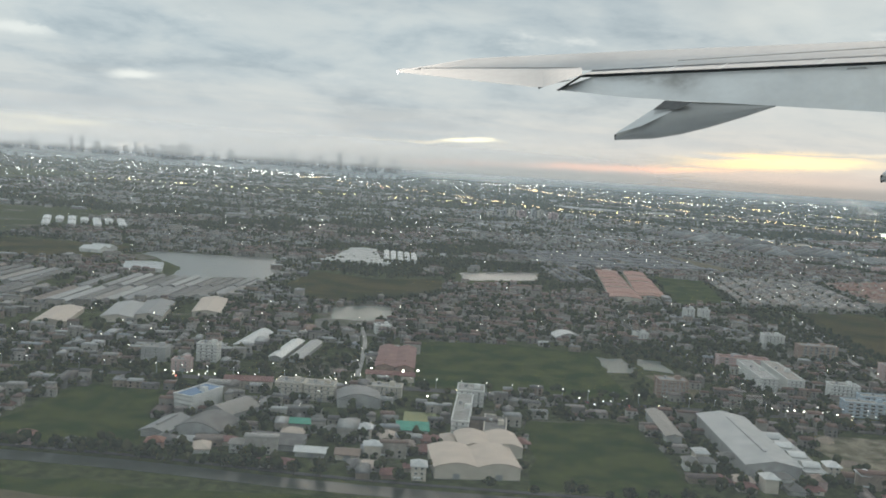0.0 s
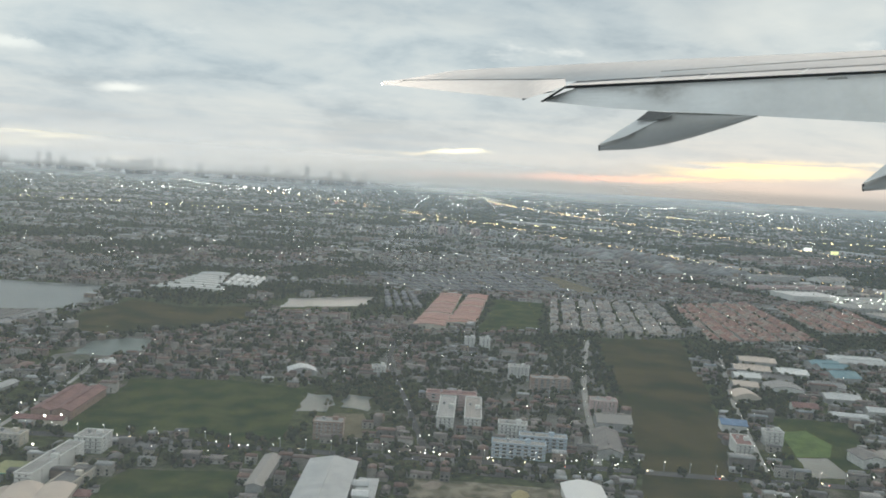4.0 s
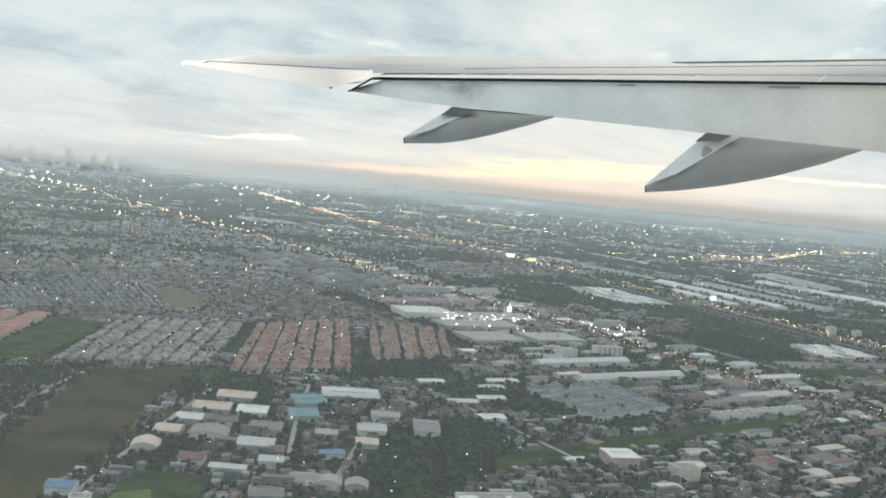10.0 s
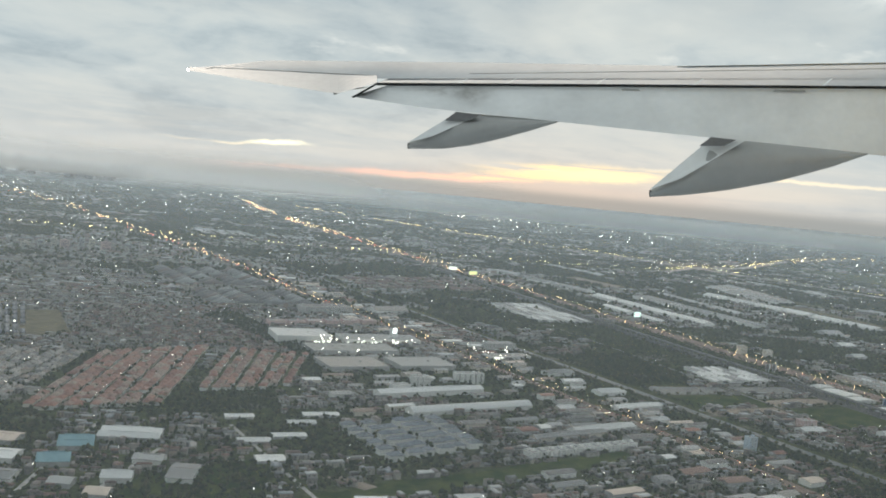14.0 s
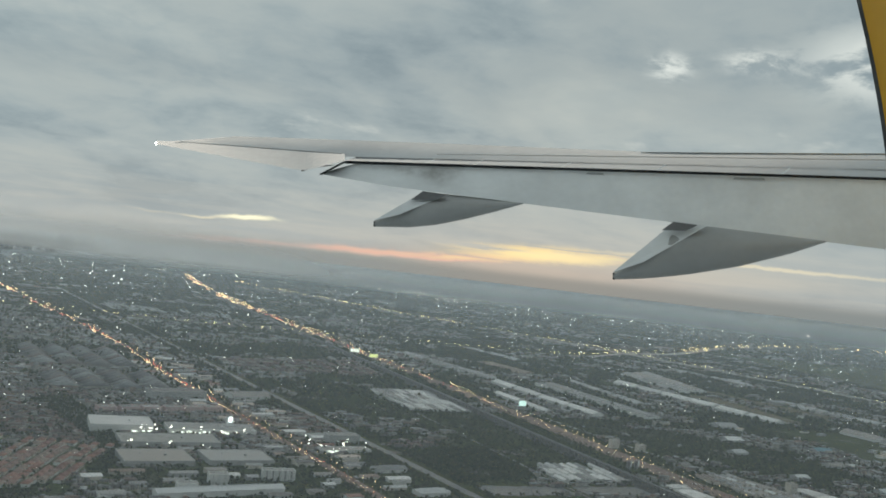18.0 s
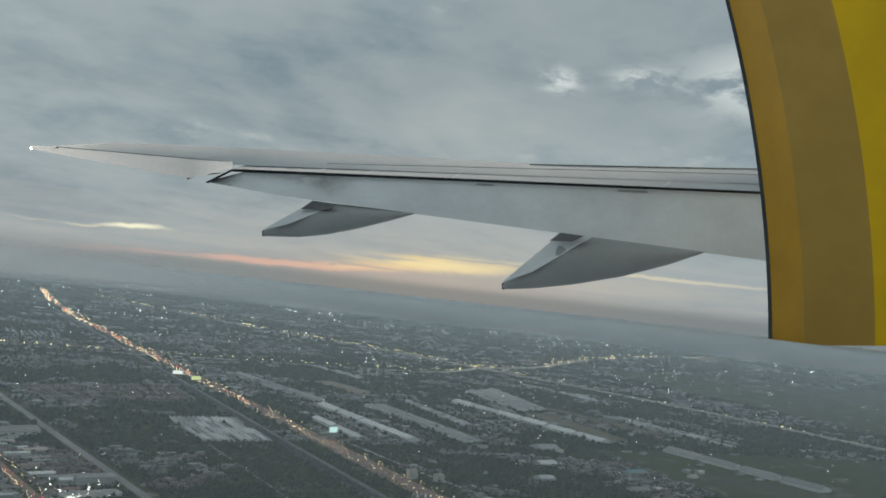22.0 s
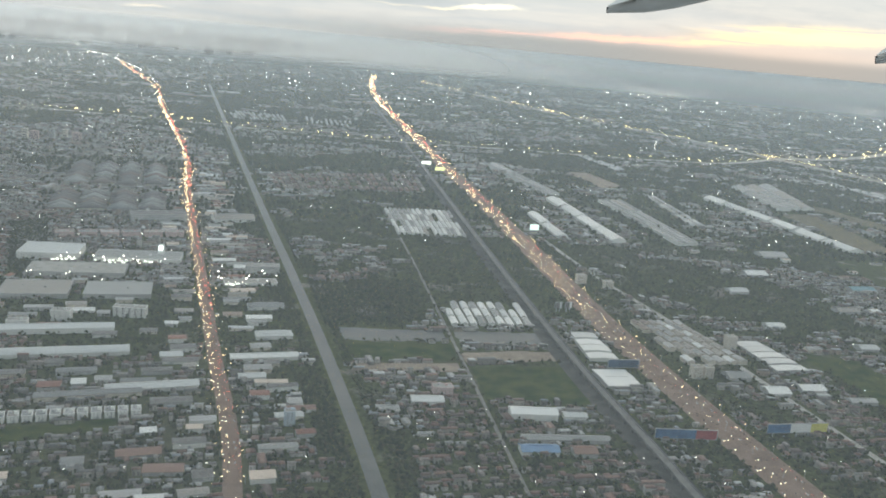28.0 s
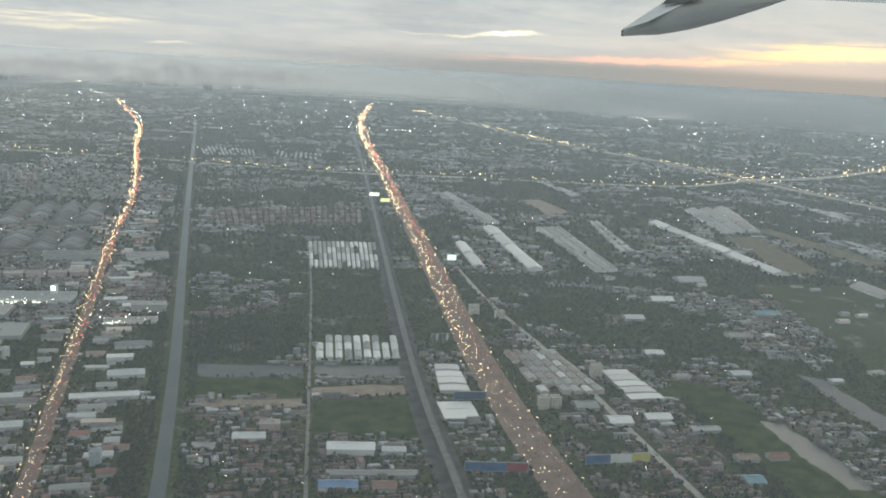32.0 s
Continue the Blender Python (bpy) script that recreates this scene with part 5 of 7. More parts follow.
shed("maroon_roofed_school", "long low school wing with a maroon roof", -1.2, 54.2, 2.9, 0.9, 0.42, -2, WALL_CREAM, ROOF_MAROON, category="school")
shed("red_roofed_row", "row of shops under a rust-red roof", -9.0, 50.4, 2.6, 1.0, 0.5, 4, WALL_CREAM, ROOF_MAROON)
shed("arched_shed", "long white shed with a curved roof", -10.6, 60.6, 1.2, 6.2, 0.25, -8, WALL_WHITE, ROOF_WHITE, across=True, curved=True, rise=0.25)
shed("long_shed", "long low shed with a striped grey roof", -7.6, 58.0, 0.8, 6.0, 0.3, -8, WALL_GREY, ROOF_WHITE, across=True, bays=1)
shed("long_shed", "long low shed with a striped grey roof", -6.3, 58.0, 0.8, 6.0, 0.3, -8, WALL_GREY, ROOF_SHED, across=True)
block("villa", "white villa beside the pond", -1.0, 69.5, 1.2, 1.0, 3, 12, WALL_WHITE, ROOF_WHITE)
shed("arched_shed", "small hall with a pale curved roof", 13.4, 71.0, 2.2, 1.6, 0.35, 10, WALL_GREY, ROOF_WHITE, across=True, curved=True, rise=0.32)
block("tower_house", "white block among trees", -12.0, 56.8, 1.3, 1.1, 5, -4, WALL_WHITE)
block("low_block", "pale office block beside the street", -15.2, 56.0, 1.5, 1.2, 4, -2, WALL_GREY)
block("pink_house", "pink block beside the street", -12.8, 53.8, 1.1, 0.9, 3, 0, WALL_PINK)
shed("white_roofed_shed", "shed with a white metal roof beside the canal", -3.8, 39.2, 1.3, 0.8, 0.25, -4, WALL_GREY, ROOF_WHITE)
shed("white_roofed_shed", "house with an orange tile roof beside the canal", -2.0, 39.0, 1.0, 0.9, 0.28, -4, WALL_CREAM, ROOF_RED)
shed("grey_roofed_shed", "wide shed with a dark grey roof", -6.0, 40.0, 2.4, 1.7, 0.3, -4, WALL_GREY, ROOF_DARK, bays=2)
# Lamplight falling on this yard is painted as a yellow-green slab colour.
slab("sports_court", [(1.0, 45.4), (2.7, 45.3), (2.8, 47.4), (1.1, 47.5)], 0.0, 0.03, material("lit_yard_colour", worn((0.33, 0.32, 0.15), (0.27, 0.28, 0.14), 1.5), 0.8), "yard with yellow-green lamplight painted into its colour", category="court")
claim(1.0, 45.3, 0, 1.8, 2.2)
def heap(label, x, y, size, tall_, mat, seed):
    """A mound of loose earth with an uneven crown."""
    q = random.Random(seed)
    rings_, n_ = ((1.0, 0.0), (0.72, 0.45), (0.4, 0.82), (0.12, 1.0)), 10
    v = [(size * k * math.cos(i * 0.6283) * q.uniform(0.85, 1.15), size * 0.7 * k * math.sin(i * 0.6283) * q.uniform(0.85, 1.15), tall_ * up_ * q.uniform(0.85, 1.1) - 0.01) for k, up_ in rings_ for i in range(n_)]
    f = [(j * n_ + i, j * n_ + (i + 1) % n_, (j + 1) * n_ + (i + 1) % n_, (j + 1) * n_ + i) for j in range(3) for i in range(n_)] + [tuple(range(3 * n_, 4 * n_))]
    ob = new("earth_heap", mesh_of("earth_heap", v, f, mat, True))
    ob.matrix_basis = pose(x, y, 0.01, 0, 0, q.uniform(0, 90))
    return tagged(ob, label, "earth heap", "heaps on the building site")


YELLOW_SAND = material("yellow_sand", worn((0.40, 0.33, 0.16), (0.46, 0.38, 0.20), 1.5), 0.95)
for k, (px, py, size, up_, mat, label) in enumerate(((23.6, 46.2, 0.7, 0.22, EARTH, "heap of brown earth on the building site"), (24.8, 44.6, 0.55, 0.2, SITE, "low heap of churned soil"), (28.2, 45.2, 0.65, 0.3, YELLOW_SAND, "heap of yellow sand on the building site"),
                                                    (27.0, 43.4, 0.8, 0.24, SITE, "low heap of churned soil"), (30.0, 44.0, 0.6, 0.2, EARTH, "heap of brown earth on the building site"), (22.9, 42.2, 0.6, 0.2, EARTH, "heap of brown earth on the building site"))):
    heap(label, px, py, size, up_, mat, k)
# -- along the street --
block("unfinished_block", "brown five-storey block with open floors", 16.7, 53.8, 1.8, 1.2, 5, -3, WALL_BROWN, limit=30)
block("row_block", "white slab of flats with grey roofs", 24.4, 57.0, 1.1, 6.0, 4, -6, WALL_WHITE, ROOF_SHED, limit=30)
block("row_block", "white slab of flats with grey roofs", 26.2, 57.0, 1.1, 6.0, 4, -6, WALL_WHITE, ROOF_SHED, limit=30)
block("row_block", "cross wing between the white slabs", 24.0, 63.6, 3.6, 1.2, 4, -6, WALL_PINK, ROOF_MAROON)
block("pale_blue_flats", "pale blue four-storey flats beside the street", 27.4, 51.7, 3.2, 1.0, 4, -8, WALL_BLUE, limit=40)
block("pale_blue_flats", "pale blue four-storey flats", 29.3, 53.4, 2.9, 1.0, 4, -8, WALL_BLUE, limit=40)
block("pale_flats", "white five-storey flats behind the street", 28.2, 55.2, 1.8, 1.0, 5, -8, WALL_WHITE, limit=30)
block("hotel", "pink and white five-storey hotel", 35.8, 62.6, 1.9, 1.3, 5, -7, WALL_PINK, limit=30)
block("brown_hotel", "long brown five-storey block", 32.6, 69.2, 3.0, 1.2, 5, 0, WALL_BROWN, limit=40)
block("pale_green_flats", "pale green flats with stepped balconies", 31.3, 73.3, 1.7, 1.2, 5, -6, WALL_WHITE, limit=30)
block("twin_block", "white apartment block among trees", 28.8, 86.4, 0.95, 0.9, 5, 2, WALL_WHITE)
block("twin_block", "white apartment block among trees", 30.3, 86.4, 0.95, 0.9, 5, 2, WALL_WHITE)
block("tower_house", "white block beside the lane", 20.0, 71.8, 1.1, 0.9, 4, 4, WALL_WHITE)
shed("grey_shed", "grey shed beside the scrub field", 35.4, 58.6, 2.3, 2.2, 0.6, -6, WALL_GREY, ROOF_SHED)
shed("dark_shed", "long dark-roofed shed beside the scrub field", 33.8, 52.2, 1.6, 5.0, 0.5, -10, WALL_GREY, ROOF_DARK, across=True)
shed("factory", "long factory with a weathered grey roof", 16.5, 39.2, 2.5, 8.6, 0.7, -4, WALL_GREY, ROOF_PALE, rise=0.25, across=True, category="factory")
shed("factory_wing", "white factory wing with a sawtooth roof", 19.4, 39.4, 0.9, 6.4, 0.42, -4, WALL_WHITE, ROOF_PALE, bays=1, across=False, rise=0.02, category="factory")
for k in range(4):
    shed("factory_bay", "short white factory bay with a curved roof", 19.5, 39.9 + 1.5 * k, 0.75, 0.7, 0.52, -4, WALL_WHITE, ROOF_WHITE, curved=True, rise=0.14, group="factory bays", doors=False)
shed("white_roofed_hall", "hall with a broad white curved roof", 30.2, 42.0, 2.1, 4.0, 0.5, -4, WALL_WHITE, ROOF_WHITE, across=True, curved=True, rise=0.25, category="hall")
shed("shop_row", "row of grey shop houses", 14.2, 43.8, 0.8, 5.0, 0.5, -4, WALL_GREY, ROOF_SHED, across=True)
# -- sheds along the concrete lane --
block("red_roofed_block", "long white block with a red roof", 43.0, 53.6, 1.05, 2.6, 4, -12, WALL_WHITE, ROOF_MAROON)
shed("blue_roofed_house", "house with a pale blue metal roof", 44.5, 60.0, 1.7, 1.5, 0.5, -12, WALL_WHITE, ROOF_BLUE)
block("white_house", "small white four-storey house", 46.3, 56.9, 1.2, 0.9, 4, -4, WALL_WHITE)
shed("arched_shed", "cream shed with a curved roof", 49.1, 69.2, 2.0, 2.0, 0.4, -6, WALL_CREAM, ROOF_CREAM, across=True, curved=True, rise=0.35)
shed("low_white_shed", "long low white-roofed shed", 54.8, 64.8, 2.6, 1.0, 0.35, -14, WALL_WHITE, ROOF_WHITE)
shed("dark_shed", "wide dark-roofed factory shed", 50.6, 52.4, 1.5, 2.0, 0.6, 0, WALL_WHITE, ROOF_DARK, across=True, bays=1)
shed("dark_shed", "white-fronted shed with a curved roof", 52.2, 52.6, 1.6, 1.7, 0.5, 0, WALL_WHITE, ROOF_SHED, across=True, curved=True)
shed("dark_factory", "very wide factory with dark ridged roofs", 55.9, 52.4, 5.8, 4.2, 0.7, -2, WALL_GREY, ROOF_DARK, bays=2, rise=0.35, category="factory")
shed("dark_factory", "tall grey factory shed", 57.2, 57.6, 2.2, 1.6, 0.8, -4, WALL_GREY, ROOF_SHED, category="factory")
shed("teal_shed", "shed with a teal metal roof", 62.0, 78.4, 2.6, 2.6, 0.5, 4, WALL_GREY, ROOF_TEAL)
shed("teal_shed", "shed with a teal metal roof", 63.0, 83.0, 3.0, 3.4, 0.5, 4, WALL_GREY, ROOF_TEAL, bays=2)
shed("white_roofed_sheds", "wide factory with white metal roofs", 66.0, 86.4, 5.6, 3.4, 0.5, -6, WALL_GREY, ROOF_WHITE, bays=2, category="factory")
shed("blue_shed", "small shed with a blue roof", 63.4, 67.7, 1.8, 1.2, 0.45, 4, WALL_WHITE, ROOF_BLUE)
shed("office_shed", "white office with a pale roof", 67.5, 74.5, 2.4, 2.0, 0.5, -4, WALL_WHITE, ROOF_WHITE)
for k, (px, py, pw, pd, roof, curved) in enumerate(((50.6, 73.4, 2.0, 2.2, ROOF_CREAM, False), (53.2, 72.6, 3.0, 2.6, ROOF_SHED, True), (52.2, 77.2, 2.2, 2.0, ROOF_WHITE, False), (54.6, 77.0, 2.6, 1.8, ROOF_DARK, False),
                                                    (53.6, 80.8, 3.2, 2.6, ROOF_CREAM, False), (57.4, 79.8, 2.6, 2.6, ROOF_WHITE, False), (55.8, 85.2, 3.4, 2.6, ROOF_CREAM, False), (58.2, 74.6, 2.6, 2.4, ROOF_SHED, False),
                                                    (57.0, 70.0, 2.8, 2.2, ROOF_WHITE, False), (52.6, 66.4, 1.8, 1.6, ROOF_MAROON, False), (60.2, 61.6, 2.0, 2.0, ROOF_SHED, False), (62.0, 61.0, 1.8, 1.5, ROOF_SHED, True), (64.0, 60.4, 1.6, 1.5, ROOF_SHED, True),
                                                    (58.4, 66.0, 1.8, 1.4, ROOF_WHITE, False), (66.6, 70.8, 1.8, 1.8, ROOF_CREAM, False), (69.6, 79.8, 2.6, 1.8, ROOF_SHED, False), (63.6, 73.4, 1.8, 1.6, ROOF_SHED, False), (72.6, 74.8, 2.2, 4.0, ROOF_SHED, False))):
    shed("factory_shed", "factory shed with a %s roof" % {ROOF_CREAM: "cream metal", ROOF_SHED: "grey metal", ROOF_WHITE: "white metal", ROOF_DARK: "dark", ROOF_MAROON: "brown"}[roof],
         px, py, pw, pd, 0.45, -13 + (k % 3), WALL_WHITE if k % 2 else WALL_GREY, roof, curved=curved, across=curved, group="factory sheds along the lane", rise=0.25 if not curved else 0.3, doors=pw > 2)
# -- the tall white building and its neighbours --
tall = block("tall_white_building", "tall white building with narrow upright windows", 70.8, 53.6, 5.2, 2.6, 7, 0, WALL_WHITE, windows=False, bands=False)
slot = two_tone("slot_window", [(*box(0, 0.16, -0.012, 0, 0, 0.62), GLASS)])
for k in range(6):
    child("window", slot, tall, pose(1.5 + 0.55 * k, -0.001, 0.25))
child("sign_panel", mesh_of("sign_panel", *box(0.35, 1.35, -0.05, -0.002, 0.95, 1.3), ROOF_BLUE), tall, None, "blue sign panel")
child("lift_tower", mesh_of("lift_tower", *box(-0.2, 1.1, 0.2, 1.5, 0, 1.75), WALL_WHITE), tall, pose(0, 0.003, 0))
block("annex", "white annex of the tall building", 68.0, 54.6, 2.4, 1.6, 4, 0, WALL_WHITE)
shed("blue_roofed_hall", "low hall with a deep blue roof", 77.2, 52.8, 5.4, 2.2, 0.4, 0, WALL_WHITE, ROOF_BLUE, category="hall")
shed("white_cube_hall", "white hall with a flat white roof", 87.6, 66.6, 2.6, 2.6, 0.9, -2, WALL_PINK, ROOF_WHITE, rise=0.08, category="hall")
block("beige_block", "beige block without any windows", 91.8, 63.2, 2.2, 1.5, 5, 0, WALL_CREAM, windows=False, bands=False)
slab("sports_pad", [(86.0, 76.3), (87.6, 77.2), (90.6, 74.0), (89.3, 73.1)], 0.0, 0.03, EARTH, "bare rectangular sports pad", category="yard")
for px, py, pw, pd in ((79, 86, 3.2, 1.4), (82.5, 88, 3.4, 1.3), (84.5, 93, 3.0, 1.4), (80.5, 80, 2.6, 1.8), (86.5, 96.5, 4.0, 1.4), (78, 95, 3.0, 1.3), (89, 60.5, 2.0, 1.4), (94.5, 66, 2.2, 1.6), (97, 70, 2.4, 1.4), (84, 67.6, 1.8, 0.8)):
    shed("white_roofed_shed", "low shed with a white metal roof among trees", px, py, pw, pd, 0.3, 6, WALL_GREY, ROOF_WHITE, rise=0.15)
# -- white housing estate by the ditch --
semi = [house("estate_house", "white two-storey house with a slate-grey roof", 1.55, 1.0, 3, WALL_WHITE, ROOF_SLATE, "white houses of the estate", False, False)]
estate("white_estate", [(89.6, 93.0), (101.6, 97.2), (104.2, 86.0), (93.2, 80.4)], 6, 6, semi, 5, 0.02, 0)
shed("long_hall", "very long white hall with a curved roof", 99.4, 98.3, 17.5, 2.0, 0.5, 17.5, WALL_WHITE, ROOF_WHITE, curved=True, rise=0.45, category="hall", doors=False)
block("white_slab", "white apartment slab with flat roof", 109.8, 117.0, 4.2, 1.6, 6, 4, WALL_WHITE, limit=30)
block("white_slab", "white apartment slab with flat roof", 103.0, 113.6, 2.4, 1.6, 6, 8, WALL_WHITE)
block("white_slab", "white apartment slab behind trees", 99.2, 109.4, 2.4, 1.4, 5, 10, WALL_WHITE)
shed("long_shop_row", "long low row of grey-roofed shops", 111.0, 88.5, 10.5, 1.3, 0.55, 19, WALL_CREAM, ROOF_SHED, doors=False)
shed("long_shed", "long white-roofed shed beside the road", 117.2, 91.6, 9.6, 1.8, 0.5, 20, WALL_WHITE, ROOF_WHITE, doors=False)
for k in range(12):
    block("shop_house", "narrow white shop house in a row", 108.2 + 1.2 * k, 82.6 + 0.37 * k, 0.95, 1.4, 3, 17, WALL_WHITE, ROOF_SHED, limit=6, bands=False, group="row of white shop houses")
# -- shopping centre --
block("shopping_centre", "wide white shopping centre with lit shop fronts", 87.0, 141.4, 9.0, 7.0, 4, 8, WALL_WHITE, ROOF_WHITE, windows=False, z_top=0.3)
block("shopping_centre", "white shopping centre wing", 98.2, 143.4, 13.5, 5.5, 3, 9, WALL_WHITE, ROOF_SHED, windows=False)
mall = block("mall_tower", "lit white tower of the shopping centre", 107.0, 148.6, 1.1, 1.1, 9, 10, WALL_WHITE, windows=False, bands=False)
child("lit_panel", mesh_of("lit_panel", *box(0.2, 0.85, -0.04, -0.01, 1.3, 2.1), glow("lit_panel", (0.9, 1.0, 1.0), 3.5)), mall, None, "glowing white panel")
fronts = glow("shop_front_light", (0.95, 1.0, 0.88), 3.0)
front_rng = random.Random(3)
for px, py, pw, tn in ((98.6, 143.1, 6.2, 9), (92.2, 141.9, 3.4, 8), (106.0, 144.2, 2.0, 9), (121.2, 135.0, 3.0, 16), (124.0, 142.4, 2.4, 11), (101.0, 142.2, 3.0, 9)):
    root = empty("lit_shop_front", px, py, tn, 0, "row of brightly lit shop windows", "shop front", "lit shop fronts")
    at = 0.0
    while at < pw - 0.3:
        wide, low = front_rng.uniform(0.12, 0.55), front_rng.uniform(0.2, 0.36)
        child("lit_window", mesh_of("lit_window", *box(at, at + wide, -0.08, -0.03, low, low + front_rng.uniform(0.08, 0.2)), fronts), root)
        at += wide + front_rng.uniform(0.1, 0.5)
block("parking_deck", "grey parking deck with open floors", 91.8, 132.8, 14.0, 6.0, 3, 11, WALL_GREY, CONCRETE, windows=False)
block("department_store", "wide grey store with a flat roof", 92.8, 121.2, 9.0, 7.0, 3, 13, WALL_GREY, ROOF_SHED, windows=False)
block("department_store", "wide grey store with a flat roof", 103.5, 123.8, 9.0, 6.5, 3, 13, WALL_GREY, ROOF_SHED, windows=False)
block("dark_offices", "dark grey office block", 95.0, 174.0, 10.5, 4.0, 6, 20, WALL_GREY, ROOF_DARK, windows=False)
block("store", "low store with a lit front beside the road", 120.8, 135.2, 8.0, 2.4, 2, 16, WALL_WHITE, ROOF_SHED, windows=False)
block("office_block", "grey office block beside the road", 122.6, 142.6, 5.4, 2.4, 6, 11, WALL_GREY, windows=False)
shed("store", "wide store with a pale roof", 110.0, 178.6, 8.0, 4.0, 0.7, 22, WALL_WHITE, ROOF_SHED, doors=False)
for k in range(6):
    block("pink_shop_row", "pink four-storey shop houses in a row", 87.0 + 3.5 * k, 157.2 + 1.25 * k, 3.1, 2.0, 4, 20, WALL_PINK, ROOF_SHED, windows=False, group="pink shop houses")
def far_tower(label, x, y, w, d, storeys, turn, wall):
    """A high-rise slab with bands of windows and a lift house."""
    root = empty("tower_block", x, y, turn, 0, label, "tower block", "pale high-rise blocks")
    claim(x, y, turn, w, d)
    h = storeys * STOREY
    child("wall", mesh_of("wall", *box(0, w, 0, d, -0.02, h), wall), root)
    for s in range(storeys):
        child("window_band", mesh_of("window_band", *box(w * 0.06, w * 0.94, -0.03, -0.004, s * STOREY + 0.05, s * STOREY + 0.15), GLASS), root)
    child("lift_house", mesh_of("lift_house", *box(w * 0.4, w * 0.6, d * 0.3, d * 0.7, h, h + 0.3), wall), root)


for k, (px, py, pw, st) in enumerate(((31, 268, 1.7, 11), (34, 271, 1.5, 14), (36.6, 270, 2.4, 12), (41, 273, 1.5, 15), (43.6, 276, 1.5, 13), (47, 275, 2.6, 11), (53, 280, 2.2, 9), (27, 266, 2.4, 8))):
    far_tower("pale high-rise slab with bands of windows", px, py, pw, 1.5, st, 6 + k % 3 * 4, (WALL_GREY, WALL_CREAM, WALL_PINK)[k % 3])
# -- the land between canal, railway and highway --
shed("long_hall", "long white hall beside the busy road", 97.0, 106.4, 15.6, 2.0, 0.7, 17, WALL_WHITE, ROOF_WHITE, category="hall", doors=False)
block("cyan_block", "narrow pale green block of flats", 136.6, 87.0, 1.1, 1.0, 7, 10, WALL_BLUE)
shed("white_roofed_hall", "hall with a white roof", 173.4, 103.6, 4.3, 5.4, 0.5, 10, WALL_GREY, ROOF_WHITE, rise=0.12, category="hall")
shed("white_factory", "white factory with a stepped roof", 160.4, 92.4, 5.2, 2.0, 0.8, 5, WALL_WHITE, ROOF_WHITE, category="factory")
shed("long_shed", "low white-roofed shed beside the factory", 166.4, 93.4, 2.6, 1.3, 0.45, 5, WALL_WHITE, ROOF_WHITE)
shed("long_shed", "long low shed with a grey roof", 161.0, 87.0, 9.5, 1.2, 0.4, 6, WALL_GREY, ROOF_SHED, doors=False)
shed("blue_roofed_shed", "shed with a blue metal roof", 160.6, 83.8, 3.9, 1.8, 0.5, 7, WALL_WHITE, ROOF_BLUE)
shed("pink_roofed_shed", "shed with a pink roof", 166.0, 84.2, 2.4, 1.8, 0.5, 7, WALL_GREY, ROOF_RED)
shed("long_shed", "white shed beside the canal", 149.6, 94.6, 3.6, 1.7, 0.5, 8, WALL_WHITE, ROOF_WHITE)
block("white_house", "white house with a flat roof beside the lane", 152.0, 98.0, 2.3, 1.4, 4, 8, WALL_PINK)
shed("long_shed", "grey-roofed shed beside the canal", 145.8, 92.0, 2.4, 1.2, 0.4, 8, WALL_GREY, ROOF_SHED)
shed("white_shed", "white-roofed shed between road and canal", 130.0, 98.0, 3.0, 1.4, 0.4, 17, WALL_WHITE, ROOF_WHITE)
shed("long_shed", "long white-roofed shed between road and canal", 128.0, 103.6, 8.0, 1.6, 0.5, 17, WALL_WHITE, ROOF_WHITE, doors=False)
shed("white_shed", "cluster of white-roofed sheds", 129.6, 112.0, 4.6, 2.2, 0.5, 17, WALL_WHITE, ROOF_WHITE, bays=2)
shed("white_shed", "white-roofed shed beside the road", 126.4, 124.0, 5.0, 2.0, 0.5, 16, WALL_WHITE, ROOF_SHED)
shed_rows("white_blocks", [(153.6, 134.3), (166.2, 136.7), (167.2, 125.8), (155.0, 123.6)], 9, 3, "white_shed", "white-roofed shed in a close row", WALL_WHITE, ROOF_WHITE, 0.4, (0.66, 0.9), "white sheds in close rows", seed=2, rise=0.2, skip=0.1, roofs=[ROOF_WHITE, ROOF_SHED, ROOF_WHITE])
shed_rows("white_lot", [(142.4, 206.7), (158.0, 209.8), (160.6, 182.8), (146.3, 181.0)], 15, 4, "long_white_shed", "long white-roofed shed in a close row", WALL_WHITE, ROOF_WHITE, 0.4, (0.62, 0.94), "long white sheds", seed=3, rise=0.16, skip=0.06, roofs=[ROOF_WHITE, ROOF_SHED, ROOF_WHITE])
shed_rows("sheds_by_highway", [(171.8, 123.4), (175.6, 124.2), (177.2, 113.6), (172.6, 112.8)], 1, 4, "white_shed", "white-roofed shed beside the railway", WALL_WHITE, ROOF_WHITE, 0.5, (0.9, 0.8), "white sheds beside the railway", seed=4, rise=0.15)
shed_rows("grey_estate_east", [(182.4, 132.0), (190.6, 133.6), (195.6, 116.2), (186.2, 114.2)], 6, 7, "terrace", "short terrace of houses with a pale roof", WALL_CREAM, ROOF_GREY, 0.5, (0.72, 0.8), "terraces beside the highway", seed=5, rise=0.2, skip=0.06, roofs=[ROOF_SHED, ROOF_GREY, ROOF_SHED, ROOF_SHED, ROOF_WHITE])
shed_rows("striped_sheds", [(196.2, 125.2), (200.2, 126.0), (203.2, 114.8), (198.4, 113.2)], 1, 5, "pale_shed", "broad shed with a pale roof", WALL_GREY, ROOF_WHITE, 0.5, (0.98, 0.84), "pale sheds in a row", seed=6, rise=0.1)
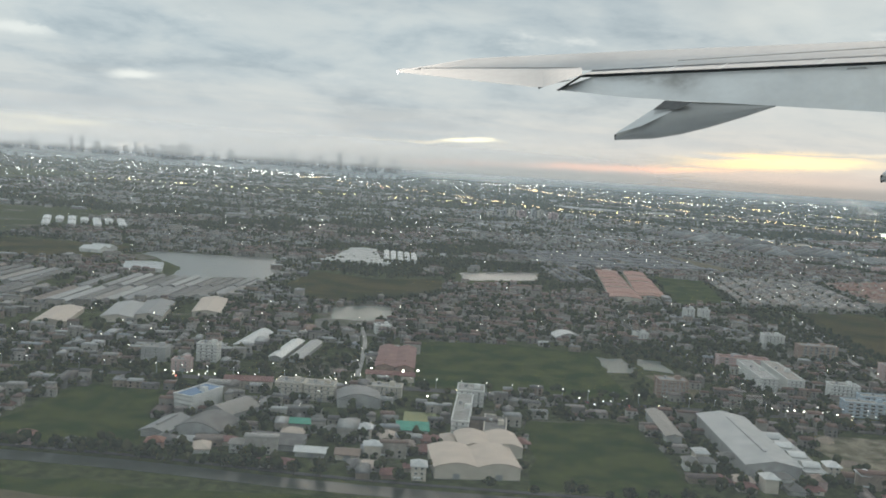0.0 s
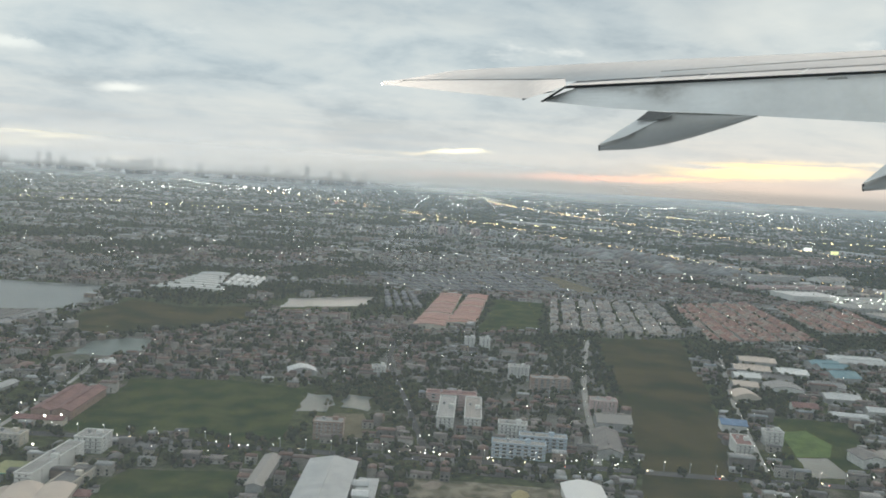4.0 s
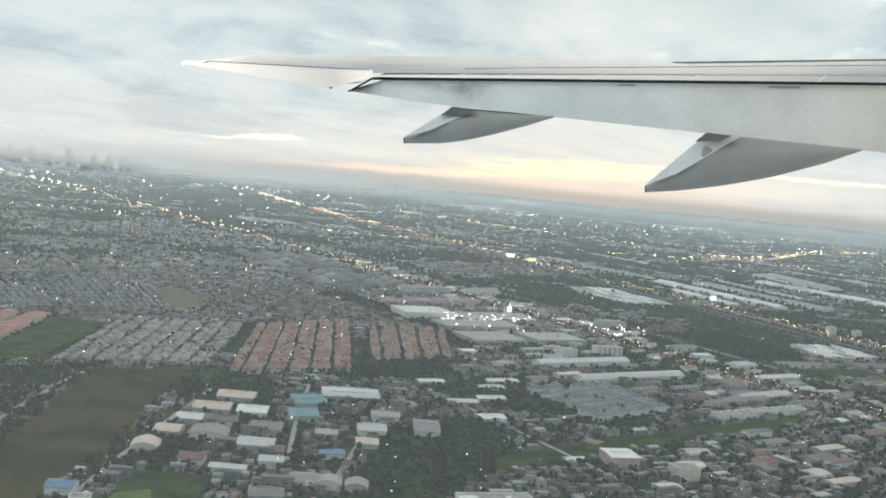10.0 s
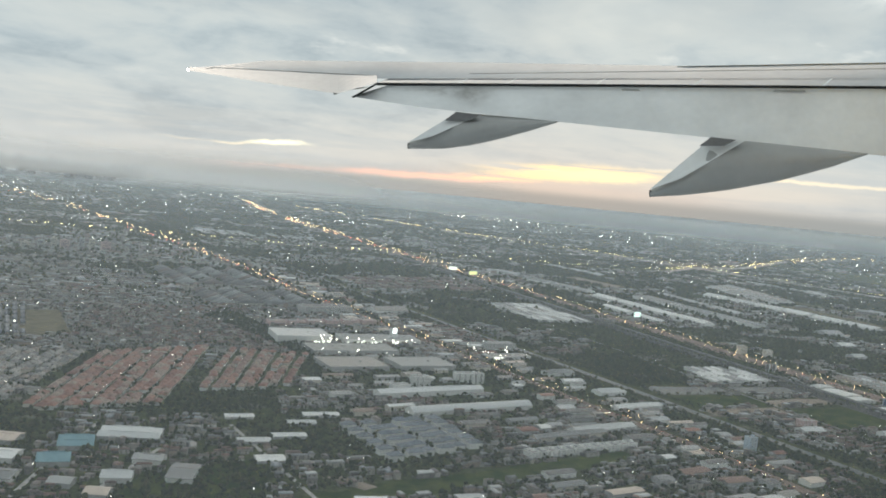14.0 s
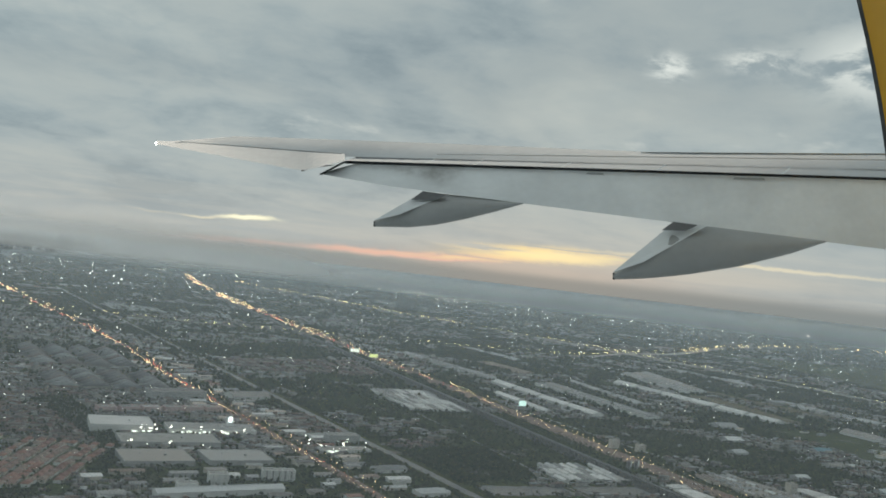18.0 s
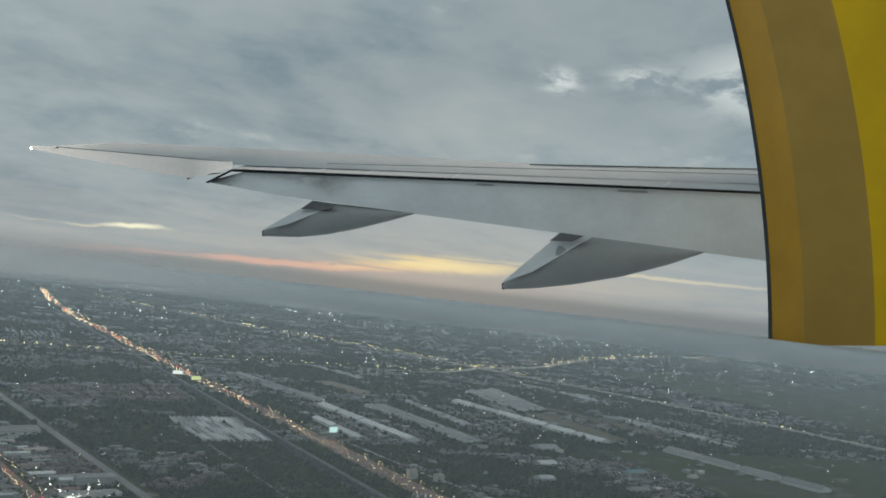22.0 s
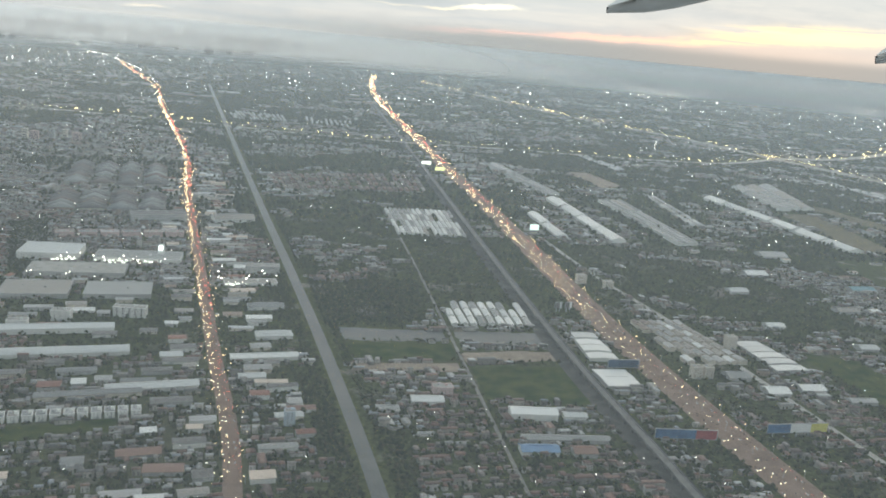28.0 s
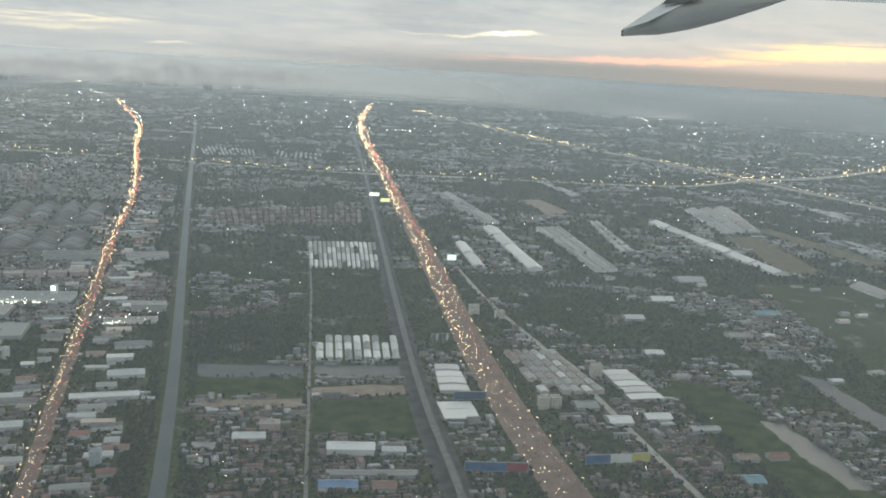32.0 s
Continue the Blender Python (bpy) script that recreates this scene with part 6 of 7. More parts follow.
shed_rows("long_strip_one", [(170.9, 300.2), (177.0, 299.5), (190.1, 246.8), (185.4, 243.0)], 2, 3, "long_strip_shed", "very long shed with a pale roof", WALL_WHITE, ROOF_SHED, 0.7, (0.8, 0.95), "long strip sheds", seed=7)
shed_rows("long_strip_two", [(184.3, 238.1), (188.5, 239.6), (195.6, 189.3), (192.0, 188.4)], 1, 4, "long_strip_shed", "very long shed with a pale roof", WALL_WHITE, ROOF_WHITE, 0.7, (0.85, 0.96), "long strip sheds", seed=8)
shed_rows("long_strip_three", [(199.0, 242.8), (206.4, 244.8), (212.6, 193.4), (207.2, 190.9)], 4, 3, "long_strip_shed", "very long shed with a pale roof", WALL_WHITE, ROOF_SHED, 0.7, (0.75, 0.96), "long strip sheds", seed=9)
shed_rows("long_strip_four", [(234.0, 262.0), (239.0, 262.5), (253.0, 199.0), (248.4, 197.5)], 1, 6, "long_strip_shed", "very long shed with a pale roof", WALL_WHITE, ROOF_WHITE, 0.7, (0.85, 0.93), "long strip sheds", seed=10)
shed_rows("long_strip_five", [(253.0, 290), (271.0, 302), (266.2, 256.0), (252.5, 251.0)], 3, 3, "long_strip_shed", "very long shed with a pale roof", WALL_WHITE, ROOF_SHED, 0.7, (0.75, 0.95), "long strip sheds", seed=11)
shed_rows("long_strip_six", [(176.5, 215.0), (179.5, 215.5), (183.0, 190.0), (180.2, 189.0)], 1, 2, "long_strip_shed", "long shed with a pale metal roof", WALL_WHITE, ROOF_WHITE, 0.6, (0.85, 0.95), "long strip sheds", seed=12)
shed_rows("long_strip_seven", [(262.0, 192.0), (268.0, 193.0), (277.0, 150.0), (272.0, 148.0)], 1, 4, "long_strip_shed", "long shed with a pale metal roof", WALL_WHITE, ROOF_SHED, 0.6, (0.85, 0.9), "long strip sheds", seed=13)
for px, py, pw, pd, roof in ((214, 168, 4.5, 3, ROOF_WHITE), (224, 186, 6, 4, ROOF_SHED), (205, 134, 3, 2, ROOF_WHITE), (222, 146, 4, 2.4, ROOF_SHED), (232, 162, 5, 2.5, ROOF_TEAL), (206, 154, 3.5, 2.4, ROOF_WHITE), (216, 126, 3, 2, ROOF_WHITE),
                             (199, 107, 3.4, 2.0, ROOF_WHITE), (194, 105, 3.0, 2.4, ROOF_WHITE), (204, 104, 3.6, 1.4, ROOF_SHED), (207, 96, 2.6, 1.6, ROOF_RED), (211, 97, 2.4, 1.4, ROOF_RED), (206, 90, 2.2, 2.0, ROOF_TEAL), (190.5, 109.5, 3, 2.5, ROOF_SHED)):
    shed("roadside_shed", "shed with a pale metal roof on rough land" if roof in (ROOF_WHITE, ROOF_SHED) else "shed with a coloured metal roof on rough land", px, py, pw, pd, 0.45, 10, WALL_GREY, roof)
for px, py, pw, st in ((185.6, 109.4, 1.3, 7), (187.2, 109.7, 1.3, 7), (178.2, 152.8, 1.7, 7), (182.6, 150.6, 1.6, 6), (194.6, 122.8, 1.5, 8)):
    block("apartment_block", "pale apartment block beside the highway", px, py, pw, 1.2, st, 10, WALL_CREAM, limit=21)
# -- housing estates --
grey_house = [house("terraced_house", "cream two-storey house with a grey tile roof", 1.0, 0.82, 2, WALL_CREAM, ROOF_GREY, "grey-roofed houses of the estate", False, False),
              house("terraced_house", "two-storey house with a pale grey roof", 1.1, 0.78, 2, WALL_GREY, ROOF_GREY, "grey-roofed houses of the estate", False, False)]
red_house = [house("red_roofed_house", "cream two-storey house with a terracotta roof", 1.3, 0.92, 2, WALL_CREAM, ROOF_RED, "red-roofed houses of the estate", False, False),
             house("red_roofed_house", "white two-storey house with a terracotta roof", 1.4, 0.86, 2, WALL_WHITE, ROOF_RED, "red-roofed houses of the estate", False, False)]
estate("grey_estate", [(44.7, 128.0), (60.6, 126.5), (55.6, 100.3), (39.4, 98.8)], 13, 20, grey_house, 21, 0.09, 90, 0.11)
estate("red_estate", [(62.4, 127.0), (76.8, 135.0), (71.4, 100.0), (57.2, 96.2)], 11, 22, red_house, 22, 0.05)
estate("red_estate_east", [(79.5, 134.0), (91.0, 132.0), (86.0, 110.0), (75.0, 107.0)], 8, 13, red_house, 23, 0.12)
shed_rows("orange_rows", [(28.6, 126.6), (31.9, 127.0), (27.2, 98.6), (24.2, 96.0)], 1, 15, "orange_terrace", "terrace under an orange metal roof", WALL_CREAM, ROOF_ORANGE, 0.4, (0.9, 0.86), "orange-roofed terraces", seed=14, rise=0.16)
shed_rows("orange_rows_east", [(32.6, 127.0), (35.8, 127.4), (31.0, 101.4), (28.0, 99.4)], 1, 15, "orange_terrace", "terrace under an orange metal roof", WALL_CREAM, ROOF_ORANGE, 0.4, (0.9, 0.86), "orange-roofed terraces", seed=15, rise=0.16)
shed_rows("market_sheds", [(-28.5, 93.0), (-12.9, 95.6), (-14.6, 83.0), (-29.5, 72.0)], 14, 2, "market_shed", "long weathered grey-roofed market shed", WALL_GREY, ROOF_SHED, 0.35, (0.62, 0.97), "long market sheds", seed=16, rise=0.14, skip=0.06, roofs=[ROOF_SHED, ROOF_DARK, ROOF_SHED, ROOF_GREY])
shed_rows("market_sheds_west", [(-45, 96), (-29.5, 94.0), (-31.5, 72.0), (-44, 70)], 11, 2, "market_shed", "long weathered grey-roofed market shed", WALL_GREY, ROOF_SHED, 0.35, (0.62, 0.97), "long market sheds", seed=17, rise=0.14, skip=0.06, roofs=[ROOF_SHED, ROOF_DARK, ROOF_SHED, ROOF_GREY])
shed_rows("market_sheds_near", [(-28, 70), (-14.6, 82), (-13.6, 72), (-27, 62)], 7, 1, "market_shed", "broad weathered shed with a pale roof", WALL_CREAM, ROOF_SHED, 0.4, (0.9, 0.8), "long market sheds", seed=18, rise=0.2, skip=0.2, roofs=[ROOF_SHED, ROOF_CREAM, ROOF_WHITE])
shed_rows("white_sheds", [(-6.6, 138.0), (-2.6, 137.5), (-2.4, 121.5), (-7.6, 113.0)], 1, 9, "white_shed", "long white-roofed shed by the lake", WALL_WHITE, ROOF_WHITE, 0.4, (0.98, 0.5), "white sheds by the lake", seed=19, rise=0.12)
shed_rows("white_sheds_east", [(-1.6, 136.5), (3.4, 134.5), (3.4, 122.5), (-1.4, 123.5)], 5, 3, "white_shed", "white-roofed shed by the lake", WALL_WHITE, ROOF_WHITE, 0.4, (0.62, 0.8), "white sheds by the lake", seed=20, rise=0.15)
for key, poly, rows in (("white_sheds_west", [(-62, 162), (-48, 164), (-43, 149), (-56, 145)], 7),):
    shed_rows(key, poly, rows, 2, "white_shed", "long white-roofed shed beyond the lake", WALL_WHITE, ROOF_WHITE, 0.5, (0.6, 0.92), "white sheds beyond the lake", seed=rows, rise=0.15, skip=0.1)
shed("marsh_shed", "low white-roofed shed in the marsh", -38.8, 113.6, 2.6, 4.4, 0.4, -12, WALL_WHITE, ROOF_WHITE, bays=2)
shed("lake_shed", "white-roofed shed on the lake shore", -28.6, 97.4, 3.9, 4.2, 0.4, 12, WALL_WHITE, ROOF_WHITE, bays=2)

def joined_rows(key, poly, cols, rows, fill, height, roof, label, seed, skip=0.06):
    """Close rows of far houses that nobody could count, as one piece of stuff."""
    ESTATES[key] = poly
    q = np.random.default_rng(seed)
    spots = np.array([(px, py, radians(head), cw * fill[0], cd * fill[1]) for _, _, px, py, head, cw, cd in cells(poly, cols, rows) if q.random() > skip])
    n = len(spots)
    wx, wy = spots[:, 4] * q.uniform(0.88, 1.0, n), spots[:, 3] * q.uniform(0.9, 1.0, n)
    boxes_with_roofs(key, spots[:, 0], spots[:, 1], wx, wy, height * q.uniform(0.85, 1.15, n), 0.22 * wy, spots[:, 2] + math.pi / 2, roof, label, "houses")


joined_rows("slate_terraces", [(17, 150), (46, 166), (51, 137.5), (25.5, 128)], 26, 7, (0.6, 0.9), 0.4, ROOFS_SLATE, "close rows of low terraces with slate-grey roofs", 61)
joined_rows("slate_terraces_west", [(20.5, 127), (25, 127), (25.8, 112), (20.8, 110)], 4, 5, (0.6, 0.9), 0.4, ROOFS_SLATE, "short rows of low terraces with slate-grey roofs", 62)
joined_rows("brown_terraces", [(110, 241), (150, 264), (153, 232), (116, 221)], 26, 4, (0.7, 0.66), 0.5, ROOFS_BROWN, "rows of terraces with brown roofs behind the canal", 63)
joined_rows("white_huts", [(66, 404), (92, 400), (97, 377), (77, 370)], 14, 3, (0.55, 0.8), 0.6, ROOFS_PALE, "rows of far white-roofed huts", 64, 0.12)
joined_rows("white_huts_east", [(101, 402), (122, 398), (125, 376), (104, 378)], 10, 3, (0.5, 0.8), 0.6, ROOFS_PALE, "rows of far white-roofed huts", 65, 0.2)
joined_rows("pale_strips", [(216, 258), (219.5, 259), (221, 217), (216.9, 213.4)], 2, 6, (0.7, 0.92), 0.5, ROOFS_PALE, "long pale-roofed sheds in a narrow strip", 68)
joined_rows("pale_strips_far", [(211.5, 343), (215.5, 344), (222.8, 312), (218.6, 307)], 2, 5, (0.7, 0.9), 0.5, ROOFS_PALE, "long pale-roofed sheds in a narrow strip", 69)
joined_rows("pale_strips_east", [(296, 333), (301.5, 326), (309, 300), (305.3, 284)], 3, 4, (0.6, 0.9), 0.5, ROOFS_PALE, "long pale-roofed sheds in a narrow strip", 70)
joined_rows("pale_strips_south", [(280, 250), (288, 246), (300, 205), (293, 198)], 3, 5, (0.6, 0.9), 0.5, ROOFS_PALE, "long pale-roofed sheds in a narrow strip", 71)
joined_rows("shop_terraces", [(72, 195), (95, 201), (99, 184), (77, 178)], 4, 7, (0.9, 0.5), 0.45, ROOFS_FAR, "long rows of grey-roofed shops beside the busy road", 66)
joined_rows("shop_terraces_far", [(62, 234), (85, 239), (92, 212), (70, 206)], 4, 9, (0.9, 0.5), 0.45, ROOFS_FAR, "long rows of grey-roofed shops beside the busy road", 67)

# -- shops and workshops close along the busy road --
r = random.Random(52)
spots = []
for px, py, hd in along(ROAD_A, 1.9):
    if 82 < py < 235:
        for side in (-1, 1):
            off = side * r.uniform(1.9, 6.5)
            spots.append((px - math.sin(radians(hd)) * off, py + math.cos(radians(hd)) * off))
spots += [(r.uniform(88, 126), r.uniform(86, 134)) for _ in range(90)] + [(r.uniform(100, 136), r.uniform(60, 90)) for _ in range(45)] + [(r.uniform(205, 270), r.uniform(100, 230)) for _ in range(50)]
for px, py in spots:
    pw, pd = r.uniform(1.4, 4.2), r.uniform(0.9, 1.7)
    if px > 200:
        pw, pd = r.uniform(1.2, 2.6), r.uniform(0.9, 1.4)
    c, sn = math.cos(radians(16)), math.sin(radians(16))
    corners = np.array([(px + c * u - sn * v, py + sn * u + c * v) for u in (0, pw / 2, pw) for v in (0, pd)])
    if not free_of_things(corners[:, 0], corners[:, 1], 0.3).all():
        continue
    roof, label = r.choice(((ROOF_SHED, "workshop with a weathered grey roof"), (ROOF_WHITE, "workshop with a white metal roof"), (ROOF_DARK, "workshop with a dark roof"), (ROOF_DARK, "workshop with a dark roof"), (ROOF_SHED, "workshop with a weathered grey roof"), (ROOF_SHED, "workshop with a weathered grey roof"),
                            (ROOF_CREAM, "workshop with a cream metal roof"), (ROOF_RED, "workshop with a terracotta roof")))
    shed("workshop", label, px, py, pw, pd, r.uniform(0.28, 0.6), 16 + r.gauss(0, 2), r.choice((WALL_WHITE, WALL_GREY, WALL_CREAM)), roof, rise=r.uniform(0.1, 0.22), group="workshops among the houses", doors=pw > 2.6, vents=False)
# ---- railway, billboards, street lamps, cars ----
railway = tagged(new("elevated_railway"), "grey elevated railway on concrete piers", "railway")
tagged(new("railway_bed", mesh_of("railway_bed", *ribbon(RAIL, 3.5, -0.02, 0.015, -0.1), RAILBED)), "dark strip of ground under the railway", "railway bed", kind="structure")
child("deck", mesh_of("deck", *ribbon(RAIL, 0.8, 0.72, 0.86), VIADUCT), railway)
child("parapet", mesh_of("parapet", *ribbon(RAIL, 0.06, 0.861, 0.96, 0.42), VIADUCT), railway)
child("parapet", mesh_of("parapet", *ribbon(RAIL, 0.06, 0.861, 0.96, -0.42), VIADUCT), railway)
pier = mesh_of("pier", *joined(box(-0.12, 0.12, -0.16, 0.16, -0.02, 0.6), box(-0.14, 0.14, -0.42, 0.42, 0.6, 0.72)), VIADUCT)
for px, py, hd in along(RAIL, 2.1, 10.0):
    if py < 330:
        child("pier", pier, railway, pose(px, py, 0, 0, 0, hd))


def billboard(label, x, y, w, h, foot, turn, panels):
    root = empty("billboard", x, y, turn, 0, label, "billboard")
    child("frame", mesh_of("frame", *joined(box(-0.06, w + 0.06, 0.02, 0.10, foot - 0.06, foot + 0.0), box(-0.06, w + 0.06, 0.02, 0.10, foot + h, foot + h + 0.06), box(-0.06, 0, 0.02, 0.10, foot, foot + h), box(w, w + 0.06, 0.02, 0.10, foot, foot + h)), STEEL), root)
    at = 0.0
    for share, mat in panels:
        child("panel", mesh_of("panel", *box(at + 0.01, at + share * w - 0.01, 0.0, 0.06, foot, foot + h), mat), root)
        at += share * w
    for k in range(max(2, int(w / 1.5))):
        px = w * (k + 0.5) / max(2, int(w / 1.5))
        child("post", mesh_of("post", *box(px - 0.06, px + 0.06, 0.08, 0.2, -0.02, foot + h * 0.8), STEEL), root)
    return root


SIGN_RED = material("red_sign", worn((0.24, 0.045, 0.05), (0.30, 0.065, 0.07), 1.0), 0.5)
SIGN_BLUE = material("blue_sign", worn((0.04, 0.10, 0.22), (0.08, 0.17, 0.31), 0.6), 0.5)
SIGN_YELLOW = material("yellow_sign", worn((0.50, 0.46, 0.10), (0.58, 0.54, 0.16), 1.0), 0.5)
SIGN_WHITE = material("white_sign", worn((0.62, 0.63, 0.62), (0.72, 0.72, 0.70), 1.0), 0.5)
LIT_WHITE = glow("lit_board", (0.95, 1.0, 0.86), 1.6)
LIT_YELLOW = glow("lit_yellow_board", (0.95, 1.0, 0.42), 1.2)
billboard("large billboard, blue with a red end, beside the highway", 175.4, 89.4, 6.8, 1.0, 0.5, 4, [(0.66, SIGN_BLUE), (0.34, SIGN_RED)])
billboard("large billboard in blue, white and yellow", 188.8, 92.6, 7.6, 1.0, 0.5, 12, [(0.38, SIGN_BLUE), (0.34, SIGN_WHITE), (0.28, SIGN_YELLOW)])
billboard("lit white billboard over the highway", 151.6, 275.5, 3.0, 1.0, 1.6, 12, [(1.0, LIT_WHITE)])
billboard("lit yellow billboard beside the highway", 155.6, 266.0, 2.8, 1.0, 1.4, 12, [(1.0, LIT_YELLOW)])
billboard("lit pale green video billboard", 174.6, 191.6, 2.0, 1.2, 1.0, 14, [(1.0, glow("lit_screen", (0.75, 1.0, 0.92), 1.4))])
billboard("pair of boards with white ends seen from behind", 171.6, 134.8, 1.0, 0.9, 0.6, 12, [(0.7, ROOF_DARK), (0.3, SIGN_WHITE)])
billboard("pair of boards with white ends seen from behind", 173.2, 135.2, 1.0, 0.9, 0.6, 12, [(0.7, ROOF_DARK), (0.3, SIGN_WHITE)])
billboard("dark blue billboard above the white hall", 174.6, 109.8, 4.2, 1.0, 0.6, 10, [(1.0, material("navy_sign", worn((0.03, 0.06, 0.11), (0.05, 0.09, 0.15), 1.0), 0.5))])


def ball(name, r, mat, n=8):
    bm = bmesh.new()
    bmesh.ops.create_icosphere(bm, subdivisions=1, radius=r)
    me = bpy.data.meshes.new(name)
    bm.to_mesh(me)
    bm.free()
    me.materials.append(mat)
    return me


def street_lamp(label, lamp_mat, r, tall_=0.62):
    root = empty("street_lamp", 0, 0, 0, 0, label, "street lamp", "street lamps")
    child("pole", mesh_of("pole", *box(-0.012, 0.012, -0.012, 0.012, -0.02, tall_), STEEL), root)
    child("arm", mesh_of("arm", *box(0.0, 0.16, -0.008, 0.008, tall_ - 0.02, tall_), STEEL), root)
    child("lamp_head", ball("lamp_head", r, lamp_mat), root, pose(0.15, 0, tall_ - 0.03))
    return root


def lamps_along(proto, line, step, off, y0, y1, start=0.0):
    first = True
    for px, py, hd in along(line, step, start):
        if y0 < py < y1:
            m = pose(px - math.sin(radians(hd)) * off, py + math.cos(radians(hd)) * off, 0, 0, 0, hd + (-90 if off > 0 else 90))
            if proto.matrix_basis == Matrix():
                proto.matrix_basis = m
            else:
                copy_thing(proto, m)


white_lamp = street_lamp("street lamp with a bright white head", LAMP_WHITE, 0.019)
for line, step, off, lo, hi in ((STREET, 1.5, 0.55, 40, 60), (LANE_ONE, 4.0, 0.3, 40, 92), (LANE_THREE, 3.0, 0.3, 50, 90), (LANE_TWO, 4.5, 0.3, 50, 92), (LANE_FIVE, 4.0, 0.25, 50, 80), (TRACK, 9.0, 0.5, 80, 200)):
    lamps_along(white_lamp, line, step, off, lo, hi)
warm_lamp = street_lamp("street lamp with a warm yellow head", LAMP_WARM, 0.036, 0.8)
for off in (-2.4, 0.05):
    lamps_along(warm_lamp, HIGHWAY, 5.5 if off else 4.6, off, 60, 190)
for off in (-1.1, 1.1):
    lamps_along(warm_lamp, ROAD_A, 5.0, off, 70, 160)


def car(label, paint, lamp):
    root = empty("car", 0, 0, 0, 0, label, "car", "cars on the roads")
    child("body", mesh_of("body", *joined(box(-0.15, 0.15, -0.062, 0.062, 0.02, 0.065)), paint), root)
    v = [(-0.12, -0.056, 0.065), (0.07, -0.056, 0.065), (0.07, 0.056, 0.065), (-0.12, 0.056, 0.065), (-0.09, -0.048, 0.105), (0.03, -0.048, 0.105), (0.03, 0.048, 0.105), (-0.09, 0.048, 0.105)]
    child("cabin", mesh_of("cabin", v, box(0, 1, 0, 1, 0, 1)[1], GLASS), root)
    child("lamps", mesh_of("lamps", *joined(box(0.15, 0.18, -0.05, 0.05, 0.025, 0.06)), lamp), root)
    return root


HEAD = glow("head_lamp", (1.0, 0.80, 0.50), 7.0)
TAIL = glow("rear_lamp", (1.0, 0.22, 0.12), 4.0)
paints = [material("car_paint", c, 0.3, spec=0.5) for c in ((0.5, 0.5, 0.5), (0.08, 0.08, 0.09), (0.7, 0.7, 0.69), (0.3, 0.04, 0.04))]
cars = [car("silver car with lit headlamps", paints[0], HEAD), car("dark car with lit headlamps", paints[1], HEAD), car("white car with red rear lamps", paints[2], TAIL), car("red car with red rear lamps", paints[3], TAIL)]
r = random.Random(9)
HIGHWAY_LANES = [(-2.0, 0), (-1.5, 0), (-1.0, 0), (-0.45, 0), (0.45, 1), (1.0, 1), (1.5, 1), (2.0, 1)]
fresh = set(range(4))
for line, lanes, step, lo, hi, chance in ((HIGHWAY, HIGHWAY_LANES, 2.4, 76, 150, 0.42), (ROAD_A, [(-0.7, 0), (-0.3, 0), (0.3, 1), (0.7, 1)], 1.5, 76, 140, 0.5), (STREET, [(-0.2, 0), (0.2, 1)], 1.9, 40, 60, 0.42)):
    for px, py, hd in along(line, step):
        for off, away in lanes:
            if lo < py < hi and r.random() < chance:
                k = r.choice((2, 3)) if away else r.choice((0, 1))
                m = pose(px - math.sin(radians(hd)) * off * -1 + r.gauss(0, 0.3) * math.cos(radians(hd)), py + math.cos(radians(hd)) * off * -1 + r.gauss(0, 0.3) * math.sin(radians(hd)), 0.02, 0, 0, hd + (0 if away else 180))
                if k in fresh:
                    fresh.discard(k)
                    cars[k].matrix_basis = m
                else:
                    copy_thing(cars[k], m)


# ---- single trees ----
def tree(label, size, seed):
    r = np.random.default_rng(seed)
    root = empty("tree", 0, 0, 0, 0, label, "tree", "roadside trees")
    h = size * 1.1
    ring = lambda x, y, z, q: [(x + q * math.cos(k * 1.047), y + q * math.sin(k * 1.047), z) for k in range(6)]
    stem = ring(0, 0, -0.02, 0.05 * size) + ring(0.02 * size, 0, h * 0.5, 0.035 * size) + ring(0.03 * size, 0.02 * size, h, 0.012 * size)
    sides = [(j * 6 + k, j * 6 + (k + 1) % 6, (j + 1) * 6 + (k + 1) % 6, (j + 1) * 6 + k) for j in range(2) for k in range(6)]
    child("trunk", mesh_of("trunk", stem, sides, BARK), root)
    for j in range(4):
        a = j * 1.6 + 0.3
        tip = (0.5 * size * math.cos(a), 0.5 * size * math.sin(a), h * 0.95)
        limb = ring(0.02 * size, 0, h * (0.4 + 0.08 * j), 0.02 * size) + ring(*tip, 0.006 * size)
        child("limb", mesh_of("limb", limb, sides[:6], BARK), root)
    n = 46
    d = r.normal(0, 1, (n, 3))
    d /= np.linalg.norm(d, axis=1)[:, None]
    c = d * (r.uniform(0.35, 1.0, n) ** 0.5)[:, None] * np.array([0.75, 0.75, 0.6]) * size + np.array([0, 0, h * 1.0])
    rad = size * r.uniform(0.13, 0.27, n)
    v = c[:, None] + BLOB[None] * (1 + r.normal(0, 0.25, (n, 12, 1))) * rad[:, None, None]
    f = (np.arange(n)[:, None, None] * 12 + BLOB_F[None]).reshape(-1, 3)
    child("crown", fast_mesh("crown", v.reshape(-1, 3), [f], LEAF), root)
    return root


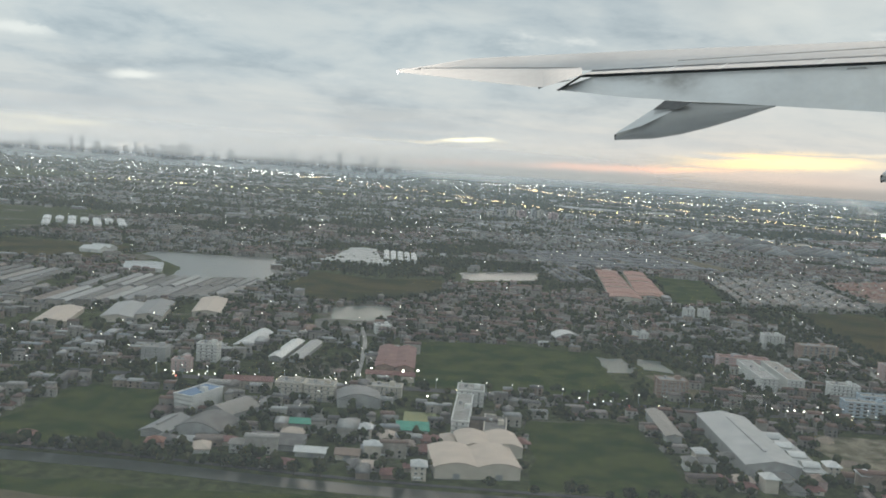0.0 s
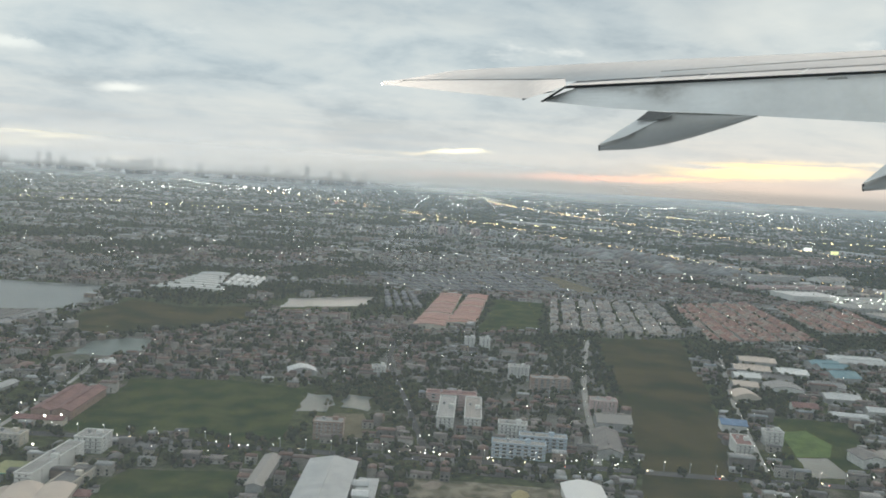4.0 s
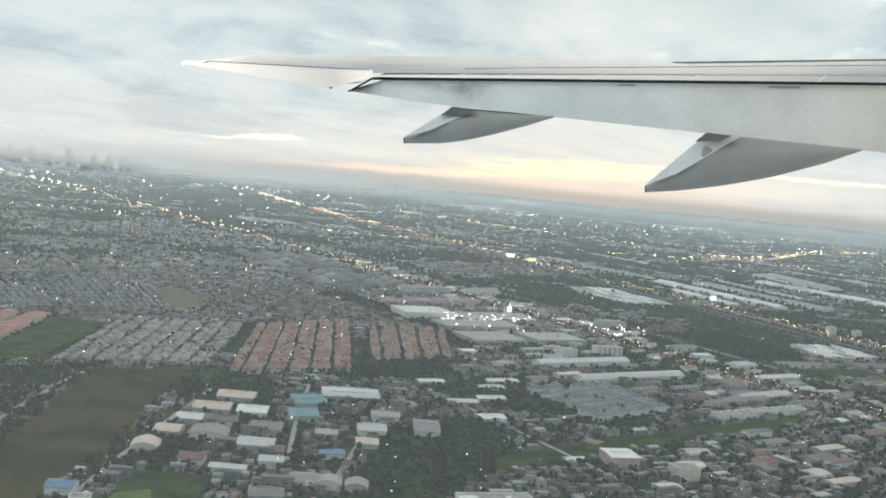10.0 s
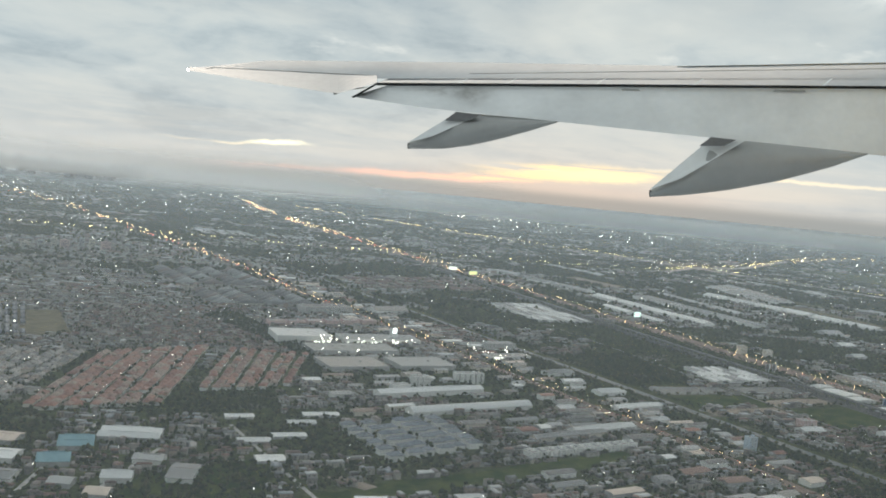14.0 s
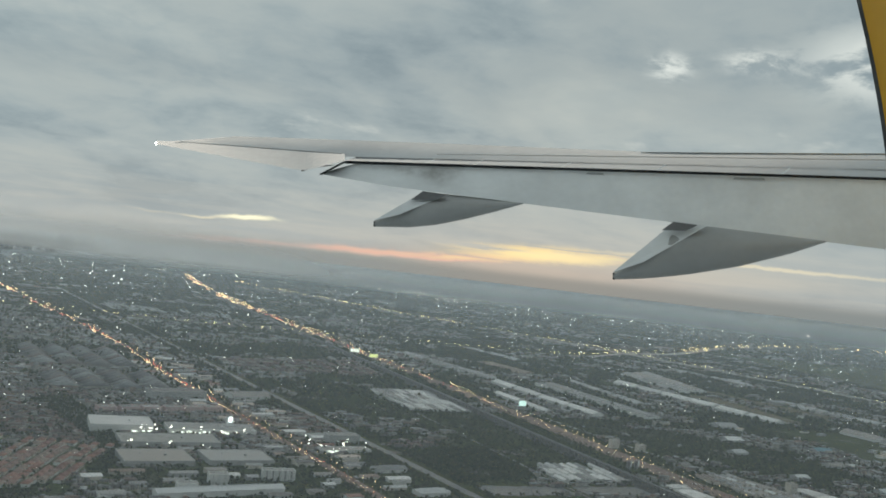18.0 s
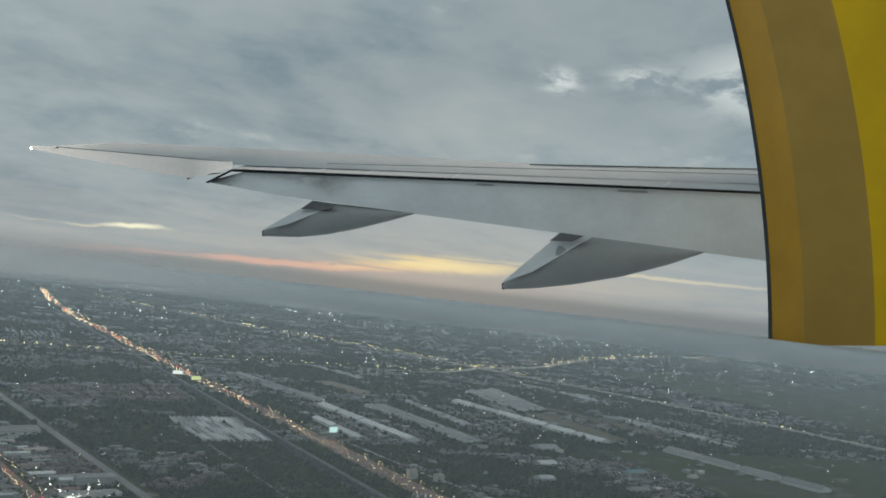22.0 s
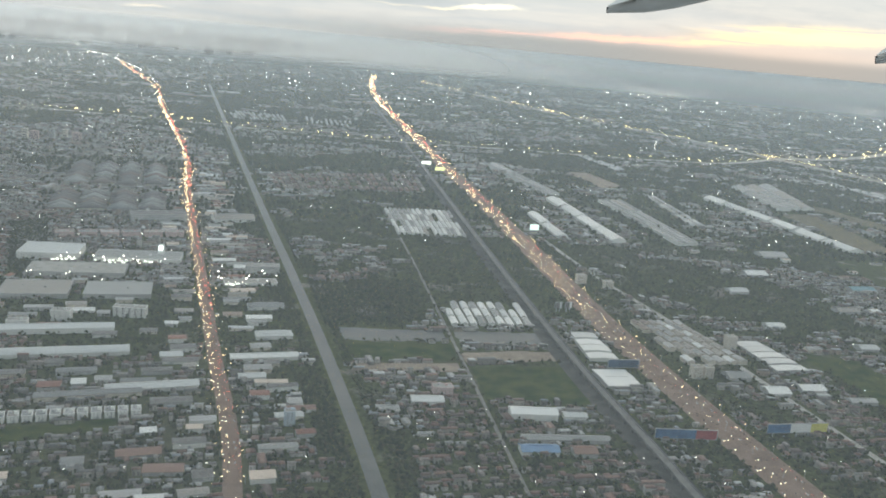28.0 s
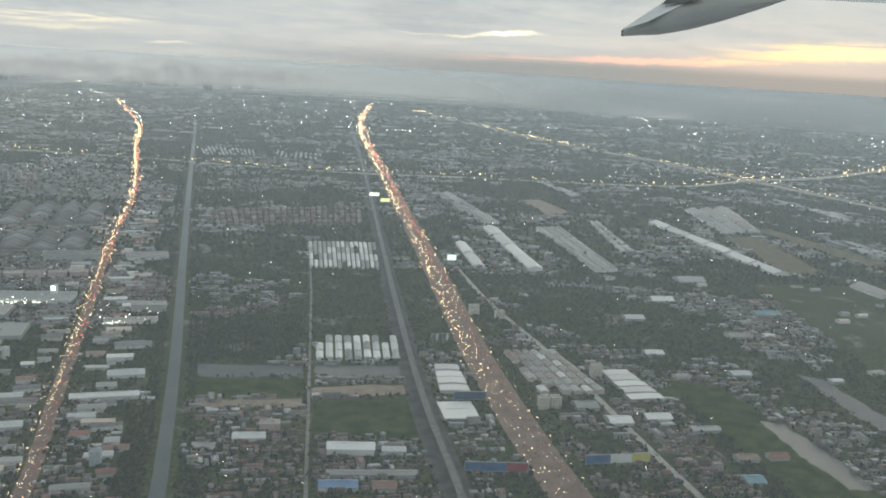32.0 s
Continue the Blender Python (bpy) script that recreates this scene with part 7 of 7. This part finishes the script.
protos = [tree("broad dark green tree", 0.33, 1), tree("small dark green tree", 0.25, 2), tree("tall dark green tree", 0.4, 3)]
r = random.Random(4)
spots = []
for line, step, offs, lo, hi in ((CANAL_SOUTH, 0.8, (0.95,), 30, 60), (STREET, 2.4, (-0.75,), 40, 60), (LANE_ONE, 2.6, (-0.5, 0.5), 52, 90)):
    for px, py, hd in along(line, step):
        for off in offs:
            if lo < py < hi and -26 < px < 60 and r.random() < 0.6:
                spots.append((px - math.sin(radians(hd)) * off + r.gauss(0, 0.12), py + math.cos(radians(hd)) * off + r.gauss(0, 0.12)))
for k, (px, py) in enumerate(spots[:170]):
    m = pose(px, py, 0, 0, 0, r.uniform(0, 360))
    p = protos[k % 3]
    if k < 3:
        p.matrix_basis = m
    else:
        copy_thing(p, m)

# ---- distant towers ----
r = np.random.default_rng(31)
n = 420
az_ = np.radians(np.minimum(np.concatenate([r.normal(-17, 5, 150), r.normal(-6, 3, 120), r.uniform(-45, 0, 150)]), 1.0))
dist = r.uniform(820, 1500, n)
tall_ones = np.where(r.random(n) < 0.25, r.uniform(1.2, 1.7, n), 1.0)
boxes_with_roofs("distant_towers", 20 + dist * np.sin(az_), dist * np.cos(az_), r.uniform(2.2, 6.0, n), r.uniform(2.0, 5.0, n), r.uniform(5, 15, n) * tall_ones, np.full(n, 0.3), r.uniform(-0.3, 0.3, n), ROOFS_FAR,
                 "hazy high-rise towers of the distant city", "towers", wall=HAZED_WALL)


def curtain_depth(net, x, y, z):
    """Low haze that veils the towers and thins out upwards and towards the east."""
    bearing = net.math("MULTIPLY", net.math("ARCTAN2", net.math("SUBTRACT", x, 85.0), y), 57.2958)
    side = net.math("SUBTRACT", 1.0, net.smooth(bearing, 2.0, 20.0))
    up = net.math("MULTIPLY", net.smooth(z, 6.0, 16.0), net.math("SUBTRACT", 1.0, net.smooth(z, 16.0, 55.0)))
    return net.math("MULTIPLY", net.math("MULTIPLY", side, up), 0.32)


# Two added pale sheets imitate the haze that lightens the towers.
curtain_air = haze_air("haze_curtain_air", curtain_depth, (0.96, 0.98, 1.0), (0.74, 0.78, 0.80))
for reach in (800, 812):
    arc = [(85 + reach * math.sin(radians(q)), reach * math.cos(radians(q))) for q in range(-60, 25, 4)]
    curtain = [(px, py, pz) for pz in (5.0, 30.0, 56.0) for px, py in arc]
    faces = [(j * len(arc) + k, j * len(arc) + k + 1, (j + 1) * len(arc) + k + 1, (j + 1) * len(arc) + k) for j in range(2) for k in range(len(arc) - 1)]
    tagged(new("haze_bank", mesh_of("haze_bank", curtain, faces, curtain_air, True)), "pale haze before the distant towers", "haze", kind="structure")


for band, (x0, x1, y0, y1, step, size, big) in enumerate(((-55, 240, 37, 190, 1.0, 0.68, 0.15), (-135, 400, 190, 460, 1.5, 1.15, 0.2), (-620, 1700, 460, 1300, 5.4, 2.5, 0.4), (-1300, 2600, 1300, 2900, 15.0, 6.5, 0.5))):
    x, y, r = spread(x0, x1, y0, y1, step, 40 + band, (1.3, 1.65, 1.5, 1.5)[band])
    u = urban(x, y)
    ok = free_of_things(x, y, 0.35)
    for poly in WOODS:
        ok &= ~inside(poly, x, y)
    for tx, ty, th in TAKEN:
        ok &= np.hypot(x - tx, y - ty) > th + 0.4
    house = ok & (u > (0.44, 0.46, 0.46, 0.46)[band] + 0.05 * (y < 64)) & (r.random(x.size) < (0.84, 0.9, 0.75, 0.7)[band]) & (value(x, y, 2.6 * step, 10) > (0.2, 0.36, 0.40, 0.42)[band] - 0.16 * inside(TOWN, x, y))
    hx, hy = x[house], y[house]
    n = hx.size
    large = r.random(n) < big + 0.45 * (value(0.35 * hx, hy, 15, 12) > 0.68) * (hy > 100)
    ang = grain_angle(hx) + r.normal(0, 0.03, n) + (r.random(n) < 0.25) * math.pi / 2
    wx = size * r.uniform(0.75, 1.35, n) * np.where(large, r.uniform(1.3, 2.6, n), 1)
    wx = wx * (1, 1.25, 1.7, 2.2)[band]
    wy = size * r.uniform(0.6, 0.95, n) * np.where(large, r.uniform(1.1, 1.6, n), 1)
    h = K * (2.7 * r.choice([1, 1, 1, 2, 2, 3], n) + r.uniform(0, 1, n)) * np.where(large, 1.2, 1) * (1 if band < 2 else 1.4)
    tower = (r.random(n) < 0.004) & (u[house] > 0.5) & (hy > 130)
    h = np.where(tower, K * r.uniform(14, 24, n), h)
    rise = np.where(tower, 0.02, np.where(large, 0.10, 0.22) * wy)
    if band == 0:
        near = np.flatnonzero((hy < 62) & (hx > -24) & (hx < 70) & ~large & ~tower)
        near = near[np.argsort(hy[near])][:175]
        for q, k in enumerate(near):
            m = pose(hx[k], hy[k], 0, 0, 0, math.degrees(ang[k]) + (180 if q % 3 == 0 else 0))
            proto = TOWN_HOUSES[int(r.integers(len(TOWN_HOUSES)))] if q >= len(TOWN_HOUSES) else TOWN_HOUSES[q]
            if q < len(TOWN_HOUSES):
                proto.matrix_basis = m
            else:
                copy_thing(proto, m)
        rest = np.ones(n, bool)
        rest[near] = False
        brown = rest & inside([(-8, 67), (24, 70), (28, 100), (18, 104), (0, 98), (-6, 84)], hx, hy)
        brown |= rest & ((value(hx, hy, 17, 6) > 0.6) | (inside([(56, 138), (88, 137), (84, 176), (56, 170)], hx, hy) & (r.random(n) < 0.75) | inside([(145, 84), (173, 87), (174, 76), (148, 74)], hx, hy)))
        dull = rest & ~brown & ~large & (hy > 72) & (hx < 122)
        for mask, roof, label in ((rest & ~brown & ~dull, ROOFS, "many small houses and sheds with grey, brown and white roofs"), (brown, ROOFS_BROWN, "close-set village houses with brown roofs"),
                                  (dull, ROOFS_FAR, "many small houses with weathered grey and brown roofs")):
            boxes_with_roofs("town_houses", hx[mask], hy[mask], wx[mask], wy[mask], h[mask], rise[mask], ang[mask], roof, label, "houses", windows=True)
    else:
        bright = large | ((hx > 120 - 0.2 * hy) & (r.random(n) < 0.6))
        for mask, roof, label in ((bright, ROOFS, "many far sheds with grey and white roofs"), (~bright, ROOFS_FAR, "many far houses with grey and brown roofs")):
            boxes_with_roofs("far_houses", hx[mask], hy[mask], wx[mask], wy[mask], h[mask], rise[mask], ang[mask], roof, label, "houses")
    # trees fill the gaps
    x, y, r = spread(x0, x1, y0, y1, step * (0.62 if band == 0 else 0.75), 60 + band)
    u = urban(x, y)
    ok = free_of_things(x, y, 0.05, False)
    for poly in ESTATES.values():
        ok &= ~inside(poly, x, y) | (r.random(x.size) < 0.42)
    chance = np.where(u < 0.44, np.where(x > 122, 0.5, (0.58, 0.6, 0.7, 0.7)[band]), np.where((u > 0.6) & (y > 95), 0.2, (0.4, 0.26, 0.3, 0.3)[band]))
    wood = np.zeros(x.size, bool)
    for poly in WOODS:
        wood |= inside(poly, x, y) & (r.random(x.size) < (0.3 if poly is FIELDS["field_dark"][0] else 1.0))
    bank = near_line(CANAL_SOUTH, x, y, 1.7) & ~near_line(CANAL_SOUTH, x, y, 0.62)
    bank |= near_line(CANAL_EAST, x, y, 3.2) & ~near_line(CANAL_EAST, x, y, 1.6)
    keep = (ok & (r.random(x.size) < chance)) | (wood & ok) | (bank & (r.random(x.size) < 0.8))
    for tx, ty, th in TAKEN:
        keep &= np.hypot(x - tx, y - ty) > th * 0.95
    tx, ty = x[keep], y[keep]
    size_ = (0.31, 0.5, 1.6, 4.6)[band] * r.uniform(0.6, 1.35, tx.size)
    close = ty < 92
    for mask, clumps, coarse in ((close, 4, False), (~close, 3, True)) if band == 0 else ((close | True, 1, True),):
        canopy("trees" if band == 0 else "far_trees", tx[mask], ty[mask], size_[mask], clumps, 80 + band, "dark green tree crowns between the houses", coarse, (1.0, 1.0, 0.6, 0.25)[band])

# ---- lights of the town ----
def lamps(name, x, y, z, size, mat, label, category="lights"):
    n = len(x)
    v = np.stack([x, y, z], 1)[:, None] + np.array([(0, 0, 1), (1, 0, 0), (0, 1, 0), (-1, 0, 0), (0, -1, 0), (0, 0, -1)])[None] * np.asarray(size).reshape(-1, 1, 1)
    f = (np.arange(n)[:, None, None] * 6 + np.array([(0, 1, 2), (0, 2, 3), (0, 3, 4), (0, 4, 1), (5, 2, 1), (5, 3, 2), (5, 4, 3), (5, 1, 4)])[None]).reshape(-1, 3)
    return tagged(new(name, fast_mesh(name, v.reshape(-1, 3), [f], mat)), label, category, kind="stuff")


def lamp_size(y):
    return 0.013 + 0.00034 * np.asarray(y)


r = np.random.default_rng(11)
for x0, x1, y0, y1, step, share, mat, high, grow in ((-200, 520, 150, 460, 5.0, 0.16, LAMP_WHITE, 0.9, 0.85), (-420, 1100, 460, 1100, 10.0, 0.22, LAMP_FAR, 1.6, 0.85), (-900, 2000, 1100, 2600, 22.0, 0.25, LAMP_FAR, 3.0, 0.8)):
    x, y, _ = spread(x0, x1, y0, y1, step, 12)
    pick = (r.random(x.size) < share * (0.35 + 1.5 * (value(x, y, step * 6, 4) > 0.55))) & free_of_things(x, y, 0.0, False)
    x, y = x[pick], y[pick]
    lamps("distant_town_lights", x, y, np.full(x.size, high), lamp_size(y) * r.uniform(0.3, 1.0, x.size) ** 1.5 * grow * 1.15, mat, "scattered white lights of the distant town")
x, y, _ = spread(-50, 235, 44, 200, 3.0, 13)
pick = (r.random(x.size) < np.where(y < 80, 0.36, 0.11)) & (urban(x, y) > 0.42) & free_of_things(x, y, 0.0, False)
x, y = x[pick], y[pick]
lamps("house_lights", x, y, np.full(x.size, 0.78), lamp_size(y) * r.uniform(0.35, 1.05, x.size), LAMP_WHITE, "small white lights between the houses")
for key, line, step, offs, mat, jit in (("highway_lamps", HIGHWAY, 2.5, (-1.6, 0.2, 1.9), LAMP_WARM, 0.6), ("road_lamps", ROAD_A, 2.6, (-1.1, 1.1), LAMP_WARM, 0.4),
                                        ("cross_road_lamps", CROSS_ROAD, 5.0, (-1.2, 1.2), LAMP_FAR_WARM, 1.2), ("far_road_lamps", FAR_ROAD, 3.0, (0.0, 1.6), LAMP_FAR_WARM, 0.5),
                                        ("far_branch_lamps", FAR_BRANCH, 6.0, (-3.0, 3.0), LAMP_FAR_WARM, 2.2)):
    pts = [(px - math.sin(radians(hd)) * o, py + math.cos(radians(hd)) * o) for px, py, hd in along(line, step) for o in offs]
    p = np.array(pts) + r.normal(0, jit, (len(pts), 2))
    p = p[p[:, 1] > 60]
    p = p[r.random(len(p)) < np.clip(130 / p[:, 1], 0.16, 0.75)] if key in ("highway_lamps", "road_lamps") else p[r.random(len(p)) < np.clip(430 / p[:, 1], 0.4 if key == "far_road_lamps" else 0.2, 0.95) ** 1.5]
    lamps(key, p[:, 0], p[:, 1], (0.85 if key.startswith("far_") else 0.75) + 0.5 * (p[:, 1] > 300), lamp_size(p[:, 1]) * r.uniform(0.6, 1.15, len(p)) * {"far_road_lamps": 0.75, "far_branch_lamps": 1.15, "cross_road_lamps": 0.95}.get(key, 1.0), mat, "row of warm road lights", "lights")

# chains of white lights along the farthest roads
for chain, step in (([(248, 1085), (396, 1054), (533, 992), (664, 995), (860, 1010)], 13.0), ([(-200, 575), (-117, 598), (-94, 640), (-66, 671)], 6.0), ([(-420, 1200), (-385, 1255), (-356, 1362), (-344, 1494)], 11.0),
                    ([(103, 1208), (178, 1096), (248, 1085)], 12.0), ([(-211, 981), (-138, 816), (-57, 668), (11, 499)], 6.5), ([(120, 542), (152, 538), (180, 535)], 4.0)):
    p = np.array([(px, py) for px, py, _ in along(spline(chain, 8), step)])
    p = p[r.random(len(p)) < 0.8]
    p = p + r.normal(0, step * 0.12, p.shape)
    lamps("far_road_lights", p[:, 0], p[:, 1], np.full(len(p), 2.4), lamp_size(p[:, 1]) * r.uniform(0.5, 1.2, len(p)), LAMP_FAR, "row of white lights along a far road", "lights")

# headlamps and tail lamps of the traffic, each in a short dark hood that opens along the road
# The hoods are added only to block the glow sideways.
HOOD = material("added_lamp_hood", (0.02, 0.02, 0.02), 0.9)


def hooded_lamps(name, x, y, z, size, c, sn, mat, label):
    n = len(x)
    size = np.asarray(size)

    def at(u, v, w):
        return np.stack([x + (c * u - sn * v) * size, y + (sn * u + c * v) * size, z + w * size], 1)
    ends = [at(u, v, w_) for u in (0.0, -3.4) for v, w_ in ((-1, -1), (1, -1), (1, 1), (-1, 1))]
    v = np.stack(ends, 1).reshape(-1, 3)
    base = np.arange(n)[:, None] * 8
    face = base + np.array([[0, 1, 2, 3]])
    sides = (base[:, :, None] + np.array([(0, 4, 5, 1), (1, 5, 6, 2), (2, 6, 7, 3), (3, 7, 4, 0)])[None]).reshape(-1, 4)
    root = tagged(new(name), label, "car lights", kind="stuff")
    tagged(child("glow", fast_mesh("glow", v, [face], mat), root), kind="stuff")
    tagged(child("hood", fast_mesh("hood", v, [sides], HOOD), root), kind="stuff")


for line, half, lo, hi, step in ((HIGHWAY, 1.8, 78, 820, 0.62), (ROAD_A, 0.8, 76, 700, 0.5)):
    pts = np.array([(px, py, math.sin(radians(hd)), math.cos(radians(hd))) for px, py, hd in along(line, step) if lo < py < hi])
    for name, mat, side, share in (("head_lamps", LAMP_WARM, -1, 0.75), ("tail_lamps", LAMP_RED, 1, 0.5)):
        p = pts[r.random(len(pts)) < share * np.clip(130 / pts[:, 1], 0.12, 1.0)]
        off = side * r.uniform(0.1, 1.0, len(p)) * half
        px, py = p[:, 0] + p[:, 2] * off, p[:, 1] - p[:, 3] * off
        hooded_lamps(name, px, py, np.full(len(p), 0.16), lamp_size(py) * r.uniform(0.5, 1.15, len(p)), p[:, 3], p[:, 2], mat, "lamps of the cars on the busy road")

# the bright yards of the shopping centre
spots = np.concatenate([np.stack([r.uniform(94, 110, 22), r.uniform(140.5, 144, 22)], 1), np.stack([r.uniform(118, 128, 16), r.uniform(132, 144, 16)], 1), np.stack([r.uniform(92, 106, 6), r.uniform(129, 133, 6)], 1)])
lamps("yard_lights", spots[:, 0], spots[:, 1], np.full(len(spots), 1.15), r.uniform(0.04, 0.12, len(spots)), LAMP_WHITE, "bright white lights of the shopping centre yards")

# market stalls lit along the street, and the floodlights of the school yard
q = along(STREET, 0.42)
stalls = np.array([(px + r.normal(0, 0.1), py + r.uniform(-0.7, 0.5)) for px, py, _ in q if 21 < px < 36 or -13 < px < -2 or 5 < px < 15 and r.random() < 0.5])
lamps("market_lights", stalls[:, 0], stalls[:, 1], r.uniform(0.22, 0.5, len(stalls)), r.uniform(0.014, 0.042, len(stalls)), LAMP_WHITE, "white lights of the market stalls along the street")
lamps("yard_floodlights", np.array([1.0, 1.9, 2.3, -0.9]), np.array([53.2, 53.4, 48.0, 54.0]), np.array([0.9, 0.95, 0.8, 0.8]), np.array([0.075, 0.065, 0.05, 0.05]), LAMP_WHITE, "bright floodlights of the school yard")

# lamps along the lanes of the estates
spots = np.array([(px - 0.5 * cw, py) for key, cols, rows in (("grey_estate", 13, 20), ("red_estate", 11, 22), ("red_estate_east", 8, 13), ("slate_terraces", 26, 7)) for _, _, px, py, _, cw, _ in cells(ESTATES[key], cols, rows) if r.random() < 0.08])
lamps("lane_lights", spots[:, 0], spots[:, 1], np.full(len(spots), 0.72), lamp_size(spots[:, 1]) * r.uniform(0.4, 0.85, len(spots)), LAMP_WHITE, "small lights along the lanes of the estates")
